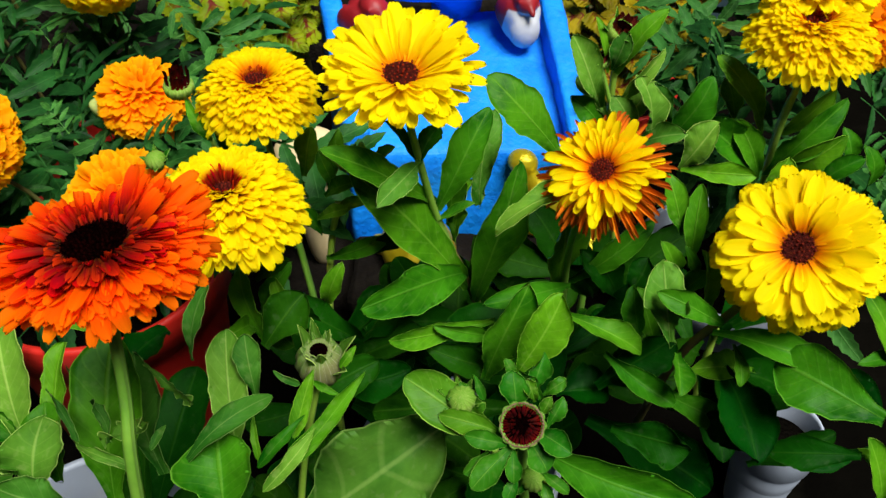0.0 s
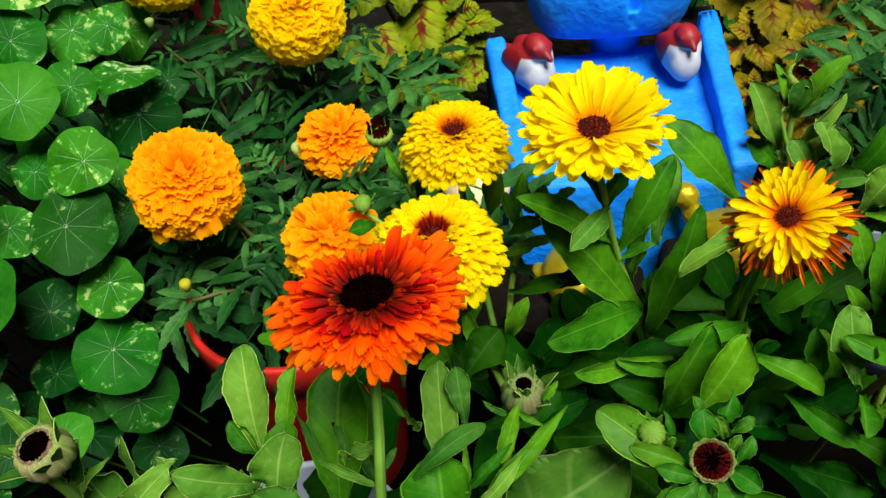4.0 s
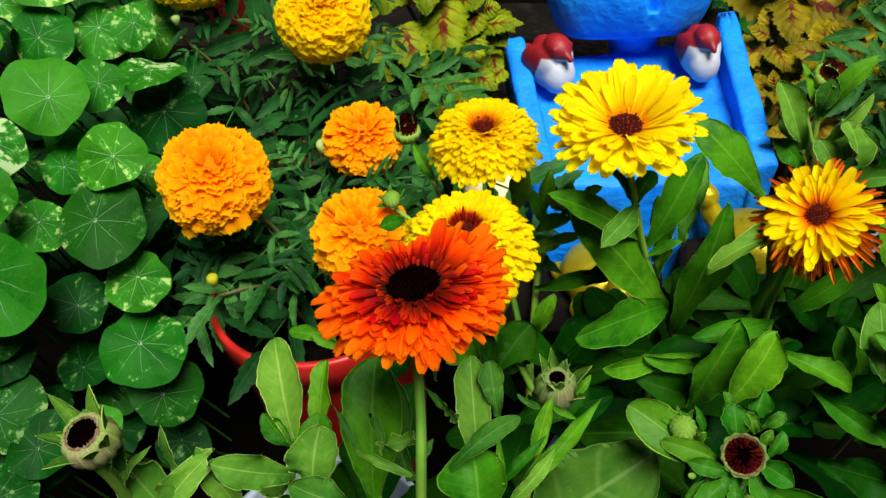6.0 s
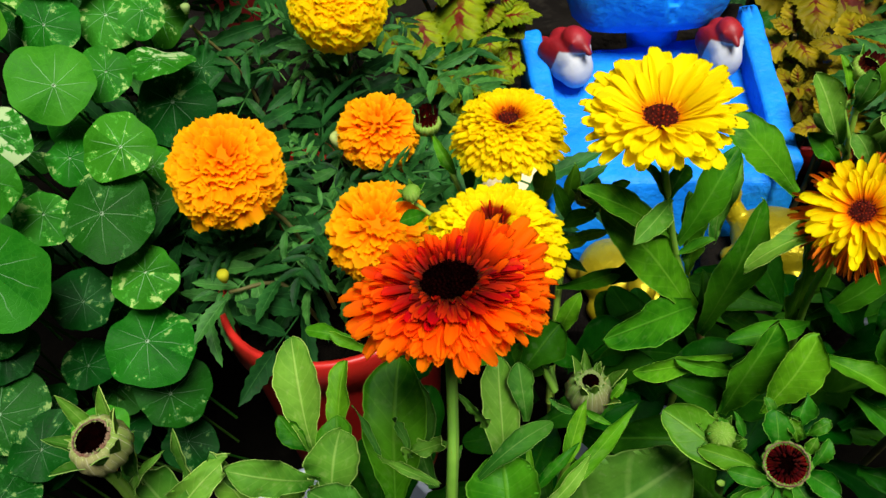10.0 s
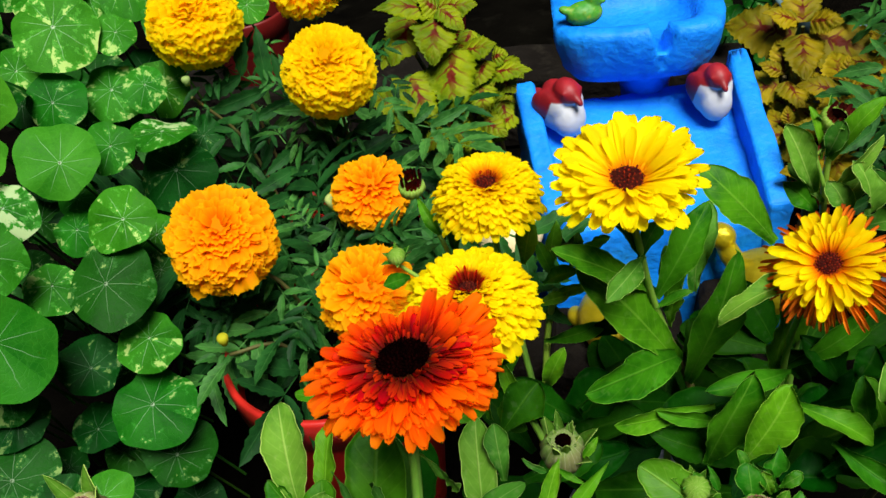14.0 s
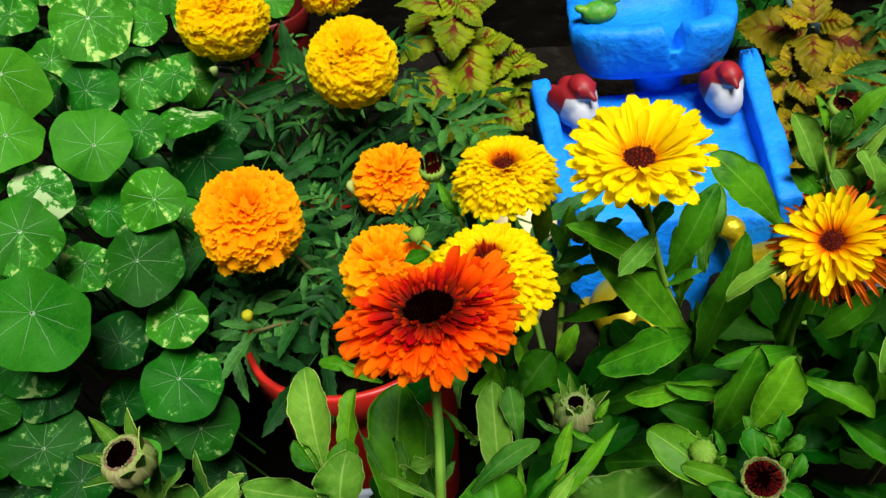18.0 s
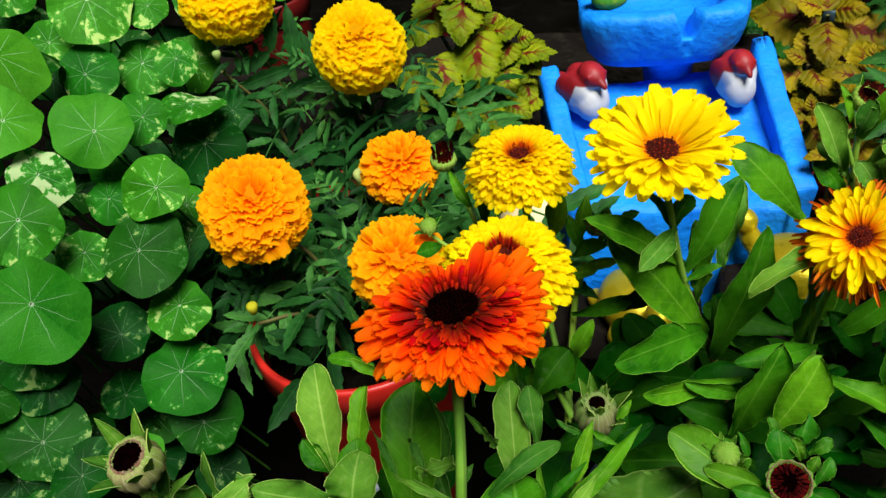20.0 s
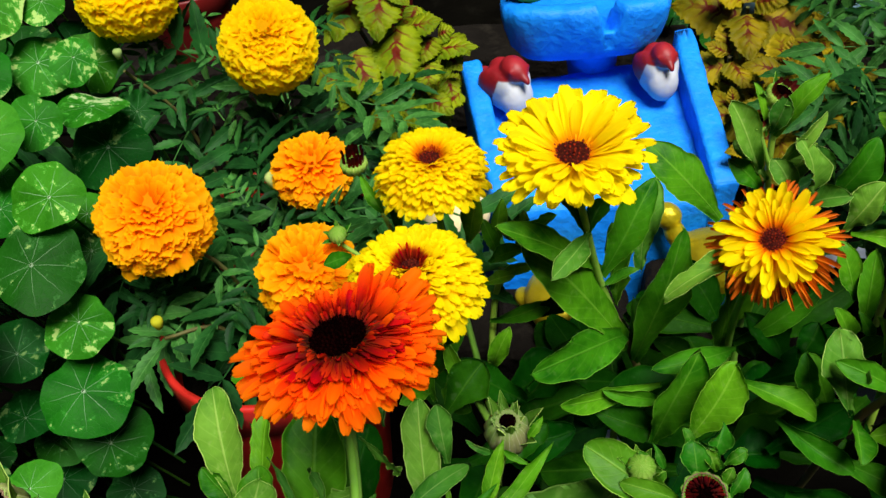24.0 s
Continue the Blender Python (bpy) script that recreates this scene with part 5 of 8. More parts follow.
ornament("mushroom_figurine", [((0, 0, 0.125), (0.030, 0.030, 0.020), (0, 0, 0)), ((0, 0, 0.06), (0.014, 0.014, 0.06), (0, 0, 0))], m_cream, Matrix.Translation((-0.110, 0.548, 0.050)), "cream painted mushroom figurine beside the tray", "figurine")
for i, (sx, sy, x, y, h) in enumerate(((0.12, 0.10, 0.110, 0.510, 0.115), (0.12, 0.09, -0.021, 0.512, 0.085), (0.09, 0.09, -0.110, 0.548, 0.054))):
    ob = new("stone", block_mesh("stone", sx, sy, h, 7 + i, 5, 0.005, 0.014))
    ob.data.materials.append(m_stone)
    ob.location = (x, y, 0.0)
    tagged(ob, "dark rough stone under a painted figurine", "stone", "small stones")


# ---- plants ----

# the orange calendula
orange = thing("calendula_plant", (-0.165, 0.225, 0.095), "calendula plant with one orange dark-eyed flower and pale leaves", "flowering plant", "calendulas")
flower(orange, (-96, 168, 425), (-0.04, 0.02, 1.00), 68, "dark", 0.3)
stalk(orange, (-107, 129, 247), (-98, 142, 348), (-97, 153, 374), (-97, 162, 399), r=2.3)
leaf(orange, (-174, 199, 280), (-188, 231, 324), 22, material=m_leaf_pale, roll=6, fold=0.18, twist=-0.1, tip=0.08, wave=0.06)
leaf(orange, (-165, 203, 280), (-164, 233, 308), 13, roll=-12, fold=0.29, twist=-0.33, tip=0.06, wave=0.12)
leaf(orange, (-134, 174, 275), (-131, 218, 330), 29, roll=4, fold=0.12, twist=0, tip=0.04, wave=0.05)
leaf(orange, (-118, 192, 270), (-131, 226, 310), 19, material=m_leaf_pale, roll=-8, fold=0.23, twist=0.05, tip=0.0, wave=0.06)
leaf(orange, (-157, 167, 291), (-156, 187, 316), 22, material=m_leaf_pale, roll=-2, fold=0.34, twist=0.26, tip=0.2, wave=0.12)
leaf(orange, (-156, 182, 281), (-160, 201, 308), 18, roll=-8, fold=0.2, twist=0.08, tip=0.02, wave=0.06)
leaf(orange, (-164, 171, 302), (-189, 156, 330), 16, material=m_leaf_pale, roll=8, fold=0.17, twist=-0.2, tip=0.12, wave=0.12, bend=0.12)
leaf(orange, (-176, 200, 281), (-191, 205, 299), 11, roll=-1, fold=0.19, twist=-0.21, tip=0.11, wave=0.1)
leaf(orange, (-129, 158, 300), (-160, 156, 317), 16, material=m_leaf_pale, roll=-5, fold=0.29, twist=0.13, tip=0.12, wave=0.11, bend=0.14)
leaf(orange, (-107, 159, 325), (-134, 171, 326), 4, material=m_leaf_pale, roll=-1, fold=0.14, twist=1.2, tip=0.11, wave=0.18, kind="lance", bend=0.12)
leaf(orange, (-132, 171, 325), (-145, 186, 337), 3, material=m_leaf_pale, roll=0, fold=0.19, twist=1.6, tip=0.0, wave=0.18, kind="lance", bend=-0.1)
leaf(orange, (-104, 171, 338), (-122, 168, 329), 6, material=m_leaf_pale, roll=0, fold=0.15, twist=1.8, tip=0.04, wave=0.3, kind="lance", bend=-0.2)
leaf(orange, (-119, 168, 329), (-128, 181, 336), 4, material=m_leaf_pale, roll=-5, fold=0.22, twist=2.0, tip=0.01, wave=0.25, bend=-0.2)
leaf(orange, (-102, 181, 358), (-89, 177, 339), 5, material=m_leaf_pale, roll=-10, fold=0.29, twist=2.2, tip=0.05, wave=0.25, bend=0.2)
leaf(orange, (-102, 163, 332), (-99, 173, 333), 3, material=m_leaf_pale, roll=3, fold=0.2, twist=0.05, tip=0.0, wave=0.06, kind="lance")
leaf(orange, (-166, 257, 298), (-191, 256, 302), 8, bend=0.06, roll=-3, fold=0.26, twist=0.55, tip=0.12, wave=0.06)
leaf(orange, (-156, 253, 291), (-175, 250, 308), 6, bend=0.08, roll=-17, fold=0.25, twist=-0.09, tip=0.09, wave=0.09)
leaf(orange, (-125, 250, 296), (-137, 226, 302), 16, bend=0.1, material=m_leaf_shaded, roll=13, fold=0.20, twist=-0.00, tip=0.11, wave=0.12)
leaf(orange, (-109, 230, 299), (-104, 253, 324), 9, bend=0.1, wave=0.1, material=m_leaf_pale, roll=-15, fold=0.21, twist=-0.11, tip=0.12)

# the bud at the near edge
near_bud = thing("calendula_plant", (-0.235, 0.150, 0.095), "calendula shoot with a half-open bud and pale leaves", "flowering plant", "calendulas")
bud(near_bud, (-216, 134, 377), (-0.05, -0.24, 0.97), 19, "open")
stalk(near_bud, (-242, 146, 176), (-232, 149, 284), (-222, 139, 338), (-218, 132, 365), r=2.6)
leaf(near_bud, (-211, 149, 278), (-228, 151, 337), 22, bend=0.08, material=m_leaf_pale, roll=24, fold=0.33, twist=-0.04, tip=0.10, wave=0.12)
leaf(near_bud, (-226, 145, 293), (-197, 160, 326), 14, material=m_leaf_pale, roll=1, fold=0.21, twist=0.33, tip=0.17, wave=0.22)
leaf(near_bud, (-213, 156, 302), (-214, 163, 341), 5, bend=-0.1, kind="lance", material=m_leaf_pale, roll=-5, fold=0.19, twist=0.41, tip=0.12, wave=0.18)
leaf(near_bud, (-190, 165, 276), (-206, 169, 315), 13, material=m_leaf_pale, roll=15, fold=0.40, twist=-0.03, tip=0.20, wave=0.14)
leaf(near_bud, (-174, 189, 269), (-199, 174, 304), 16, bend=0.12, material=m_leaf_pale, roll=-16, fold=0.17, twist=-0.37, tip=0.08, wave=0.23)
leaf(near_bud, (-219, 144, 335), (-216, 148, 362), 5, kind="lance", material=m_leaf_pale, roll=2, fold=0.35, twist=0.17, tip=0.17, wave=0.13)
leaf(near_bud, (-218, 134, 354), (-212, 143, 371), 4, kind="lance", material=m_leaf_pale, roll=-3, fold=0.26, twist=-0.62, tip=0.04, wave=0.23)
leaf(near_bud, (-223, 140, 332), (-208, 148, 353), 4, kind="lance", material=m_leaf_pale, roll=-6, fold=0.37, twist=-0.14, tip=0.05, wave=0.18)
leaf(near_bud, (-197, 171, 299), (-202, 164, 324), 11, material=m_leaf_pale, roll=4, fold=0.24, twist=-0.63, tip=0.11, wave=0.18)

# the two lemon calendulas
lemon = thing("calendula_plant", (-0.070, 0.330, 0.10), "calendula plant with two dense lemon-yellow flowers", "flowering plant", "calendulas")
flower(lemon, (-94, 361, 359), (0.02, -0.13, 0.99), 63, "dense", 0.4)
flower(lemon, (-96, 282, 352), (-0.01, -0.06, 1.00), 70, "streaked", 0.3)
stalk(lemon, (-67, 297, 213), (-90, 302, 285), (-92, 287, 329), r=2.2)
stalk(lemon, (-67, 316, 189), (-82, 350, 246), (-92, 356, 323), (-93, 356, 346), r=2.2)
stalk(lemon, (-71, 323, 168), (-66, 352, 245), (-59, 359, 281), r=2.4)
bud(lemon, (-52, 363, 307), (0.21, -0.52, 0.83), 11, "open")
bud(lemon, (-147, 340, 325), (-0.10, -0.29, 0.95), 10, "closed")
stalk(lemon, (-113, 334, 280), (-130, 341, 300), (-146, 339, 319), r=1.5)
bud(lemon, (-145, 392, 338), (0.10, -0.10, 0.99), 16, "maroon")
stalk(lemon, (-117, 370, 276), (-134, 391, 304), (-145, 394, 332), r=1.6)
leaf(lemon, (-137, 325, 322), (-148, 310, 330), 9, bend=0.1, roll=-4, fold=0.22, twist=-0.16, tip=0.02, wave=0.08)
leaf(lemon, (-127, 374, 313), (-142, 387, 332), 7, kind="lance", roll=-7, fold=0.36, twist=0.13, tip=0.14, wave=0.05)
leaf(lemon, (-118, 368, 304), (-125, 375, 329), 7, kind="lance", roll=18, fold=0.28, twist=-0.41, tip=0.05, wave=0.13)
leaf(lemon, (-80, 375, 288), (-72, 377, 319), 13, roll=5, fold=0.18, twist=-0.36, tip=0.03, wave=0.09)
leaf(lemon, (-64, 373, 283), (-58, 378, 317), 10, roll=8, fold=0.33, twist=0.38, tip=0.09, wave=0.10)
leaf(lemon, (-47, 375, 281), (-27, 376, 308), 11, roll=-19, fold=0.25, twist=-0.38, tip=0.00, wave=0.13)
leaf(lemon, (-61, 368, 283), (-69, 368, 309), 9, roll=-7, fold=0.26, twist=0.37, tip=0.20, wave=0.08)
leaf(lemon, (-52, 367, 288), (-44, 375, 310), 8, roll=26, fold=0.21, twist=0.33, tip=0.20, wave=0.08)
leaf(lemon, (-66, 361, 284), (-47, 353, 301), 10, roll=-2, fold=0.37, twist=-0.22, tip=0.10, wave=0.09)
leaf(lemon, (-70, 351, 275), (-52, 347, 288), 8, roll=-7, fold=0.30, twist=0.18, tip=0.12, wave=0.09)
leaf(lemon, (-67, 345, 252), (-29, 335, 277), 10, roll=19, fold=0.29, twist=0.18, tip=0.10, wave=0.12)
leaf(lemon, (-66, 320, 239), (-54, 314, 274), 11, roll=9, fold=0.18, twist=0.07, tip=0.14, wave=0.11)
leaf(lemon, (-70, 297, 244), (-88, 298, 280), 11, roll=-26, fold=0.27, twist=-0.00, tip=0.16, wave=0.06)
leaf(lemon, (-69, 354, 262), (-81, 357, 283), 9, roll=-3, fold=0.34, twist=-0.30, tip=0.04, wave=0.07)
leaf(lemon, (-60, 357, 279), (-40, 348, 294), 7, roll=3, fold=0.40, twist=0.69, tip=0.17, wave=0.07)
leaf(lemon, (-70, 299, 232), (-82, 300, 266), 17, material=m_leaf_shaded, roll=21, fold=0.33, twist=-0.65, tip=0.00, wave=0.06)
leaf(lemon, (-46, 309, 221), (-84, 297, 263), 20, material=m_leaf_shaded, roll=8, fold=0.18, twist=0.33, tip=0.20, wave=0.12)
leaf(lemon, (-86, 286, 266), (-73, 258, 278), 15, material=m_leaf_shaded, roll=13, fold=0.17, twist=0.54, tip=0.14, wave=0.08)
leaf(lemon, (-91, 284, 295), (-74, 285, 307), 8, material=m_leaf_shaded, roll=-4, fold=0.25, twist=0.06, tip=0.09, wave=0.08)
leaf(lemon, (-60, 326, 199), (-19, 326, 234), 30, material=m_leaf_shaded, roll=-10, fold=0.19, twist=-0.39, tip=0.09, wave=0.08)
leaf(lemon, (-53, 311, 196), (-9, 309, 228), 26, material=m_leaf_shaded, roll=-26, fold=0.33, twist=-0.01, tip=0.09, wave=0.05)
leaf(lemon, (-69, 292, 208), (-19, 286, 220), 23, material=m_leaf_shaded, roll=26, fold=0.21, twist=-0.56, tip=0.17, wave=0.08)
leaf(lemon, (-77, 264, 224), (-33, 276, 242), 21, material=m_leaf_shaded, roll=4, fold=0.27, twist=0.40, tip=0.00, wave=0.11)
leaf(lemon, (-97, 304, 246), (-80, 301, 287), 10, roll=-2, fold=0.23, twist=0.26, tip=0.15, wave=0.10)
leaf(lemon, (-103, 302, 244), (-110, 276, 260), 11, roll=-24, fold=0.39, twist=-0.41, tip=0.14, wave=0.09)
leaf(lemon, (-97, 296, 237), (-107, 307, 278), 13, roll=-21, fold=0.25, twist=0.43, tip=0.11, wave=0.12)

# the open yellow calendula
open_yellow = thing("calendula_plant", (0.010, 0.345, 0.10), "calendula plant with a wide open yellow flower", "flowering plant", "calendulas")
flower(open_yellow, (-19, 327, 383), (-0.04, -0.20, 0.98), 76, "open", 0.3)
stalk(open_yellow, (37, 357, 150), (16, 346, 226), (-3, 333, 292), (-13, 324, 344), (-18, 324, 372), r=2.3)
stalk(open_yellow, (37, 357, 150), (16, 345, 228), (2, 337, 272), r=2.7, material=m_stem_brown)
leaf(open_yellow, (-4, 335, 299), (-50, 303, 360), 17, bend=0.06, fold=0.08, roll=7, twist=0.31, tip=0.15, wave=0.08)
leaf(open_yellow, (16, 344, 231), (-41, 315, 334), 26, bend=0.06, fold=0.08, roll=12, twist=-0.23, tip=0.10, wave=0.09)
leaf(open_yellow, (-11, 320, 340), (-30, 287, 338), 12, bend=0.12, material=m_leaf_pale, roll=-23, fold=0.41, twist=0.40, tip=0.01, wave=0.12)
leaf(open_yellow, (-4, 333, 299), (23, 344, 352), 18, bend=0.08, roll=6, fold=0.29, twist=0.02, tip=0.16, wave=0.08)
leaf(open_yellow, (20, 352, 285), (27, 370, 334), 15, material=m_leaf_pale, roll=-11, fold=0.35, twist=0.53, tip=0.18, wave=0.21)
leaf(open_yellow, (21, 344, 216), (37, 339, 319), 26, bend=0.08, fold=0.06, roll=5, twist=0.67, tip=0.12, wave=0.09)
leaf(open_yellow, (15, 345, 240), (-40, 283, 275), 24, bend=0.12, fold=0.1, roll=-10, twist=-0.63, tip=0.04, wave=0.09)
leaf(open_yellow, (-6, 332, 291), (16, 333, 303), 7, bend=-0.08, roll=-22, fold=0.37, twist=-0.52, tip=0.18, wave=0.05)
leaf(open_yellow, (-13, 324, 337), (-26, 327, 358), 8, roll=25, fold=0.18, twist=0.63, tip=0.07, wave=0.08)
leaf(open_yellow, (-12, 322, 335), (-3, 337, 349), 10, roll=-16, fold=0.33, twist=0.69, tip=0.16, wave=0.07)
leaf(open_yellow, (2, 339, 283), (4, 352, 319), 13, roll=19, fold=0.40, twist=-0.37, tip=0.08, wave=0.09)
leaf(open_yellow, (6, 341, 268), (15, 352, 302), 14, roll=-26, fold=0.17, twist=-0.68, tip=0.17, wave=0.11)
leaf(open_yellow, (19, 347, 234), (-9, 350, 259), 17, material=m_leaf_shaded, roll=-19, fold=0.25, twist=-0.55, tip=0.15, wave=0.09)
leaf(open_yellow, (23, 352, 239), (41, 353, 266), 13, material=m_leaf_shaded, roll=8, fold=0.39, twist=-0.57, tip=0.08, wave=0.12)
leaf(open_yellow, (31, 355, 225), (50, 334, 228), 15, material=m_leaf_shaded, roll=-5, fold=0.21, twist=-0.28, tip=0.09, wave=0.07)
leaf(open_yellow, (22, 351, 208), (19, 353, 256), 12, material=m_leaf_shaded, roll=0, fold=0.36, twist=0.47, tip=0.19, wave=0.11)
leaf(open_yellow, (-43, 341, 257), (-15, 334, 288), 11, material=m_leaf_shaded, roll=13, fold=0.27, twist=0.18, tip=0.17, wave=0.13)
leaf(open_yellow, (16, 348, 190), (-46, 320, 219), 24, material=m_leaf_shaded, roll=7, fold=0.31, twist=-0.27, tip=0.03, wave=0.05)

# the withering calendula
withering = thing("calendula_plant", (0.070, 0.350, 0.095), "calendula plant with a yellow flower fringed by withered brown petals", "flowering plant", "calendulas")
flower(withering, (74, 306, 345), (-0.30, -0.48, 0.82), 62, "withered", 0.3)
stalk(withering, (75, 345, 174), (68, 325, 259), (66, 308, 309), (73, 306, 336), r=2.0)
leaf(withering, (67, 383, 294), (28, 388, 346), 25, bend=0.05, fold=0.06, roll=-7, twist=0.46, tip=0.15, wave=0.05)
leaf(withering, (70, 322, 316), (26, 299, 316), 13, bend=0.25, material=m_leaf_pale, roll=19, fold=0.27, twist=0.49, tip=0.11, wave=0.13)
leaf(withering, (66, 336, 227), (64, 337, 303), 23, bend=0.04, roll=21, fold=0.20, twist=0.60, tip=0.12, wave=0.12)
leaf(withering, (71, 330, 249), (110, 325, 295), 14, bend=0.1, roll=17, fold=0.17, twist=-0.28, tip=0.10, wave=0.10)
leaf(withering, (69, 313, 260), (23, 285, 278), 13, bend=0.12, roll=-2, fold=0.19, twist=0.52, tip=0.14, wave=0.09)
leaf(withering, (23, 272, 233), (40, 277, 296), 21, bend=0.05, roll=-1, fold=0.41, twist=0.26, tip=0.12, wave=0.11)
leaf(withering, (36, 252, 261), (55, 265, 304), 22, bend=0.05, roll=12, fold=0.32, twist=-0.47, tip=0.02, wave=0.07)
leaf(withering, (61, 278, 277), (98, 262, 265), 14, bend=0.14, roll=-14, fold=0.25, twist=-0.46, tip=0.07, wave=0.06)
leaf(withering, (27, 292, 255), (-24, 264, 273), 12, bend=-0.1, roll=-9, fold=0.19, twist=-0.66, tip=0.12, wave=0.06)
leaf(withering, (32, 292, 246), (-4, 277, 267), 9, roll=-16, fold=0.31, twist=-0.58, tip=0.06, wave=0.09)
leaf(withering, (97, 299, 269), (105, 305, 289), 15, material=m_leaf_shaded, roll=1, fold=0.29, twist=-0.43, tip=0.13, wave=0.13)
leaf(withering, (97, 270, 267), (93, 280, 294), 11, roll=-23, fold=0.38, twist=-0.36, tip=0.06, wave=0.13)
leaf(withering, (108, 257, 280), (102, 274, 315), 19, material=m_leaf_pale, roll=-9, fold=0.29, twist=-0.38, tip=0.07, wave=0.19)
leaf(withering, (121, 308, 303), (109, 318, 332), 12, roll=-16, fold=0.16, twist=0.46, tip=0.06, wave=0.08)
leaf(withering, (100, 323, 234), (78, 327, 274), 19, material=m_leaf_shaded, roll=19, fold=0.33, twist=-0.61, tip=0.16, wave=0.10)
leaf(withering, (84, 316, 230), (125, 305, 254), 21, material=m_leaf_shaded, roll=-19, fold=0.39, twist=-0.59, tip=0.05, wave=0.06)
leaf(withering, (80, 265, 235), (116, 273, 265), 22, material=m_leaf_shaded, roll=3, fold=0.18, twist=0.69, tip=0.00, wave=0.09)
leaf(withering, (34, 286, 223), (-6, 275, 250), 16, material=m_leaf_shaded, roll=-17, fold=0.29, twist=0.56, tip=0.17, wave=0.10)
leaf(withering, (83, 271, 256), (113, 243, 248), 13, roll=19, fold=0.39, twist=-0.64, tip=0.01, wave=0.08)
leaf(withering, (86, 246, 227), (122, 229, 231), 22, material=m_leaf_shaded, roll=11, fold=0.21, twist=0.69, tip=0.02, wave=0.13)

# the bud rosette in front
bud_rosette = thing("calendula_plant", (0.030, 0.270, 0.095), "calendula shoot with a dark open bud in a rosette of leaves", "flowering plant", "calendulas")
bud(bud_rosette, (33, 202, 291), (-0.17, -0.48, 0.86), 19, "disc")
bud(bud_rosette, (8, 216, 290), (-0.09, -0.43, 0.90), 12, "closed")
bud(bud_rosette, (41, 203, 248), (-0.08, -0.37, 0.92), 11, "closed")
stalk(bud_rosette, (44, 217, 175), (37, 210, 244), (34, 203, 282), r=2.6)
stalk(bud_rosette, (36, 219, 239), (20, 216, 270), (10, 216, 284), r=1.7)
leaf(bud_rosette, (26, 208, 273), (-17, 223, 295), 22, material=m_leaf_young, roll=4, fold=0.12, twist=-0.1, tip=0.05, wave=0.07, bend=0.05)
leaf(bud_rosette, (28, 205, 280), (-2, 210, 287), 10, material=m_leaf_young, roll=2, fold=0.27, twist=0.02, tip=0.02, wave=0.12)
leaf(bud_rosette, (31, 211, 288), (30, 221, 303), 13, material=m_leaf_young, roll=0, fold=0.2, twist=0, tip=0.06, wave=0.09)
leaf(bud_rosette, (32, 225, 293), (27, 229, 301), 5, material=m_leaf_young, roll=6, fold=0.2, twist=0.2, tip=0.09, wave=0.1)
leaf(bud_rosette, (38, 216, 289), (43, 229, 306), 8, material=m_leaf_young, roll=-9, fold=0.4, twist=0.8, tip=0.08, wave=0.3)
leaf(bud_rosette, (42, 216, 290), (33, 224, 300), 7, material=m_leaf_young, roll=5, fold=0.4, twist=-0.8, tip=0.09, wave=0.3)
leaf(bud_rosette, (39, 213, 292), (36, 219, 301), 6, material=m_leaf_young, roll=0, fold=0.4, twist=0.06, tip=0.0, wave=0.3)
leaf(bud_rosette, (43, 216, 293), (52, 218, 301), 6, material=m_leaf_young, roll=-2, fold=0.19, twist=-0.16, tip=0.03, wave=0.2)
leaf(bud_rosette, (44, 203, 288), (50, 210, 299), 7, material=m_leaf_young, roll=1, fold=0.3, twist=0.1, tip=0.09, wave=0.2)
leaf(bud_rosette, (41, 207, 291), (45, 210, 299), 6, material=m_leaf_young, roll=1, fold=0.29, twist=-0.23, tip=0.1, wave=0.15)
leaf(bud_rosette, (39, 202, 288), (52, 189, 290), 11, material=m_leaf_young, roll=1, fold=0.29, twist=0.01, tip=0.06, wave=0.07)
leaf(bud_rosette, (29, 198, 284), (9, 198, 289), 8, material=m_leaf_young, roll=1, fold=0.29, twist=-0.02, tip=0.08, wave=0.1)
leaf(bud_rosette, (29, 198, 283), (12, 182, 274), 11, material=m_leaf_young, roll=3, fold=0.17, twist=0.2, tip=0.07, wave=0.1, bend=0.05)
leaf(bud_rosette, (30, 196, 282), (29, 184, 276), 7, material=m_leaf_young, roll=3, fold=0.19, twist=0.04, tip=0.1, wave=0.08)
leaf(bud_rosette, (36, 199, 284), (43, 187, 280), 13, material=m_leaf_young, roll=-10, fold=0.17, twist=0.06, tip=0.07, wave=0.07)
leaf(bud_rosette, (19, 198, 278), (9, 189, 274), 7, material=m_leaf_young, roll=-5, fold=0.24, twist=-0.32, tip=0.06, wave=0.07)
leaf(bud_rosette, (41, 190, 275), (52, 181, 273), 6, material=m_leaf_young, roll=-9, fold=0.28, twist=-0.27, tip=0.12, wave=0.09)
leaf(bud_rosette, (32, 191, 272), (26, 181, 267), 6, material=m_leaf_young, roll=7, fold=0.15, twist=-0.02, tip=0.05, wave=0.1)
leaf(bud_rosette, (42, 188, 271), (45, 179, 268), 5, material=m_leaf_young, roll=8, fold=0.17, twist=0.15, tip=0.04, wave=0.08)
leaf(bud_rosette, (18, 216, 290), (13, 222, 299), 4, material=m_leaf_young, roll=-2, fold=0.28, twist=0.26, tip=0.08, wave=0.09, kind="lance")
leaf(bud_rosette, (8, 217, 290), (2, 214, 293), 4, material=m_leaf_young, roll=-9, fold=0.23, twist=-0.14, tip=0.04, wave=0.09, kind="lance")
leaf(bud_rosette, (10, 219, 292), (7, 221, 296), 4, material=m_leaf_young, roll=8, fold=0.19, twist=-0.1, tip=0.02, wave=0.08, kind="lance")
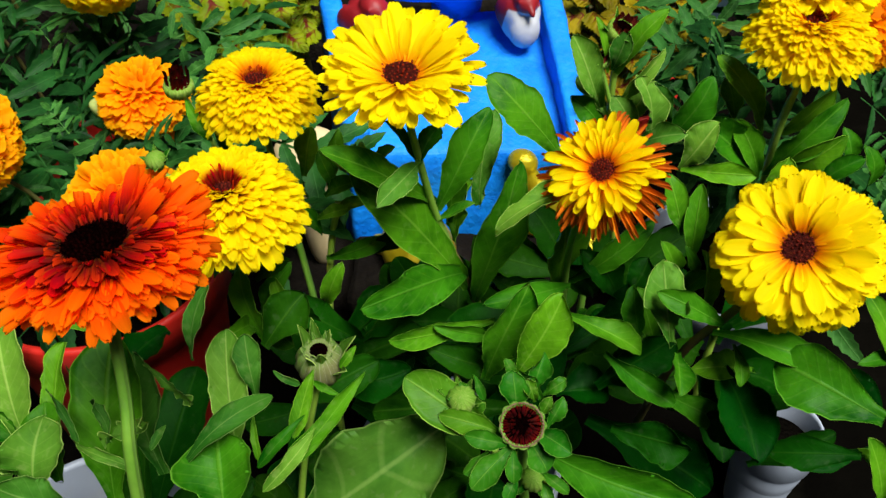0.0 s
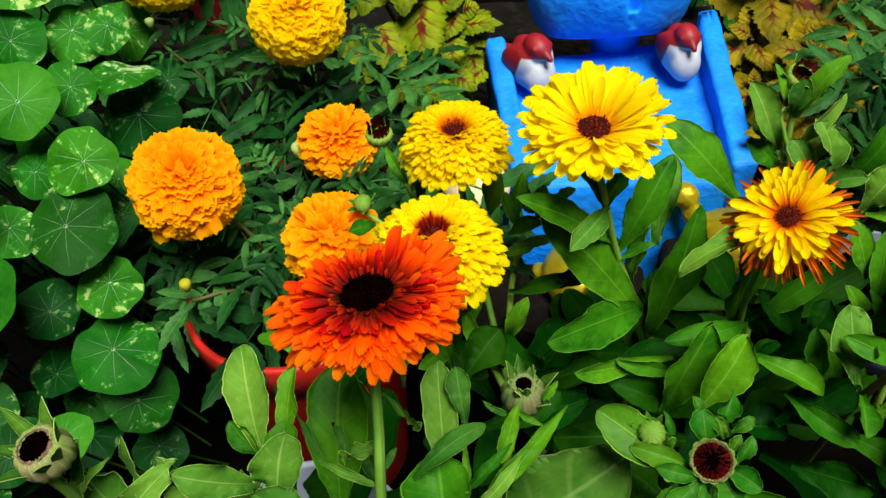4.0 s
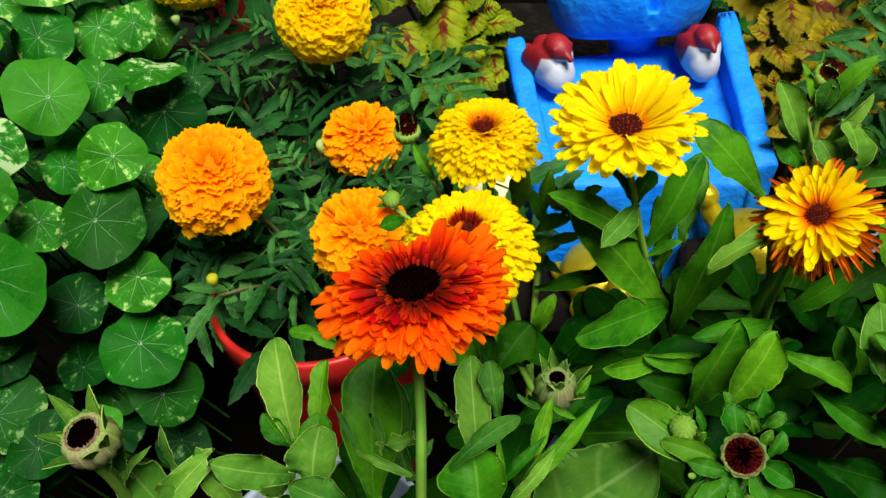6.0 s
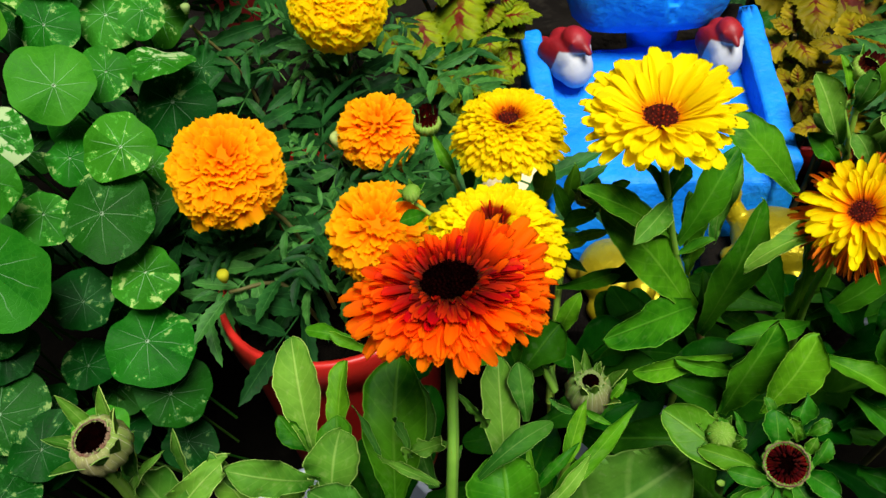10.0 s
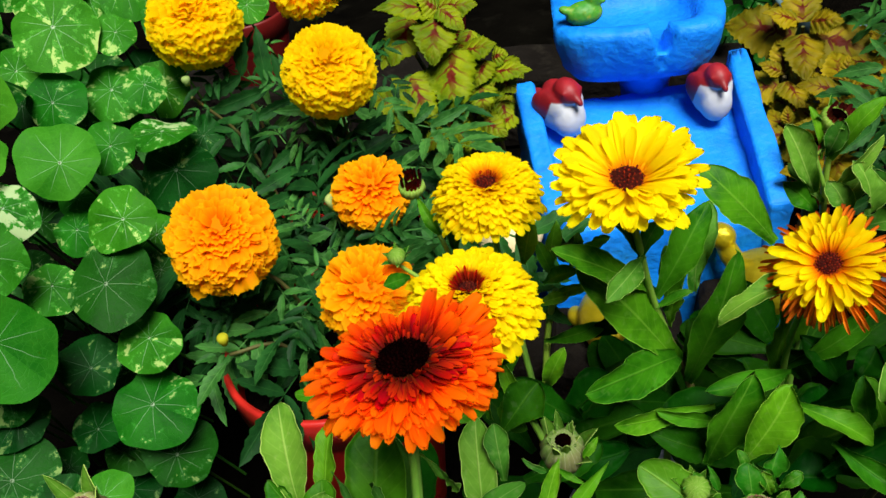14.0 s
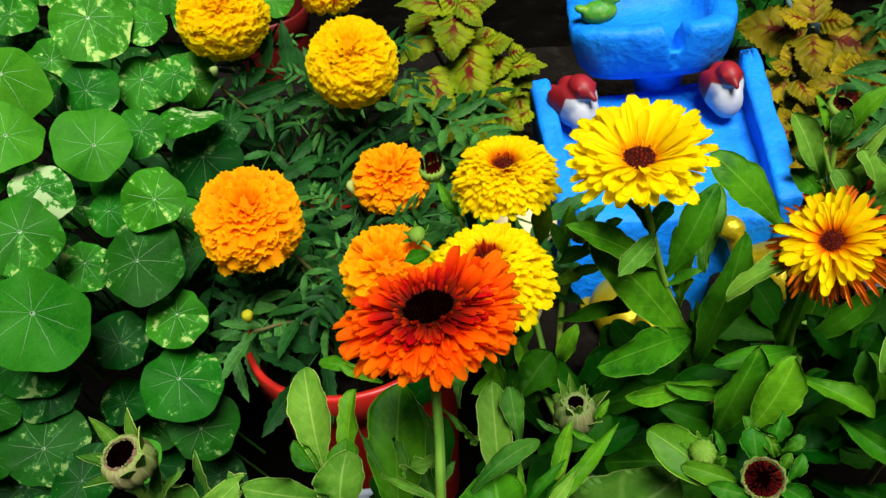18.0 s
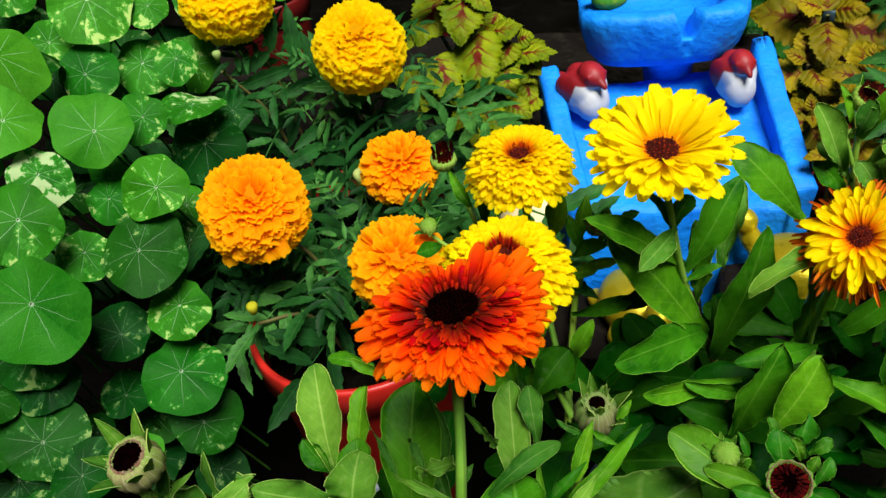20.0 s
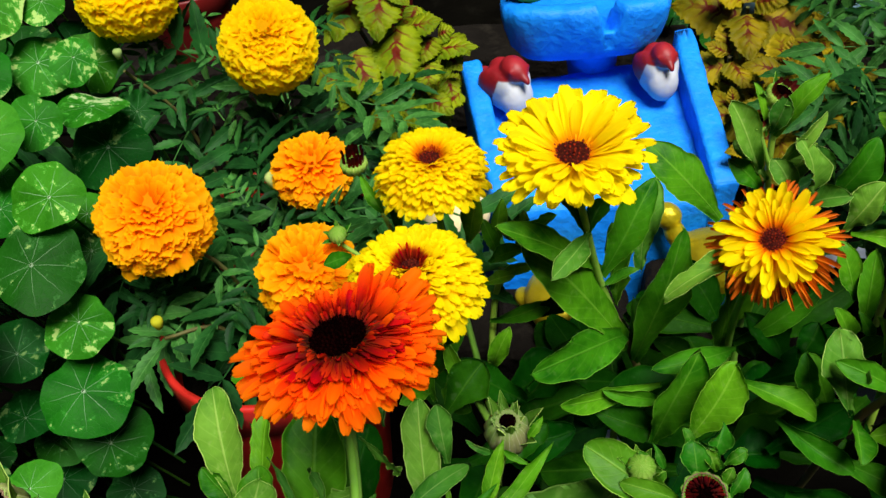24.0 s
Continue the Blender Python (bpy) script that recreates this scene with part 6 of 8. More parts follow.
leaf(bud_rosette, (15, 211, 289), (18, 212, 293), 4, material=m_leaf_young, roll=8, fold=0.24, twist=-0.09, tip=0.02, wave=0.1, kind="lance")
leaf(bud_rosette, (-71, 204, 198), (-2, 229, 253), 48, bend=0.06, material=m_leaf_large, twist=0.2, roll=-8, label="large pale veined leaf", fold=0.37, tip=0.09, wave=0.10)
leaf(bud_rosette, (43, 248, 216), (123, 206, 214), 24, bend=0.1, roll=20, fold=0.37, twist=-0.61, tip=0.01, wave=0.11)
leaf(bud_rosette, (84, 284, 181), (150, 244, 168), 30, bend=0.08, material=m_leaf_shaded, roll=-1, fold=0.33, twist=0.04, tip=0.15, wave=0.10)
leaf(bud_rosette, (60, 269, 223), (88, 271, 225), 23, material=m_leaf_shaded, roll=-25, fold=0.32, twist=-0.09, tip=0.00, wave=0.08)
leaf(bud_rosette, (95, 296, 208), (113, 292, 233), 16, material=m_leaf_shaded, roll=-19, fold=0.40, twist=0.28, tip=0.04, wave=0.10)
leaf(bud_rosette, (-8, 300, 213), (36, 304, 246), 24, material=m_leaf_shaded, roll=-22, fold=0.34, twist=-0.34, tip=0.12, wave=0.05)
leaf(bud_rosette, (23, 242, 194), (-7, 251, 218), 25, material=m_leaf_shaded, roll=26, fold=0.19, twist=0.22, tip=0.04, wave=0.11)
leaf(bud_rosette, (36, 271, 210), (-37, 262, 216), 28, material=m_leaf_shaded, roll=7, fold=0.37, twist=-0.58, tip=0.20, wave=0.08)

# the bud with pointed sepals
sepal_bud = thing("calendula_plant", (-0.060, 0.235, 0.095), "calendula shoot with a half-open bud and pointed sepals", "flowering plant", "calendulas")
bud(sepal_bud, (-50, 215, 318), (0.05, -0.20, 0.98), 19, "half")
stalk(sepal_bud, (-75, 197, 164), (-63, 203, 252), (-54, 209, 297), (-50, 213, 313), r=1.8)
leaf(sepal_bud, (-85, 190, 281), (-90, 228, 322), 17, material=m_leaf_pale, roll=-8, fold=0.14, twist=0.32, tip=0.01, wave=0.06)
leaf(sepal_bud, (-77, 206, 305), (-80, 221, 327), 11, material=m_leaf_pale, roll=10, fold=0.2, twist=-0.1, tip=0.06, wave=0.1)
leaf(sepal_bud, (-95, 166, 315), (-65, 191, 327), 9, material=m_leaf_pale, roll=-7, fold=0.23, twist=0.5, tip=0.04, wave=0.06, bend=0.28)
leaf(sepal_bud, (-79, 154, 299), (-85, 178, 321), 28, roll=3, fold=0.26, twist=-0.29, tip=0.15, wave=0.1)
leaf(sepal_bud, (-65, 174, 298), (-30, 203, 325), 8, roll=-6, fold=0.19, twist=0.6, tip=0.07, wave=0.12, bend=-0.06, kind="lance")
leaf(sepal_bud, (-59, 187, 304), (-51, 206, 323), 7, roll=0, fold=0.19, twist=0.21, tip=0.08, wave=0.1, kind="lance", bend=-0.04)
leaf(sepal_bud, (-71, 175, 301), (-54, 191, 314), 5, roll=-1, fold=0.3, twist=-0.24, tip=0.01, wave=0.12, kind="lance")
leaf(sepal_bud, (-68, 166, 299), (-49, 186, 313), 6, material=m_leaf_pale, roll=7, fold=0.29, twist=-0.33, tip=0.09, wave=0.08, kind="lance")
leaf(sepal_bud, (-73, 181, 297), (-75, 195, 309), 3, roll=-2, fold=0.21, twist=-0.05, tip=0.01, wave=0.11, kind="lance")
leaf(sepal_bud, (-57, 204, 316), (-67, 205, 323), 3, material=m_leaf_pale, roll=-9, fold=0.27, twist=-0.12, tip=0.02, wave=0.12, kind="lance")
leaf(sepal_bud, (-41, 209, 320), (-35, 215, 327), 4, roll=8, fold=0.29, twist=0.09, tip=0.09, wave=0.07, kind="lance")
leaf(sepal_bud, (-52, 205, 317), (-40, 199, 315), 3, roll=3, fold=0.2, twist=-0.31, tip=0.05, wave=0.07, kind="lance")
leaf(sepal_bud, (-82, 246, 290), (-63, 262, 308), 21, material=m_leaf_shaded, roll=0, fold=0.28, twist=0.33, tip=0.05, wave=0.09)

# the full yellow calendula
full_yellow = thing("calendula_plant", (0.180, 0.362, 0.085), "calendula plant with a large full yellow flower on a leaning stem", "flowering plant", "calendulas")
flower(full_yellow, (153, 260, 338), (-0.39, -0.53, 0.75), 73, "full", 0.3)
stalk(full_yellow, (126, 320, 117), (122, 276, 245), (134, 259, 300), (150, 260, 331), r=2.4, material=m_stem_brown)
leaf(full_yellow, (139, 261, 254), (144, 209, 252), 26, material=m_leaf_shaded, roll=8, fold=0.3, twist=-0.21, tip=0.02, wave=0.07, bend=0.1)
leaf(full_yellow, (188, 208, 288), (148, 235, 292), 30, roll=-10, fold=0.1, twist=-0.12, tip=0.11, wave=0.08)
leaf(full_yellow, (187, 207, 260), (150, 215, 252), 15, material=m_leaf_shaded, roll=0, fold=0.24, twist=0.27, tip=0.05, wave=0.09)
leaf(full_yellow, (130, 247, 233), (147, 224, 243), 20, material=m_leaf_shaded, roll=-3, fold=0.22, twist=-0.01, tip=0.08, wave=0.08)
leaf(full_yellow, (131, 258, 292), (98, 258, 312), 12, roll=-3, fold=0.20, twist=-0.32, tip=0.13, wave=0.10)
leaf(full_yellow, (127, 258, 285), (168, 233, 295), 13, bend=0.14, roll=-10, fold=0.34, twist=0.28, tip=0.18, wave=0.09)
leaf(full_yellow, (114, 258, 270), (110, 235, 268), 11, bend=0.06, roll=0, fold=0.41, twist=-0.51, tip=0.03, wave=0.07)
leaf(full_yellow, (139, 258, 277), (139, 238, 271), 7, roll=-9, fold=0.19, twist=0.30, tip=0.05, wave=0.09)
leaf(full_yellow, (108, 264, 233), (150, 238, 235), 14, bend=0.1, roll=3, fold=0.25, twist=-0.32, tip=0.14, wave=0.06)
leaf(full_yellow, (121, 335, 323), (154, 321, 330), 11, bend=0.06, roll=7, fold=0.20, twist=0.49, tip=0.05, wave=0.09)
leaf(full_yellow, (124, 301, 287), (127, 314, 330), 11, roll=-16, fold=0.19, twist=-0.50, tip=0.01, wave=0.08)
leaf(full_yellow, (112, 279, 248), (99, 289, 282), 11, roll=-12, fold=0.22, twist=0.37, tip=0.11, wave=0.11)
leaf(full_yellow, (118, 296, 281), (108, 298, 306), 9, roll=9, fold=0.37, twist=-0.03, tip=0.03, wave=0.11)
leaf(full_yellow, (130, 296, 281), (121, 300, 301), 6, roll=-15, fold=0.29, twist=0.32, tip=0.12, wave=0.08)
leaf(full_yellow, (130, 284, 269), (129, 291, 305), 14, roll=23, fold=0.30, twist=0.67, tip=0.18, wave=0.09)
leaf(full_yellow, (122, 292, 277), (131, 292, 292), 10, roll=-18, fold=0.20, twist=0.05, tip=0.10, wave=0.09)
leaf(full_yellow, (140, 307, 278), (163, 315, 302), 12, roll=-11, fold=0.36, twist=0.36, tip=0.01, wave=0.10)
leaf(full_yellow, (157, 264, 248), (125, 260, 258), 14, roll=19, fold=0.35, twist=-0.41, tip=0.14, wave=0.08)
leaf(full_yellow, (200, 319, 189), (244, 273, 198), 28, material=m_leaf_shaded, roll=-8, fold=0.20, twist=0.22, tip=0.02, wave=0.08)
leaf(full_yellow, (118, 319, 189), (73, 289, 201), 25, material=m_leaf_shaded, roll=23, fold=0.30, twist=0.67, tip=0.18, wave=0.09)
leaf(full_yellow, (156, 305, 174), (192, 289, 186), 23, material=m_leaf_shaded, roll=26, fold=0.33, twist=0.64, tip=0.05, wave=0.05)
leaf(full_yellow, (248, 271, 166), (192, 265, 175), 16, material=m_leaf_shaded, roll=-22, fold=0.20, twist=-0.63, tip=0.13, wave=0.07)
leaf(full_yellow, (191, 288, 127), (238, 289, 157), 18, material=m_leaf_shaded, roll=7, fold=0.27, twist=-0.36, tip=0.08, wave=0.06)
leaf(full_yellow, (104, 324, 224), (134, 328, 257), 22, material=m_leaf_shaded, roll=-8, fold=0.34, twist=-0.56, tip=0.18, wave=0.09)
leaf(full_yellow, (89, 340, 226), (69, 337, 253), 19, material=m_leaf_shaded, roll=3, fold=0.41, twist=-0.45, tip=0.05, wave=0.06)
leaf(full_yellow, (211, 305, 174), (169, 304, 202), 20, material=m_leaf_shaded, roll=20, fold=0.39, twist=0.05, tip=0.09, wave=0.09)
leaf(full_yellow, (212, 207, 215), (191, 212, 265), 13, roll=-8, fold=0.25, twist=0.53, tip=0.05, wave=0.08)
leaf(full_yellow, (218, 244, 255), (196, 264, 306), 13, roll=7, fold=0.27, twist=-0.36, tip=0.08, wave=0.06)
leaf(full_yellow, (223, 255, 267), (194, 243, 283), 8, roll=21, fold=0.24, twist=0.05, tip=0.13, wave=0.06)
leaf(full_yellow, (218, 222, 231), (193, 214, 253), 9, roll=-24, fold=0.33, twist=0.32, tip=0.09, wave=0.05)

# the calendulas behind
back_pair = thing("calendula_plant", (0.235, 0.500, 0.12), "calendula plant with two golden yellow flowers", "flowering plant", "calendulas")
flower(back_pair, (208, 424, 358), (-0.07, -0.13, 0.99), 71, "dense", 0.3)
flower(back_pair, (216, 458, 375), (-0.04, -0.09, 1.00), 75, "full", 0.3)
stalk(back_pair, (217, 435, 196), (204, 416, 278), (207, 416, 330), r=2.3)
stalk(back_pair, (219, 435, 196), (220, 451, 271), (239, 464, 329), r=2.3)
leaf(back_pair, (200, 418, 251), (147, 407, 305), 22, roll=5, fold=0.41, twist=-0.53, tip=0.08, wave=0.11)
leaf(back_pair, (198, 411, 258), (174, 411, 302), 16, roll=-16, fold=0.20, twist=-0.12, tip=0.02, wave=0.08)
leaf(back_pair, (200, 429, 278), (168, 437, 330), 16, roll=3, fold=0.20, twist=0.17, tip=0.15, wave=0.10)
leaf(back_pair, (203, 412, 259), (228, 399, 319), 19, roll=-3, fold=0.33, twist=0.67, tip=0.20, wave=0.08)
leaf(back_pair, (205, 411, 258), (228, 387, 306), 16, roll=26, fold=0.20, twist=-0.25, tip=0.08, wave=0.08)
leaf(back_pair, (208, 429, 278), (228, 414, 320), 14, roll=23, fold=0.19, twist=0.64, tip=0.11, wave=0.07)
leaf(back_pair, (195, 389, 264), (202, 387, 291), 14, roll=-6, fold=0.27, twist=0.69, tip=0.10, wave=0.09)
leaf(back_pair, (191, 453, 274), (183, 462, 298), 14, roll=-1, fold=0.18, twist=-0.36, tip=0.16, wave=0.10)
leaf(back_pair, (245, 374, 277), (239, 374, 307), 11, roll=18, fold=0.22, twist=-0.34, tip=0.20, wave=0.09)
leaf(back_pair, (245, 399, 274), (240, 407, 298), 11, roll=2, fold=0.33, twist=-0.10, tip=0.17, wave=0.08)
leaf(back_pair, (215, 376, 279), (235, 371, 303), 12, roll=-12, fold=0.42, twist=0.15, tip=0.09, wave=0.05)
tall_bud = thing("calendula_plant", (0.105, 0.430, 0.10), "calendula shoot with two reddish closed buds", "flowering plant", "calendulas")
bud(tall_bud, (100, 418, 357), (0.30, -0.30, 0.90), 17, "tipped")
bud(tall_bud, (89, 413, 341), (-0.30, -0.30, 0.90), 10, "tipped")
stalk(tall_bud, (119, 430, 191), (101, 415, 292), (98, 414, 335), (100, 415, 350), r=2.2)
stalk(tall_bud, (97, 409, 315), (90, 413, 336), r=1.5)
leaf(tall_bud, (92, 407, 313), (71, 413, 356), 16, roll=-7, fold=0.39, twist=0.20, tip=0.04, wave=0.11, material=m_leaf_pale)
leaf(tall_bud, (96, 411, 335), (101, 410, 360), 12, roll=-7, fold=0.19, twist=-0.20, tip=0.03, wave=0.07, material=m_leaf_pale)
leaf(tall_bud, (98, 412, 333), (119, 408, 373), 12, roll=-15, fold=0.20, twist=-0.29, tip=0.16, wave=0.09)
leaf(tall_bud, (100, 407, 313), (121, 402, 352), 9, roll=20, fold=0.32, twist=0.51, tip=0.08, wave=0.07, material=m_leaf_pale)
leaf(tall_bud, (98, 411, 302), (78, 414, 328), 12, roll=5, fold=0.29, twist=-0.56, tip=0.14, wave=0.07, material=m_leaf_pale)
leaf(tall_bud, (94, 407, 298), (75, 407, 320), 14, roll=-8, fold=0.21, twist=-0.14, tip=0.17, wave=0.11)
leaf(tall_bud, (106, 407, 298), (121, 408, 328), 14, roll=-13, fold=0.19, twist=-0.39, tip=0.20, wave=0.08, material=m_leaf_pale)
leaf(tall_bud, (120, 395, 300), (111, 397, 339), 17, roll=25, fold=0.31, twist=0.06, tip=0.18, wave=0.11, material=m_leaf_pale)
leaf(tall_bud, (130, 394, 298), (147, 392, 341), 18, roll=19, fold=0.24, twist=-0.18, tip=0.09, wave=0.06)
leaf(tall_bud, (111, 385, 303), (130, 368, 322), 14, roll=-3, fold=0.37, twist=0.07, tip=0.09, wave=0.08, material=m_leaf_pale)
leaf(tall_bud, (130, 401, 306), (120, 399, 333), 13, roll=-10, fold=0.20, twist=-0.19, tip=0.15, wave=0.09, material=m_leaf_pale)
leaf(tall_bud, (94, 412, 333), (85, 420, 363), 5, roll=9, fold=0.24, twist=0.30, tip=0.09, wave=0.09)
leaf(tall_bud, (110, 396, 301), (98, 403, 323), 14, roll=-1, fold=0.20, twist=-0.26, tip=0.14, wave=0.08, material=m_leaf_pale)
leaf(tall_bud, (134, 375, 293), (150, 375, 323), 17, roll=-1, fold=0.38, twist=-0.59, tip=0.09, wave=0.10, material=m_leaf_pale)

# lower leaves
leaf(orange, (-174, 217, 160), (-220, 172, 206), 28, bend=0.19, material=m_leaf_shaded)
leaf(orange, (-153, 227, 167), (-100, 237, 194), 30, bend=0.09, material=m_leaf_shaded)
leaf(orange, (-177, 227, 147), (-223, 236, 169), 20, bend=0.11, material=m_leaf_shaded)
leaf(orange, (-167, 237, 158), (-180, 306, 154), 29, bend=0.10, material=m_leaf_shaded)
leaf(orange, (-174, 217, 120), (-205, 188, 162), 22, bend=0.11, material=m_leaf_shaded)
leaf(orange, (-153, 224, 134), (-85, 216, 182), 26, bend=0.16, material=m_leaf_shaded)
leaf(orange, (-162, 237, 155), (-142, 305, 202), 30, bend=0.12, material=m_leaf_shaded)
leaf(orange, (-173, 234, 127), (-201, 268, 117), 23, bend=0.15, material=m_leaf_shaded)
leaf(orange, (-153, 225, 137), (-91, 227, 142), 29, bend=0.14, material=m_leaf_shaded)
leaf(orange, (-170, 236, 155), (-192, 286, 144), 31, bend=0.08, material=m_leaf_shaded)
leaf(lemon, (-70, 318, 121), (-70, 250, 157), 24, bend=0.15, material=m_leaf_shaded)
leaf(lemon, (-58, 331, 129), (-18, 333, 176), 22, bend=0.17, material=m_leaf_shaded)
leaf(lemon, (-59, 325, 137), (5, 294, 145), 26, bend=0.17, material=m_leaf_shaded)
leaf(lemon, (-61, 338, 160), (-11, 378, 201), 20, bend=0.19, material=m_leaf_shaded)
leaf(lemon, (-60, 337, 151), (-18, 364, 195), 24, bend=0.19, material=m_leaf_shaded)
leaf(lemon, (-82, 327, 136), (-129, 313, 132), 20, bend=0.10, material=m_leaf_shaded)
leaf(lemon, (-74, 319, 128), (-102, 251, 116), 31, bend=0.14, material=m_leaf_shaded)
leaf(lemon, (-80, 337, 150), (-118, 363, 188), 25, bend=0.13, material=m_leaf_shaded)
leaf(lemon, (-59, 334, 122), (7, 358, 139), 30, bend=0.10, material=m_leaf_shaded)
leaf(lemon, (-71, 318, 152), (-80, 247, 188), 21, bend=0.13, material=m_leaf_shaded)
leaf(open_yellow, (17, 355, 135), (57, 409, 149), 31, bend=0.18, material=m_leaf_shaded)
leaf(open_yellow, (22, 343, 144), (75, 335, 177), 25, bend=0.11, material=m_leaf_shaded)
leaf(open_yellow, (0, 352, 139), (-35, 376, 188), 31, bend=0.16, material=m_leaf_shaded)
leaf(open_yellow, (-2, 345, 124), (-52, 345, 127), 29, bend=0.18, material=m_leaf_shaded)
leaf(open_yellow, (2, 354, 159), (-40, 404, 189), 27, bend=0.17, material=m_leaf_shaded)
leaf(open_yellow, (2, 354, 134), (-39, 402, 151), 29, bend=0.16, material=m_leaf_shaded)
leaf(open_yellow, (7, 357, 152), (-13, 425, 175), 20, bend=0.15, material=m_leaf_shaded)
leaf(open_yellow, (10, 357, 143), (10, 419, 181), 27, bend=0.18, material=m_leaf_shaded)
leaf(open_yellow, (3, 355, 157), (-32, 404, 196), 24, bend=0.18, material=m_leaf_shaded)
leaf(open_yellow, (18, 336, 169), (61, 291, 216), 26, bend=0.14, material=m_leaf_shaded)
leaf(bud_rosette, (36, 280, 167), (70, 339, 183), 28, bend=0.17, material=m_leaf_shaded)
leaf(bud_rosette, (28, 258, 159), (23, 214, 182), 27, bend=0.13, material=m_leaf_shaded)
leaf(bud_rosette, (21, 262, 152), (-25, 216, 184), 20, bend=0.10, material=m_leaf_shaded)
leaf(bud_rosette, (19, 274, 131), (-38, 296, 161), 27, bend=0.09, material=m_leaf_shaded)
leaf(bud_rosette, (18, 272, 123), (-27, 280, 116), 23, bend=0.10, material=m_leaf_shaded)
leaf(bud_rosette, (34, 281, 143), (48, 318, 153), 27, bend=0.15, material=m_leaf_shaded)
leaf(bud_rosette, (31, 282, 120), (36, 351, 131), 23, bend=0.13, material=m_leaf_shaded)
leaf(bud_rosette, (39, 278, 139), (89, 322, 126), 27, bend=0.09, material=m_leaf_shaded)
leaf(bud_rosette, (18, 267, 149), (-29, 253, 196), 29, bend=0.13, material=m_leaf_shaded)
leaf(bud_rosette, (35, 259, 138), (58, 203, 133), 27, bend=0.15, material=m_leaf_shaded)
leaf(withering, (82, 347, 150), (151, 327, 158), 30, bend=0.08, material=m_leaf_shaded)
leaf(withering, (79, 358, 151), (124, 394, 145), 27, bend=0.19, material=m_leaf_shaded)
leaf(withering, (61, 358, 131), (24, 396, 135), 31, bend=0.13, material=m_leaf_shaded)
leaf(withering, (82, 347, 150), (149, 330, 152), 31, bend=0.14, material=m_leaf_shaded)
leaf(withering, (60, 356, 169), (17, 381, 186), 23, bend=0.14, material=m_leaf_shaded)
leaf(withering, (79, 358, 142), (122, 400, 146), 29, bend=0.18, material=m_leaf_shaded)
leaf(withering, (82, 351, 134), (138, 356, 179), 29, bend=0.11, material=m_leaf_shaded)
leaf(withering, (69, 362, 169), (64, 405, 173), 27, bend=0.14, material=m_leaf_shaded)
leaf(withering, (63, 341, 157), (26, 294, 150), 29, bend=0.12, material=m_leaf_shaded)
leaf(withering, (58, 348, 135), (10, 337, 154), 25, bend=0.12, material=m_leaf_shaded)
leaf(full_yellow, (180, 350, 122), (178, 291, 123), 25, bend=0.19, material=m_leaf_shaded)
leaf(full_yellow, (189, 354, 121), (233, 317, 156), 25, bend=0.15, material=m_leaf_shaded)
leaf(full_yellow, (177, 350, 144), (161, 292, 188), 24, bend=0.13, material=m_leaf_shaded)
leaf(full_yellow, (187, 352, 135), (214, 316, 174), 20, bend=0.18, material=m_leaf_shaded)
leaf(full_yellow, (176, 351, 134), (158, 301, 170), 30, bend=0.10, material=m_leaf_shaded)
leaf(full_yellow, (168, 364, 145), (111, 371, 151), 21, bend=0.15, material=m_leaf_shaded)
leaf(full_yellow, (185, 351, 132), (200, 313, 170), 29, bend=0.16, material=m_leaf_shaded)
leaf(full_yellow, (192, 364, 169), (254, 374, 219), 28, bend=0.09, material=m_leaf_shaded)
leaf(full_yellow, (187, 352, 152), (211, 314, 199), 28, bend=0.10, material=m_leaf_shaded)
leaf(full_yellow, (177, 374, 127), (158, 441, 152), 24, bend=0.10, material=m_leaf_shaded)
leaf(full_yellow, (171, 354, 125), (143, 326, 135), 20, bend=0.09, material=m_leaf_shaded)
leaf(full_yellow, (169, 357, 164), (112, 328, 158), 25, bend=0.12, material=m_leaf_shaded)
leaf(full_yellow, (170, 355, 167), (126, 323, 176), 20, bend=0.16, material=m_leaf_shaded)
leaf(full_yellow, (187, 372, 145), (222, 421, 189), 26, bend=0.15, material=m_leaf_shaded)
leaf(back_pair, (234, 512, 133), (229, 569, 166), 26, bend=0.10, material=m_leaf_shaded)
leaf(back_pair, (236, 512, 157), (241, 563, 153), 28, bend=0.16, material=m_leaf_shaded)
leaf(back_pair, (245, 506, 125), (298, 537, 118), 27, bend=0.11, material=m_leaf_shaded)
leaf(back_pair, (244, 492, 136), (283, 453, 173), 20, bend=0.17, material=m_leaf_shaded)
leaf(back_pair, (246, 504, 168), (287, 518, 197), 22, bend=0.09, material=m_leaf_shaded)
leaf(back_pair, (247, 498, 161), (307, 487, 155), 27, bend=0.12, material=m_leaf_shaded)
leaf(back_pair, (236, 512, 151), (241, 561, 158), 24, bend=0.10, material=m_leaf_shaded)
leaf(back_pair, (241, 490, 160), (270, 436, 173), 30, bend=0.14, material=m_leaf_shaded)
leaf(back_pair, (225, 493, 157), (176, 462, 168), 21, bend=0.08, material=m_leaf_shaded)
leaf(back_pair, (239, 511, 164), (250, 549, 181), 29, bend=0.08, material=m_leaf_shaded)
leaf(tall_bud, (93, 432, 151), (25, 445, 164), 25, bend=0.09, material=m_leaf_shaded)
leaf(tall_bud, (112, 440, 139), (136, 476, 149), 30, bend=0.10, material=m_leaf_shaded)
leaf(tall_bud, (105, 442, 128), (104, 490, 132), 22, bend=0.14, material=m_leaf_shaded)
leaf(tall_bud, (117, 432, 138), (186, 446, 184), 28, bend=0.16, material=m_leaf_shaded)
leaf(tall_bud, (93, 432, 126), (23, 445, 154), 23, bend=0.16, material=m_leaf_shaded)
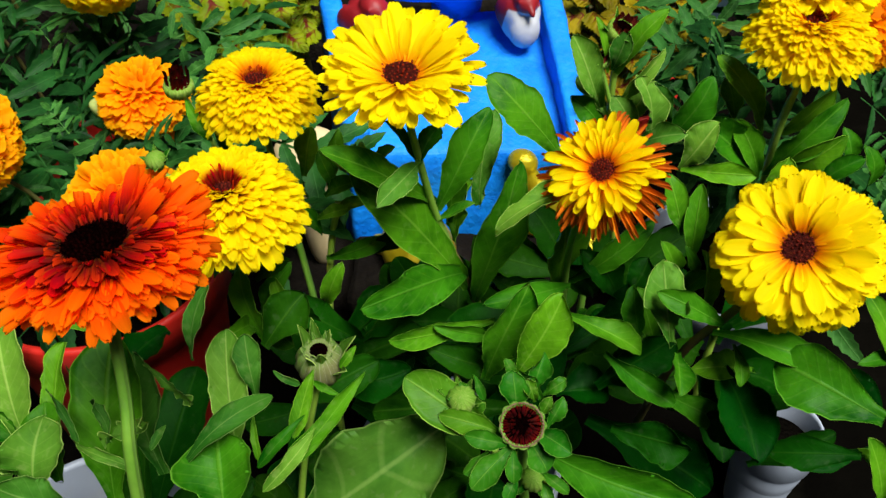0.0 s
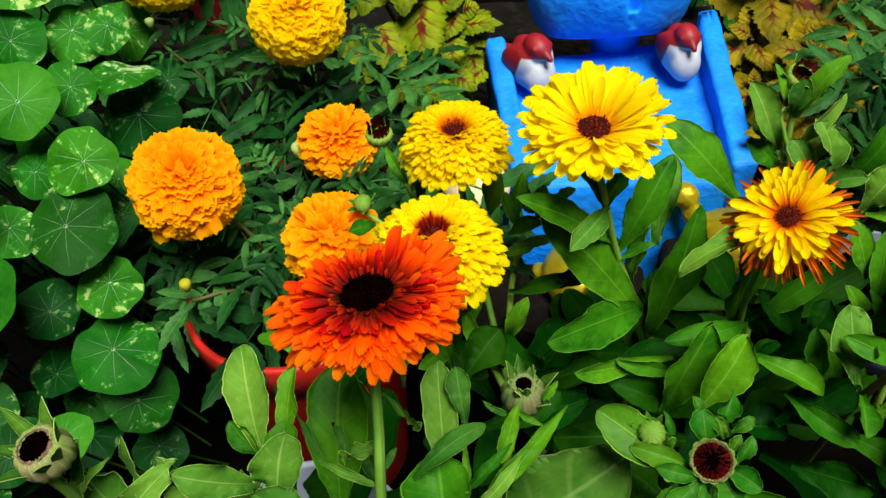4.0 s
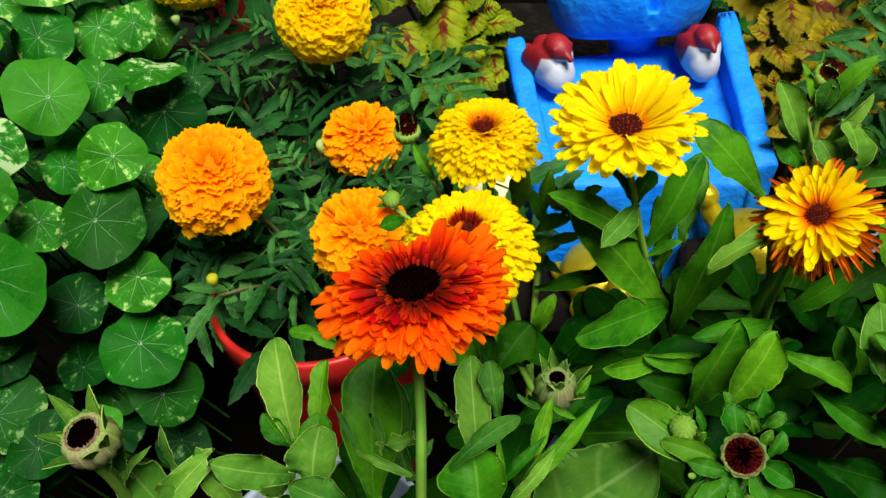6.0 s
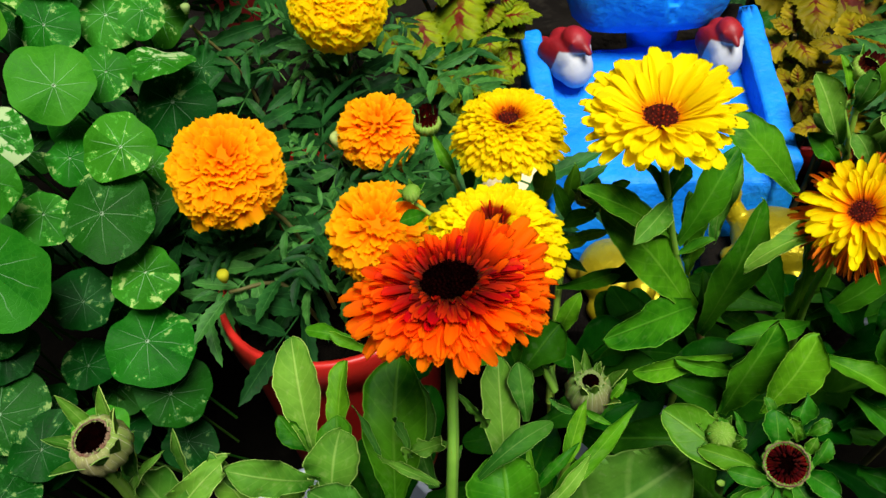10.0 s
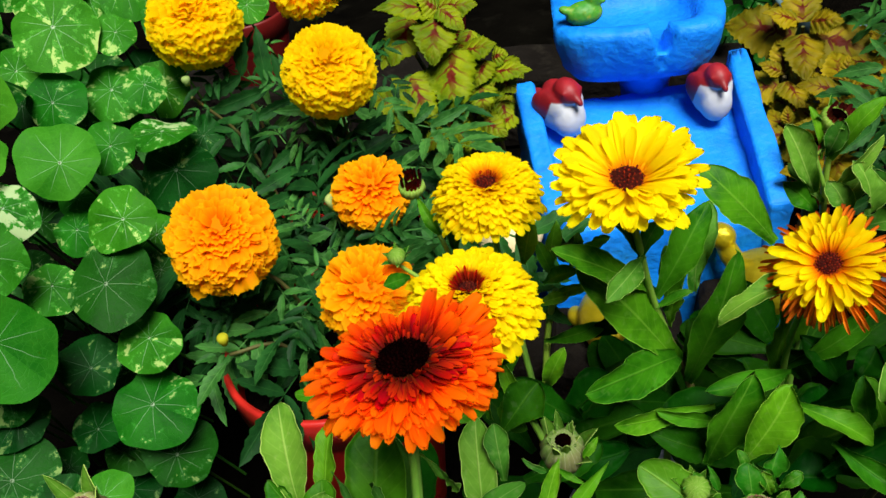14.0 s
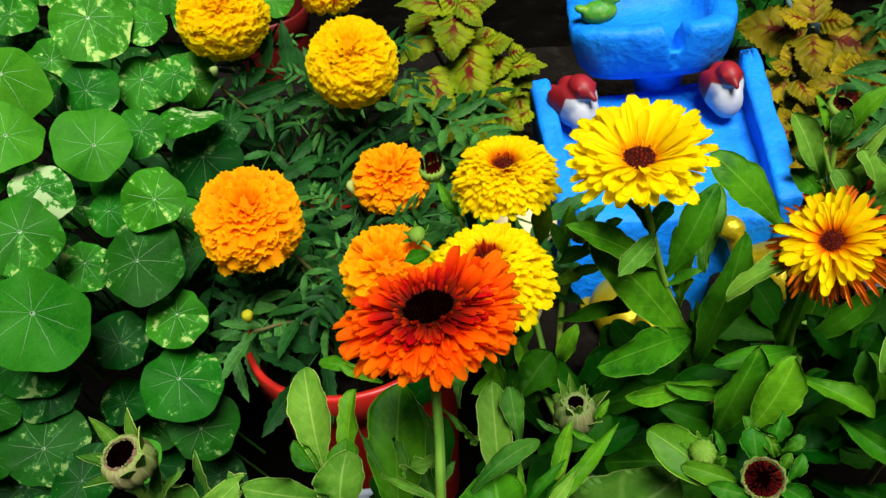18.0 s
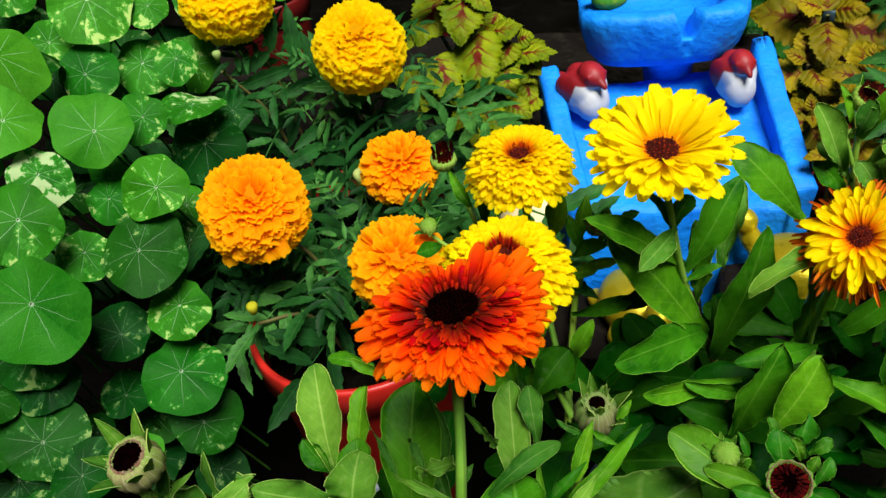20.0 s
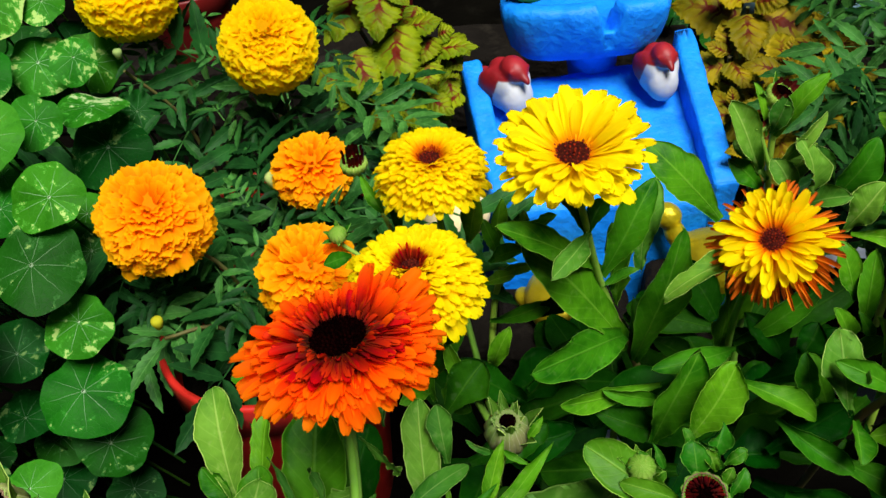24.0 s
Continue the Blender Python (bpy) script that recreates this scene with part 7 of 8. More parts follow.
leaf(tall_bud, (103, 418, 130), (98, 375, 117), 22, bend=0.09, material=m_leaf_shaded)
leaf(tall_bud, (95, 437, 138), (37, 479, 143), 25, bend=0.11, material=m_leaf_shaded)
leaf(tall_bud, (104, 418, 128), (97, 355, 129), 28, bend=0.19, material=m_leaf_shaded)
leaf(tall_bud, (98, 420, 169), (65, 378, 154), 20, bend=0.17, material=m_leaf_shaded)
leaf(tall_bud, (95, 436, 147), (61, 458, 197), 26, bend=0.12, material=m_leaf_shaded)
leaf(sepal_bud, (-50, 242, 165), (-16, 264, 182), 31, bend=0.09, material=m_leaf_shaded)
leaf(sepal_bud, (-59, 247, 140), (-58, 287, 129), 23, bend=0.13, material=m_leaf_shaded)
leaf(sepal_bud, (-64, 246, 122), (-78, 284, 170), 22, bend=0.14, material=m_leaf_shaded)
leaf(sepal_bud, (-70, 242, 124), (-116, 275, 130), 21, bend=0.15, material=m_leaf_shaded)
leaf(sepal_bud, (-49, 229, 163), (2, 201, 162), 20, bend=0.14, material=m_leaf_shaded)
leaf(sepal_bud, (-72, 236, 139), (-130, 241, 164), 28, bend=0.19, material=m_leaf_shaded)
leaf(sepal_bud, (-64, 246, 161), (-83, 296, 161), 21, bend=0.12, material=m_leaf_shaded)
leaf(sepal_bud, (-50, 241, 161), (6, 275, 166), 21, bend=0.09, material=m_leaf_shaded)
leaf(sepal_bud, (-60, 247, 141), (-58, 288, 164), 22, bend=0.09, material=m_leaf_shaded)
leaf(sepal_bud, (-64, 224, 130), (-76, 186, 134), 24, bend=0.09, material=m_leaf_shaded)
stalk(orange, (-165, 225, 85), (-165, 225, 170), r=3.0)
stalk(lemon, (-70, 330, 85), (-70, 330, 170), r=3.0)
stalk(open_yellow, (10, 345, 85), (10, 345, 170), r=3.0)
stalk(bud_rosette, (30, 270, 85), (30, 270, 170), r=3.0)
stalk(withering, (70, 350, 85), (70, 350, 170), r=3.0)
stalk(full_yellow, (180, 362, 85), (180, 362, 170), r=3.0)
stalk(back_pair, (235, 500, 85), (235, 500, 170), r=3.0)
stalk(tall_bud, (105, 430, 85), (105, 430, 170), r=3.0)
stalk(sepal_bud, (-60, 235, 85), (-60, 235, 170), r=3.0)

# nasturtiums
nasturtium = thing("nasturtium_plant", (-0.42, 0.42, 0.13), "trailing nasturtium with round cream-splashed leaves", "plant")
round_leaf(nasturtium, (-433, 389, 375), 27, (0.48, -0.33, 0.81), 0, 2.6, 0.06, 1.00)
round_leaf(nasturtium, (-388, 411, 352), 27, (0.41, -0.58, 0.70), 0, 1.9, 0.06, 1.00)
round_leaf(nasturtium, (-440, 534, 396), 32, (0.41, -0.62, 0.67), 2, 4.7, 0.06, 1.00)
round_leaf(nasturtium, (-405, 556, 379), 18, (0.33, -0.51, 0.79), 2, 3.4, 0.06, 1.00)
round_leaf(nasturtium, (-415, 535, 340), 25, (0.35, -0.58, 0.74), 2, 5.6, 0.06, 1.00)
round_leaf(nasturtium, (-378, 525, 348), 20, (0.45, -0.53, 0.73), 2, 4.1, 0.06, 0.80)
round_leaf(nasturtium, (-415, 375, 342), 22, (0.57, -0.46, 0.68), 5, 4.7, 0.06, 0.90)
round_leaf(nasturtium, (-406, 332, 337), 27, (0.46, -0.52, 0.72), 1, 3.6, 0.06, 1.00)
round_leaf(nasturtium, (-338, 381, 326), 23, (0.16, -0.52, 0.84), 1, 2.7, 0.06, 1.00)
round_leaf(nasturtium, (-390, 398, 305), 18, (0.24, -0.58, 0.78), 1, 5.1, 0.06, 0.90)
round_leaf(nasturtium, (-395, 358, 289), 19, (0.43, -0.39, 0.82), 2, 4.1, 0.06, 1.00)
round_leaf(nasturtium, (-345, 347, 300), 27, (0.28, -0.42, 0.86), 3, 5.9, 0.06, 1.15)
round_leaf(nasturtium, (-383, 286, 309), 33, (0.68, -0.32, 0.65), 0, 4.5, 0.06, 1.00)
round_leaf(nasturtium, (-327, 339, 259), 21, (0.18, -0.60, 0.78), 1, 4.3, 0.06, 1.00)
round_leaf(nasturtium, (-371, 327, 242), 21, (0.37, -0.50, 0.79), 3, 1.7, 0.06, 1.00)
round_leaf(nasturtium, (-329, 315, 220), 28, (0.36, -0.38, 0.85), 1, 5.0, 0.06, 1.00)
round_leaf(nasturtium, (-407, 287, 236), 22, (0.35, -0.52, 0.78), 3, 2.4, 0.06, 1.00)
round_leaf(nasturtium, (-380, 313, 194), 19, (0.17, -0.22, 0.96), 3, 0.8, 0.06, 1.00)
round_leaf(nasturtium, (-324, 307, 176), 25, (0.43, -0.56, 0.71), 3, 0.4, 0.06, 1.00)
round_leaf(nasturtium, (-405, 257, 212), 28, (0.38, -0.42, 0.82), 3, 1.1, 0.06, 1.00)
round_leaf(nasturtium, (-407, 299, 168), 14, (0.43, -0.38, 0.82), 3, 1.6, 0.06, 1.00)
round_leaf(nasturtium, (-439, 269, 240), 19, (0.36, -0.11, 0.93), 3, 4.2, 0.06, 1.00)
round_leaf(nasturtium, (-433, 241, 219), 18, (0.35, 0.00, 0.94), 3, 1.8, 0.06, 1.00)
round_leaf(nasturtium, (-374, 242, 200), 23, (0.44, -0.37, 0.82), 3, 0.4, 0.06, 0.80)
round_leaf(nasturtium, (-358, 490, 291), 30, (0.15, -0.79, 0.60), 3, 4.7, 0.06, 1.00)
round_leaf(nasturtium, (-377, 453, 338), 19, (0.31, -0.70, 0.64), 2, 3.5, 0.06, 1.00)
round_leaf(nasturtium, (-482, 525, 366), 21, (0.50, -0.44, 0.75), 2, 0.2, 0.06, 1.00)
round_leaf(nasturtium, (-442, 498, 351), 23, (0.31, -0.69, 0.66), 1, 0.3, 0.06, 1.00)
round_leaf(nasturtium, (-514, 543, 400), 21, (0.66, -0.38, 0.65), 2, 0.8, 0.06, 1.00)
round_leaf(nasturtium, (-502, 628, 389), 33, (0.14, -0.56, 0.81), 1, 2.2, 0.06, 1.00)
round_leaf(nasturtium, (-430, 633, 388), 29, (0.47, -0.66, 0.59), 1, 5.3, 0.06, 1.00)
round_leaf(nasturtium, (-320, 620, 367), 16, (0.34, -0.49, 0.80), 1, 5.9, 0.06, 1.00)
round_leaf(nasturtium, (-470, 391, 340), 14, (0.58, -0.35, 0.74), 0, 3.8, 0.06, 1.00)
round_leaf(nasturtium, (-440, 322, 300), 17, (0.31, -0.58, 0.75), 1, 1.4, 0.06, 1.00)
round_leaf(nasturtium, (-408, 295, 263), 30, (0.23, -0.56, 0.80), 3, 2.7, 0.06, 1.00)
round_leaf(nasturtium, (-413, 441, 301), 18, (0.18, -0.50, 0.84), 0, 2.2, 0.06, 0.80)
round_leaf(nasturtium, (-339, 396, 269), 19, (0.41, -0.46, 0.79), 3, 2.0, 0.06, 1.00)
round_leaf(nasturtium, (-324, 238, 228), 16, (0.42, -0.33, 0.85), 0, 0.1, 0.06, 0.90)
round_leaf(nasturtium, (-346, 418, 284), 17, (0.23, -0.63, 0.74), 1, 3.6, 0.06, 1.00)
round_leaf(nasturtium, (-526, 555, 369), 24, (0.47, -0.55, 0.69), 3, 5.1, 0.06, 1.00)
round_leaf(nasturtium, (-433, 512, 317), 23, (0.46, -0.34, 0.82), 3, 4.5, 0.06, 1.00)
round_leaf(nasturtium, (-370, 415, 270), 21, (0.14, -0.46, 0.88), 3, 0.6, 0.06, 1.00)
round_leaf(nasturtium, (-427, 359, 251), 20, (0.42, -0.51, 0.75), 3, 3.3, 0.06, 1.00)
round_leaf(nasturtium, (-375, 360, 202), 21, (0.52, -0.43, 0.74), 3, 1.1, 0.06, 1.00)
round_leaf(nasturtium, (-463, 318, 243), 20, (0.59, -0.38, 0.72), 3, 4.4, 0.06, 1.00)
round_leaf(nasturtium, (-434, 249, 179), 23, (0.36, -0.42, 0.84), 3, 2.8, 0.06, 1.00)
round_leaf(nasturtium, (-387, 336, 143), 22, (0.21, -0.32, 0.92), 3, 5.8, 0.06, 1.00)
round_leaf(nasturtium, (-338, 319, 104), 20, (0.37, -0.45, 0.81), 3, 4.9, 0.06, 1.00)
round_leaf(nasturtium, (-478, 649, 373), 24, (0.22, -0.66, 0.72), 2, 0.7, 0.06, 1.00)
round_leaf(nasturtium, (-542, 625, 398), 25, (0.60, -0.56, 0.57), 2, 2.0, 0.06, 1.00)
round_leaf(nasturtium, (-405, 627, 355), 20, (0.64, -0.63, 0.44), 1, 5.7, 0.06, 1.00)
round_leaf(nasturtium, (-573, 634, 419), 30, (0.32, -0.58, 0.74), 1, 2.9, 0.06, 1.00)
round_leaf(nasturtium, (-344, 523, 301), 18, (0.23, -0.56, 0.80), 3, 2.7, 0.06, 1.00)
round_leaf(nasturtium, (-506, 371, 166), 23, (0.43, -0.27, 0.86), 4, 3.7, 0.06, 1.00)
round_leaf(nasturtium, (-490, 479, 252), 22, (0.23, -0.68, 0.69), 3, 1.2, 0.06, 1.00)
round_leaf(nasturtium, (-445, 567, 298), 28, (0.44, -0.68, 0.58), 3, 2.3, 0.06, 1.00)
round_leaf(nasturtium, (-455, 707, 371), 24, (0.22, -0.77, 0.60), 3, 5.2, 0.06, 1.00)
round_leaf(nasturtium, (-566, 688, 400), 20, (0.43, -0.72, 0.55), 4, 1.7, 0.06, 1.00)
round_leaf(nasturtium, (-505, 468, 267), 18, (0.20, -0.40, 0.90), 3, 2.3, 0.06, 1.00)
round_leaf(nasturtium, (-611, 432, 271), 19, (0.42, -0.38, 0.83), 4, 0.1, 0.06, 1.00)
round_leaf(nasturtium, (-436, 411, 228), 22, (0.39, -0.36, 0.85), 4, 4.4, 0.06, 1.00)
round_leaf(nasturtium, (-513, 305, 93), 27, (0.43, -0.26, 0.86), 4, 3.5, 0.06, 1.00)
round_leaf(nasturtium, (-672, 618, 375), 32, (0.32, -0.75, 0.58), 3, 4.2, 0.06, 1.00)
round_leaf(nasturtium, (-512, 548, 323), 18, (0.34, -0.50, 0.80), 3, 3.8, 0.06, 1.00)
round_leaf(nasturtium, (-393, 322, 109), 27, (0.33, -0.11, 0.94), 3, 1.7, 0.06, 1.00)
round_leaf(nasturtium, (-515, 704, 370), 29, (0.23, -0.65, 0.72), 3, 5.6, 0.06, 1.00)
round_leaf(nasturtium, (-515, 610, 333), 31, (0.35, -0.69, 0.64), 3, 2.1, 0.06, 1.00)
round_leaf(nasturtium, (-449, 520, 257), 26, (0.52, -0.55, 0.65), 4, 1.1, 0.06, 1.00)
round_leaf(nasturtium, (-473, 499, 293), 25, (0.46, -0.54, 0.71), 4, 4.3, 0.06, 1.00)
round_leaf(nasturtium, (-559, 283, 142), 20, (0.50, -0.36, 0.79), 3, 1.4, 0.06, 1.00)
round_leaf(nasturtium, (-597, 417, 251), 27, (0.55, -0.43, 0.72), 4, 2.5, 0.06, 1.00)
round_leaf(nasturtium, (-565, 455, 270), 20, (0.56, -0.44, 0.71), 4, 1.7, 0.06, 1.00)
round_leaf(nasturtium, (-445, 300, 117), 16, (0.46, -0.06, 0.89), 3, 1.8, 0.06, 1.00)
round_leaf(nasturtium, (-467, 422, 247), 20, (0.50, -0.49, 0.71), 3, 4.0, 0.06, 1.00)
round_leaf(nasturtium, (-497, 354, 139), 20, (0.58, -0.36, 0.73), 4, 4.0, 0.06, 1.00)
round_leaf(nasturtium, (-433, 620, 312), 30, (0.32, -0.45, 0.83), 4, 5.2, 0.06, 1.00)
round_leaf(nasturtium, (-567, 523, 292), 25, (0.57, -0.70, 0.44), 4, 4.6, 0.06, 1.00)
round_leaf(nasturtium, (-424, 667, 361), 19, (0.35, -0.72, 0.60), 3, 2.0, 0.06, 1.00)
round_leaf(nasturtium, (-480, 614, 308), 25, (0.38, -0.62, 0.69), 3, 0.7, 0.06, 1.00)
round_leaf(nasturtium, (-497, 527, 283), 24, (0.39, -0.44, 0.81), 3, 5.9, 0.06, 1.00)
round_leaf(nasturtium, (-616, 648, 375), 24, (0.34, -0.77, 0.54), 4, 1.2, 0.06, 1.00)
round_leaf(nasturtium, (-613, 654, 358), 28, (0.67, -0.32, 0.67), 3, 3.6, 0.06, 1.00)
round_leaf(nasturtium, (-586, 541, 300), 25, (0.43, -0.50, 0.75), 3, 1.4, 0.06, 1.00)
round_leaf(nasturtium, (-358, 492, 325), 26, (0.10, 0.12, 0.98), 5, 6.1, 0.06, 1.00)
round_leaf(nasturtium, (-472, 487, 380), 33, (0.55, 0.45, 0.75), 3, 1.7, 0.06, 1.00)
round_leaf(nasturtium, (-465, 447, 393), 33, (0.75, -0.10, 0.55), 0, 4.5, 0.06, 1.00)
round_leaf(nasturtium, (-402, 253, 165), 26, (0.18, -0.21, 0.96), 3, 0.9, 0.06, 1.00)
round_leaf(nasturtium, (-389, 211, 191), 21, (0.43, -0.28, 0.86), 3, 6.0, 0.06, 1.00)
round_leaf(nasturtium, (-439, 302, 152), 21, (0.30, -0.46, 0.83), 3, 3.4, 0.06, 1.00)
round_leaf(nasturtium, (-386, 561, 324), 24, (0.34, -0.81, 0.48), 2, 2.7, 0.06, 1.00)
round_leaf(nasturtium, (-520, 440, 419), 29, (0.35, -0.52, 0.78), 1, 1.1, 0.06, 1.00)
round_leaf(nasturtium, (-501, 381, 370), 28, (0.58, -0.53, 0.62), 0, 5.2, 0.06, 1.00)
round_leaf(nasturtium, (-479, 272, 257), 27, (0.47, -0.34, 0.81), 3, 5.3, 0.06, 1.00)
round_leaf(nasturtium, (-482, 314, 312), 23, (0.44, -0.54, 0.72), 2, 1.5, 0.06, 1.00)
round_leaf(nasturtium, (-606, 625, 435), 31, (0.36, -0.75, 0.55), 1, 2.8, 0.06, 1.00)

# marigolds
marigold = thing("marigold_plant", (-0.175, 0.370, 0.185), "marigold plant with orange heads and dark feathery leaves", "flowering plant", "marigolds")
big_head = pompon(marigold, (-265, 366, 320), 68, (0.26, -0.45, 0.85), m_mar_o, 760, 0.86, rough=1.05, reach=1.05)
hanging = ruffle_mesh(0.019, 0.0115, 2.0)
hanging.materials.append(m_mar_o)
low_way = big_head.matrix_basis.to_3x3().inverted()
for wx, wy, wz, dx in ((-0.013, -0.017, -0.010, -0.05), (0.010, -0.018, -0.006, 0.25), (0.016, -0.017, -0.004, 0.5)):
    part("petal", hanging, None, big_head, "", Matrix.Translation(low_way @ Vector((wx, wy, wz))) @ basis(low_way @ Vector((dx, -0.75, -0.75)), low_way @ Vector((0, -0.7, 0.7))))
stalk(marigold, (-225, 384, 180), (-241, 383, 260), (-265, 366, 305), r=1.6, material=m_stem_brown)
pompon(marigold, (-193, 455, 290), 54, (0.11, -0.34, 0.93), m_mar_o, 320, 0.62, rough=1.1, reach=1.2)
stalk(marigold, (-185, 433, 180), (-185, 452, 245), (-193, 455, 275), r=1.6, material=m_stem_brown)
pompon(marigold, (-169, 338, 298), 54, (0.18, -0.51, 0.84), m_mar_o, 420, 0.85, rough=1.15, reach=1.25)
stalk(marigold, (-172, 369, 180), (-166, 361, 249), (-169, 338, 283), r=1.6, material=m_stem_brown)
canopy(marigold, (-0.215, 0.432, 0.276), (0.105, 0.062), 31, 3, depth=0.045, size=(0.95, 1.4))
feather(marigold, (-222, 370, 263), (-0.12, -0.99, -0.06), 0, 0.58)
feather(marigold, (-269, 358, 230), (-0.72, -0.57, 0.40), 1, 0.51)
feather(marigold, (-257, 392, 271), (0.62, -0.74, -0.24), 2, 0.73)
feather(marigold, (-277, 372, 251), (-0.82, -0.57, 0.03), 3, 0.46)
feather(marigold, (-223, 413, 269), (0.92, 0.21, 0.32), 4, 0.64)
feather(marigold, (-231, 422, 284), (-0.66, 0.61, 0.44), 5, 0.40)
feather(marigold, (-244, 415, 279), (0.80, 0.48, 0.35), 6, 0.49)
feather(marigold, (-253, 375, 247), (0.85, -0.39, 0.35), 7, 0.60)
feather(marigold, (-188, 416, 277), (0.80, -0.06, 0.59), 8, 0.48)
feather(marigold, (-218, 412, 249), (-0.64, -0.24, 0.73), 9, 0.55)
small_bud(marigold, (-275, 339, 258), 8, m_mar_bud)
stalk(marigold, (-230, 369, 180), (-249, 362, 229), (-275, 339, 243), r=1.6, material=m_stem_brown)
small_bud(marigold, (-223, 455, 282), 12, m_sepal)
stalk(marigold, (-201, 433, 180), (-208, 452, 241), (-223, 455, 267), r=1.6, material=m_stem_brown)
small_bud(marigold, (-178, 453, 261), 10, m_mar_o)
stalk(marigold, (-177, 432, 180), (-173, 450, 231), (-178, 453, 246), r=1.6, material=m_stem_brown)
marigold_tall = thing("marigold_plant", (-0.30, 0.62, 0.17), "marigold plant with large yellow heads and dark feathery leaves", "flowering plant", "marigolds")
pompon(marigold_tall, (-227, 522, 352), 74, (0.16, -0.46, 0.87), m_mar_y, 900, 0.95, rough=0.75, reach=0.85)
stalk(marigold_tall, (-255, 574, 170), (-237, 556, 271), (-227, 522, 337), r=1.6, material=m_stem_brown)
pompon(marigold_tall, (-344, 569, 377), 79, (0.20, -0.41, 0.89), m_mar_y, 900, 0.95, rough=0.75, reach=0.85)
stalk(marigold_tall, (-320, 600, 170), (-328, 592, 283), (-344, 569, 362), r=1.6, material=m_stem_brown)
pompon(marigold_tall, (-279, 657, 367), 67, (0.11, -0.32, 0.94), m_mar_y, 200, 0.80, rough=1.00, reach=1.00)
stalk(marigold_tall, (-284, 648, 170), (-278, 660, 279), (-279, 657, 352), r=1.6, material=m_stem_brown)
canopy(marigold_tall, (-0.285, 0.545, 0.290), (0.115, 0.105), 60, 4, size=(0.95, 1.4))
canopy(marigold_tall, (-0.215, 0.490, 0.258), (0.055, 0.080), 28, 6, size=(0.95, 1.35))
feather(marigold_tall, (-260, 546, 303), (-0.27, -0.90, -0.34), 2, 0.64)
feather(marigold_tall, (-301, 553, 309), (-0.59, -0.79, -0.16), 3, 0.71)
feather(marigold_tall, (-231, 549, 297), (0.47, -0.80, -0.36), 4, 0.56)
feather(marigold_tall, (-212, 567, 313), (0.70, -0.51, -0.50), 5, 0.60)
feather(marigold_tall, (-205, 583, 315), (0.76, -0.51, -0.41), 6, 0.47)
feather(marigold_tall, (-275, 531, 304), (-0.53, -0.85, -0.04), 7, 0.53)
feather(marigold_tall, (-328, 579, 335), (-0.59, -0.81, -0.06), 8, 0.59)
feather(marigold_tall, (-318, 597, 336), (0.88, 0.41, 0.23), 9, 0.47)
feather(marigold_tall, (-222, 599, 324), (0.88, 0.41, 0.23), 10, 0.46)
feather(marigold_tall, (-247, 532, 297), (-0.08, -0.95, -0.29), 11, 0.52)
feather(marigold_tall, (-335, 539, 318), (-0.82, -0.55, 0.16), 12, 0.40)
feather(marigold_tall, (-285, 574, 313), (-0.77, -0.24, 0.58), 13, 0.36)
small_bud(marigold_tall, (-347, 532, 346), 7, m_sepal)
stalk(marigold_tall, (-321, 579, 170), (-330, 563, 268), (-347, 532, 331), r=1.6, material=m_stem_brown)
marigold_side = thing("marigold_plant", (0.30, 0.60, 0.0), "marigold plant with an orange head and grey-green feathery leaves", "flowering plant", "marigolds")
pompon(marigold_side, (272, 487, 325), 62, (-0.21, -0.37, 0.90), m_mar_o, 200, 0.85, rough=1.00, reach=1.00)
stalk(marigold_side, (285, 554, 0), (282, 528, 172), (272, 487, 310), r=1.6, material=m_stem_brown)
canopy(marigold_side, (0.29, 0.60, 0.27), (0.10, 0.14), 110, 5)

# coleus
coleus_lime = thing("coleus_plant", (-0.155, 0.700, 0.15), "coleus plant with lime leaves veined dark red", "plant", "coleus")
coleus_leaf(coleus_lime, (-168, 665, 332), (-0.92, -0.31, 0.22), 57, 26, m_col_lime, 2, 0.10)
coleus_leaf(coleus_lime, (-168, 666, 333), (0.99, -0.14, 0.09), 36, 28, m_col_lime, 7, 0.10)
coleus_leaf(coleus_lime, (-166, 660, 333), (-0.12, -0.78, -0.61), 50, 42, m_col_lime, -1, 0.10)
coleus_leaf(coleus_lime, (-171, 675, 331), (0.23, 0.74, 0.64), 27, 35, m_col_lime, -4, 0.10)
coleus_leaf(coleus_lime, (-165, 656, 336), (0.73, -0.49, -0.47), 30, 21, m_col_lime, -8, 0.10)
coleus_leaf(coleus_lime, (-168, 661, 334), (-0.76, -0.17, 0.63), 20, 24, m_col_lime, -7, 0.10)
coleus_leaf(coleus_lime, (-157, 647, 301), (0.05, -0.75, -0.66), 61, 45, m_col_lime, 9, 0.10)
coleus_leaf(coleus_lime, (-155, 655, 292), (0.96, -0.05, 0.28), 38, 34, m_col_lime, -12, 0.10)
coleus_leaf(coleus_lime, (-196, 687, 318), (-0.35, -0.78, -0.51), 52, 44, m_col_lime, -2, 0.10)
coleus_leaf(coleus_lime, (-164, 665, 294), (-0.91, -0.21, 0.37), 29, 33, m_col_lime, 4, 0.10)
coleus_leaf(coleus_lime, (-196, 632, 286), (0.49, -0.61, -0.63), 51, 33, m_col_lime, 2, 0.10)
coleus_leaf(coleus_lime, (-130, 655, 286), (-0.28, -0.78, -0.56), 27, 26, m_col_lime, 7, 0.10)
coleus_leaf(coleus_lime, (-127, 650, 276), (0.98, -0.17, 0.11), 39, 23, m_col_lime, -10, 0.10)
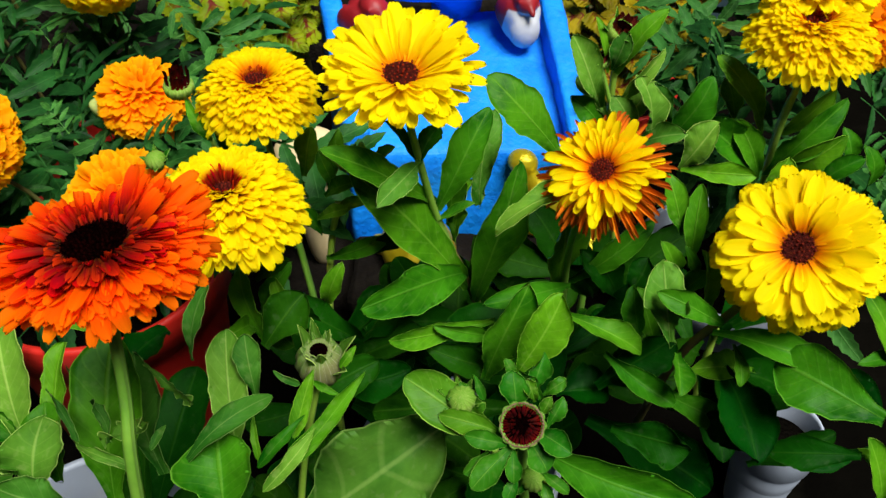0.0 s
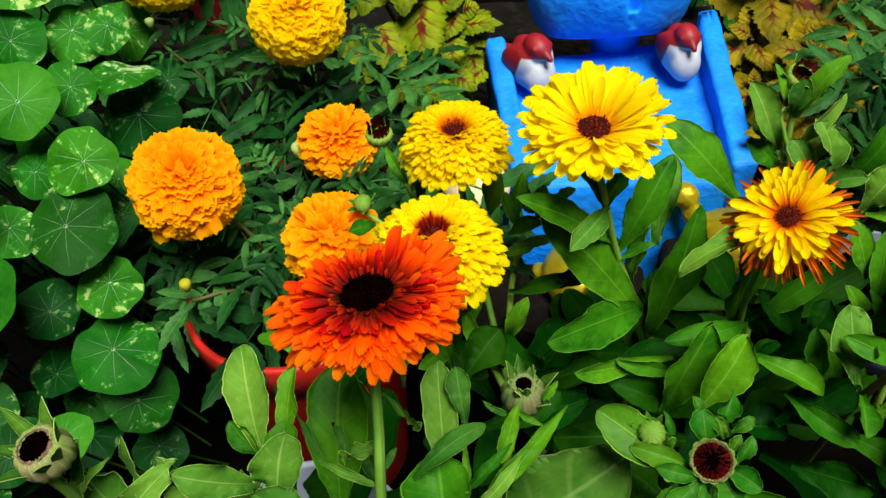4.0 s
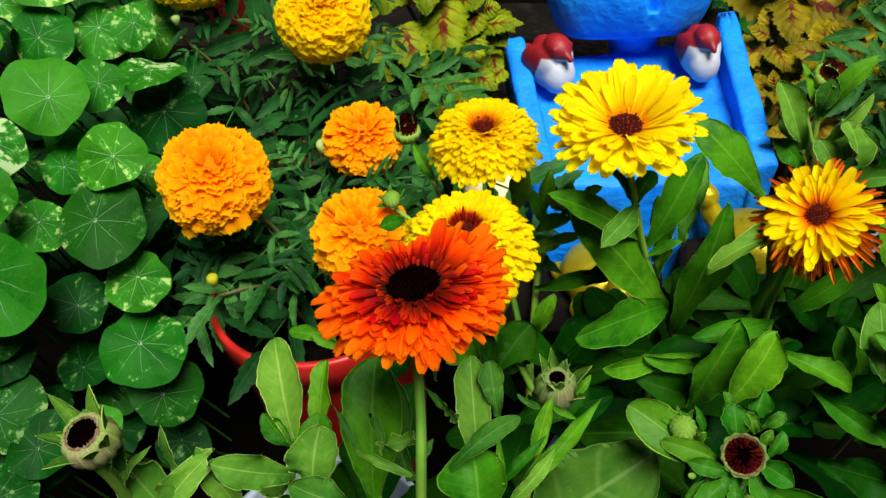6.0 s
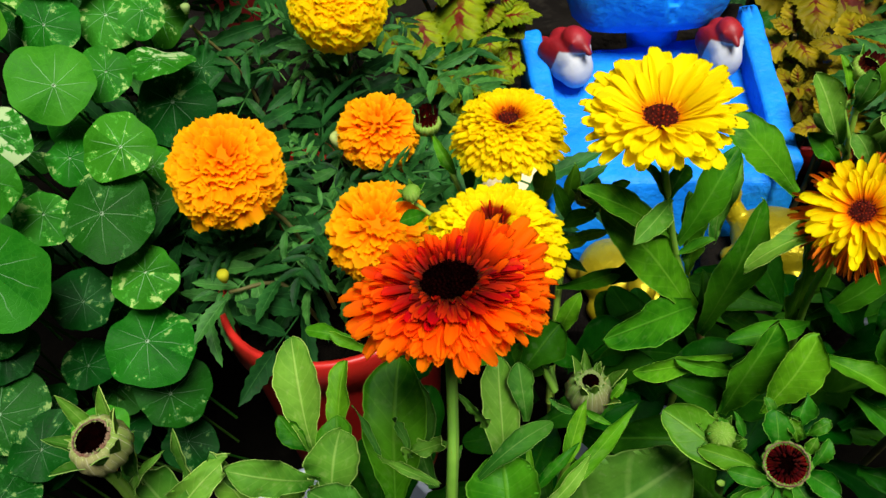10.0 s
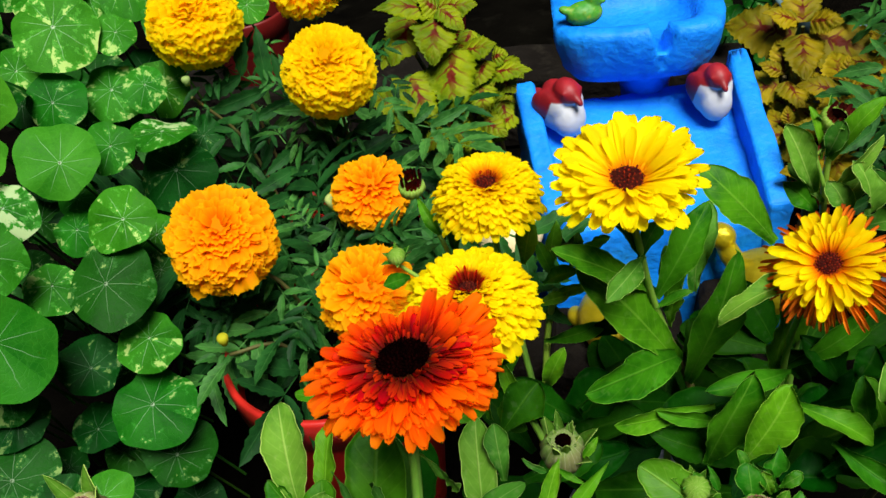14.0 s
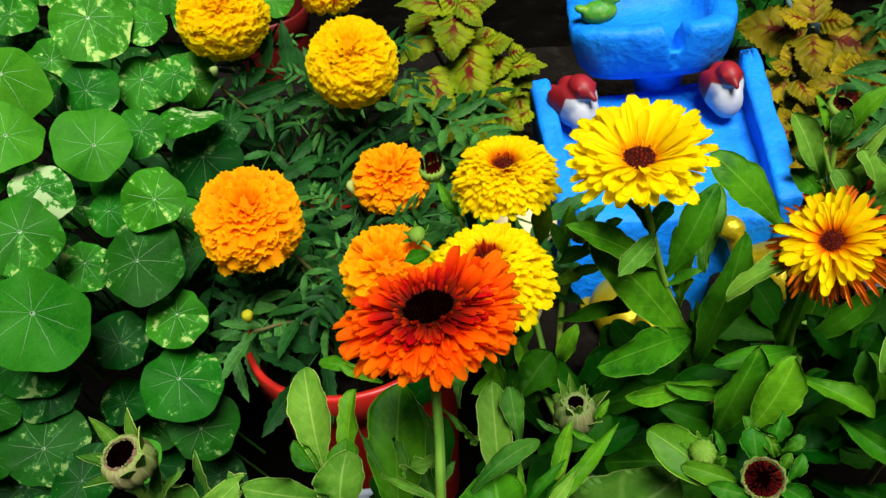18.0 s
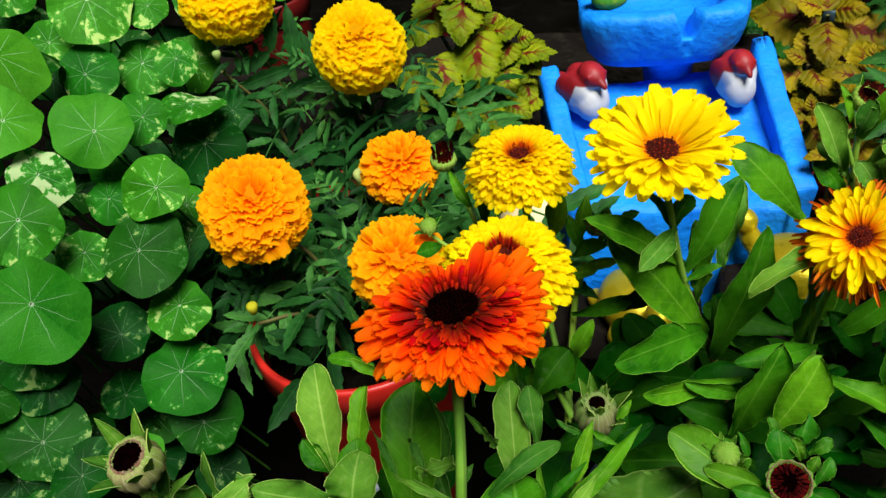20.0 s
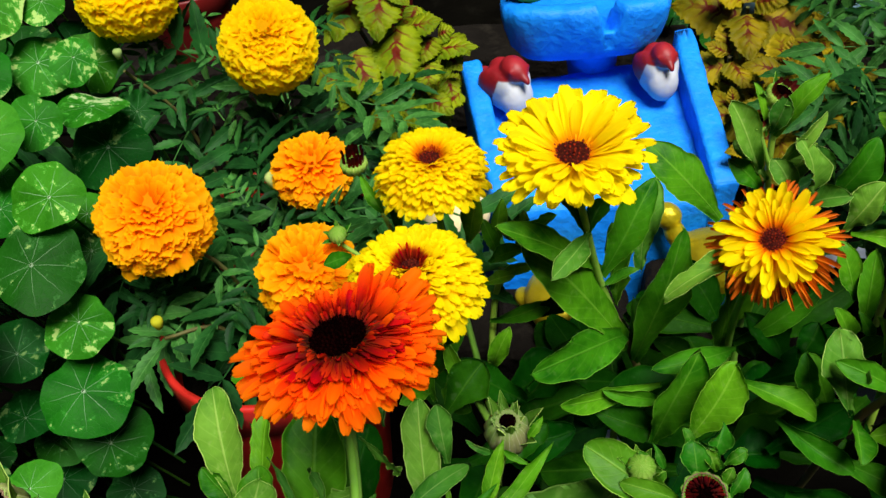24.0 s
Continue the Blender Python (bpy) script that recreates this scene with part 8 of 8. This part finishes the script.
coleus_leaf(coleus_lime, (-135, 640, 269), (0.11, -0.77, -0.63), 29, 26, m_col_lime, -2, 0.10)
coleus_leaf(coleus_lime, (-125, 660, 284), (0.92, -0.10, 0.38), 16, 20, m_col_lime, 5, 0.10)
coleus_leaf(coleus_lime, (-162, 611, 245), (0.40, 0.24, 0.88), 18, 20, m_col_lime, 7, 0.10)
coleus_leaf(coleus_lime, (-162, 611, 245), (-0.60, -0.78, -0.20), 36, 23, m_col_lime, 10, 0.10)
coleus_leaf(coleus_lime, (-162, 610, 244), (-0.02, -0.87, -0.50), 35, 22, m_col_lime, -11, 0.10)
coleus_leaf(coleus_lime, (-161, 614, 241), (0.91, -0.32, -0.24), 41, 25, m_col_lime, 11, 0.10)
coleus_leaf(coleus_lime, (-161, 615, 243), (0.78, 0.17, 0.61), 20, 19, m_col_lime, 0, 0.10)
coleus_leaf(coleus_lime, (-163, 611, 246), (-0.78, -0.20, 0.59), 16, 17, m_col_lime, -7, 0.10)
coleus_leaf(coleus_lime, (-134, 630, 241), (0.78, -0.55, -0.31), 28, 23, m_col_lime, 10, 0.10)
coleus_leaf(coleus_lime, (-118, 653, 269), (0.68, -0.52, -0.52), 20, 20, m_col_lime, 2, 0.10)
coleus_leaf(coleus_lime, (-146, 694, 297), (-0.37, -0.80, -0.48), 27, 18, m_col_lime, -8, 0.14)
coleus_leaf(coleus_lime, (-120, 654, 245), (0.29, -0.80, -0.52), 28, 19, m_col_lime, -4, 0.14)
coleus_leaf(coleus_lime, (-152, 655, 252), (0.82, -0.53, -0.22), 29, 20, m_col_lime, -14, 0.14)
coleus_leaf(coleus_lime, (-186, 644, 259), (-0.52, -0.81, -0.28), 32, 22, m_col_lime, -16, 0.14)
coleus_leaf(coleus_lime, (-199, 641, 232), (-0.71, -0.71, 0.00), 30, 21, m_col_lime, -16, 0.14)
coleus_leaf(coleus_lime, (-109, 643, 237), (-0.61, -0.75, -0.25), 31, 21, m_col_lime, 7, 0.14)
coleus_leaf(coleus_lime, (-155, 633, 210), (-0.50, -0.82, -0.28), 36, 24, m_col_lime, 16, 0.14)
coleus_leaf(coleus_lime, (-133, 690, 289), (-0.75, -0.65, -0.08), 35, 24, m_col_lime, -6, 0.14)
coleus_leaf(coleus_lime, (-208, 679, 298), (-0.52, -0.79, -0.31), 34, 23, m_col_lime, 4, 0.14)
coleus_leaf(coleus_lime, (-117, 679, 273), (0.68, -0.64, -0.36), 27, 19, m_col_lime, 9, 0.14)
coleus_leaf(coleus_lime, (-146, 651, 215), (0.91, -0.41, -0.01), 32, 22, m_col_lime, 13, 0.14)
coleus_leaf(coleus_lime, (-190, 664, 273), (0.11, -0.81, -0.58), 30, 20, m_col_lime, 14, 0.14)
coleus_leaf(coleus_lime, (-126, 647, 235), (-0.69, -0.71, -0.13), 26, 18, m_col_lime, 4, 0.14)
coleus_leaf(coleus_lime, (-180, 639, 213), (0.18, -0.84, -0.52), 29, 20, m_col_lime, -12, 0.14)
coleus_leaf(coleus_lime, (-155, 678, 293), (0.10, -0.80, -0.59), 32, 22, m_col_lime, 9, 0.14)
for top in ((-169, 670, 331), (-157, 656, 295), (-163, 619, 239), (-131, 659, 272), (-198, 670, 294)):
    stalk(coleus_lime, (-155, 735, 150), (0.5 * top[0] - 78, 0.5 * top[1] + 372, 0.5 * top[2] + 60), top, r=2.4, material=m_stem_brown)
rosette(coleus_lime, (-179, 654, 223), 49, m_col_lime, 3, 3, (0.11, -0.54, 0.84))
rosette(coleus_lime, (-201, 647, 246), 44, m_col_lime, 6, 3, (0.13, -0.54, 0.83))
rosette(coleus_lime, (-151, 673, 213), 42, m_col_lime, 8, 3, (0.09, -0.54, 0.84))
rosette(coleus_lime, (-134, 700, 209), 37, m_col_lime, 12, 3, (0.07, -0.55, 0.83))
coleus_gold = thing("coleus_plant", (0.20, 0.760, 0.14), "coleus plant with golden leaves veined brown-red", "plant", "coleus")
rosette(coleus_gold, (154, 741, 249), 74, m_col_gold, 31, 3, (-0.14, -0.57, 0.81))
rosette(coleus_gold, (137, 711, 215), 46, m_col_gold, 32, 3, (-0.12, -0.55, 0.83))
rosette(coleus_gold, (174, 655, 231), 46, m_col_gold, 33, 3, (-0.16, -0.53, 0.83))
rosette(coleus_gold, (153, 595, 228), 40, m_col_gold, 34, 3, (-0.15, -0.52, 0.84))
rosette(coleus_gold, (217, 713, 225), 48, m_col_gold, 35, 3, (-0.18, -0.54, 0.82))
rosette(coleus_gold, (183, 601, 226), 38, m_col_gold, 36, 3, (-0.17, -0.51, 0.84))
rosette(coleus_gold, (138, 577, 209), 34, m_col_gold, 37, 3, (-0.14, -0.50, 0.85))
rosette(coleus_gold, (225, 676, 208), 42, m_col_gold, 38, 3, (-0.19, -0.52, 0.83))
rosette(coleus_gold, (146, 703, 190), 36, m_col_gold, 50, 3, (-0.16, -0.53, 0.83))
rosette(coleus_gold, (130, 719, 190), 34, m_col_gold, 51, 3, (-0.16, -0.53, 0.83))
rosette(coleus_gold, (157, 666, 190), 36, m_col_gold, 52, 3, (-0.16, -0.53, 0.83))
rosette(coleus_gold, (134, 658, 190), 34, m_col_gold, 53, 3, (-0.16, -0.53, 0.83))

# green plant behind
mallow = thing("green_plant", (0.12, 1.08, 0.0), "low green plant with soft rounded leaves behind the bird bath", "plant")
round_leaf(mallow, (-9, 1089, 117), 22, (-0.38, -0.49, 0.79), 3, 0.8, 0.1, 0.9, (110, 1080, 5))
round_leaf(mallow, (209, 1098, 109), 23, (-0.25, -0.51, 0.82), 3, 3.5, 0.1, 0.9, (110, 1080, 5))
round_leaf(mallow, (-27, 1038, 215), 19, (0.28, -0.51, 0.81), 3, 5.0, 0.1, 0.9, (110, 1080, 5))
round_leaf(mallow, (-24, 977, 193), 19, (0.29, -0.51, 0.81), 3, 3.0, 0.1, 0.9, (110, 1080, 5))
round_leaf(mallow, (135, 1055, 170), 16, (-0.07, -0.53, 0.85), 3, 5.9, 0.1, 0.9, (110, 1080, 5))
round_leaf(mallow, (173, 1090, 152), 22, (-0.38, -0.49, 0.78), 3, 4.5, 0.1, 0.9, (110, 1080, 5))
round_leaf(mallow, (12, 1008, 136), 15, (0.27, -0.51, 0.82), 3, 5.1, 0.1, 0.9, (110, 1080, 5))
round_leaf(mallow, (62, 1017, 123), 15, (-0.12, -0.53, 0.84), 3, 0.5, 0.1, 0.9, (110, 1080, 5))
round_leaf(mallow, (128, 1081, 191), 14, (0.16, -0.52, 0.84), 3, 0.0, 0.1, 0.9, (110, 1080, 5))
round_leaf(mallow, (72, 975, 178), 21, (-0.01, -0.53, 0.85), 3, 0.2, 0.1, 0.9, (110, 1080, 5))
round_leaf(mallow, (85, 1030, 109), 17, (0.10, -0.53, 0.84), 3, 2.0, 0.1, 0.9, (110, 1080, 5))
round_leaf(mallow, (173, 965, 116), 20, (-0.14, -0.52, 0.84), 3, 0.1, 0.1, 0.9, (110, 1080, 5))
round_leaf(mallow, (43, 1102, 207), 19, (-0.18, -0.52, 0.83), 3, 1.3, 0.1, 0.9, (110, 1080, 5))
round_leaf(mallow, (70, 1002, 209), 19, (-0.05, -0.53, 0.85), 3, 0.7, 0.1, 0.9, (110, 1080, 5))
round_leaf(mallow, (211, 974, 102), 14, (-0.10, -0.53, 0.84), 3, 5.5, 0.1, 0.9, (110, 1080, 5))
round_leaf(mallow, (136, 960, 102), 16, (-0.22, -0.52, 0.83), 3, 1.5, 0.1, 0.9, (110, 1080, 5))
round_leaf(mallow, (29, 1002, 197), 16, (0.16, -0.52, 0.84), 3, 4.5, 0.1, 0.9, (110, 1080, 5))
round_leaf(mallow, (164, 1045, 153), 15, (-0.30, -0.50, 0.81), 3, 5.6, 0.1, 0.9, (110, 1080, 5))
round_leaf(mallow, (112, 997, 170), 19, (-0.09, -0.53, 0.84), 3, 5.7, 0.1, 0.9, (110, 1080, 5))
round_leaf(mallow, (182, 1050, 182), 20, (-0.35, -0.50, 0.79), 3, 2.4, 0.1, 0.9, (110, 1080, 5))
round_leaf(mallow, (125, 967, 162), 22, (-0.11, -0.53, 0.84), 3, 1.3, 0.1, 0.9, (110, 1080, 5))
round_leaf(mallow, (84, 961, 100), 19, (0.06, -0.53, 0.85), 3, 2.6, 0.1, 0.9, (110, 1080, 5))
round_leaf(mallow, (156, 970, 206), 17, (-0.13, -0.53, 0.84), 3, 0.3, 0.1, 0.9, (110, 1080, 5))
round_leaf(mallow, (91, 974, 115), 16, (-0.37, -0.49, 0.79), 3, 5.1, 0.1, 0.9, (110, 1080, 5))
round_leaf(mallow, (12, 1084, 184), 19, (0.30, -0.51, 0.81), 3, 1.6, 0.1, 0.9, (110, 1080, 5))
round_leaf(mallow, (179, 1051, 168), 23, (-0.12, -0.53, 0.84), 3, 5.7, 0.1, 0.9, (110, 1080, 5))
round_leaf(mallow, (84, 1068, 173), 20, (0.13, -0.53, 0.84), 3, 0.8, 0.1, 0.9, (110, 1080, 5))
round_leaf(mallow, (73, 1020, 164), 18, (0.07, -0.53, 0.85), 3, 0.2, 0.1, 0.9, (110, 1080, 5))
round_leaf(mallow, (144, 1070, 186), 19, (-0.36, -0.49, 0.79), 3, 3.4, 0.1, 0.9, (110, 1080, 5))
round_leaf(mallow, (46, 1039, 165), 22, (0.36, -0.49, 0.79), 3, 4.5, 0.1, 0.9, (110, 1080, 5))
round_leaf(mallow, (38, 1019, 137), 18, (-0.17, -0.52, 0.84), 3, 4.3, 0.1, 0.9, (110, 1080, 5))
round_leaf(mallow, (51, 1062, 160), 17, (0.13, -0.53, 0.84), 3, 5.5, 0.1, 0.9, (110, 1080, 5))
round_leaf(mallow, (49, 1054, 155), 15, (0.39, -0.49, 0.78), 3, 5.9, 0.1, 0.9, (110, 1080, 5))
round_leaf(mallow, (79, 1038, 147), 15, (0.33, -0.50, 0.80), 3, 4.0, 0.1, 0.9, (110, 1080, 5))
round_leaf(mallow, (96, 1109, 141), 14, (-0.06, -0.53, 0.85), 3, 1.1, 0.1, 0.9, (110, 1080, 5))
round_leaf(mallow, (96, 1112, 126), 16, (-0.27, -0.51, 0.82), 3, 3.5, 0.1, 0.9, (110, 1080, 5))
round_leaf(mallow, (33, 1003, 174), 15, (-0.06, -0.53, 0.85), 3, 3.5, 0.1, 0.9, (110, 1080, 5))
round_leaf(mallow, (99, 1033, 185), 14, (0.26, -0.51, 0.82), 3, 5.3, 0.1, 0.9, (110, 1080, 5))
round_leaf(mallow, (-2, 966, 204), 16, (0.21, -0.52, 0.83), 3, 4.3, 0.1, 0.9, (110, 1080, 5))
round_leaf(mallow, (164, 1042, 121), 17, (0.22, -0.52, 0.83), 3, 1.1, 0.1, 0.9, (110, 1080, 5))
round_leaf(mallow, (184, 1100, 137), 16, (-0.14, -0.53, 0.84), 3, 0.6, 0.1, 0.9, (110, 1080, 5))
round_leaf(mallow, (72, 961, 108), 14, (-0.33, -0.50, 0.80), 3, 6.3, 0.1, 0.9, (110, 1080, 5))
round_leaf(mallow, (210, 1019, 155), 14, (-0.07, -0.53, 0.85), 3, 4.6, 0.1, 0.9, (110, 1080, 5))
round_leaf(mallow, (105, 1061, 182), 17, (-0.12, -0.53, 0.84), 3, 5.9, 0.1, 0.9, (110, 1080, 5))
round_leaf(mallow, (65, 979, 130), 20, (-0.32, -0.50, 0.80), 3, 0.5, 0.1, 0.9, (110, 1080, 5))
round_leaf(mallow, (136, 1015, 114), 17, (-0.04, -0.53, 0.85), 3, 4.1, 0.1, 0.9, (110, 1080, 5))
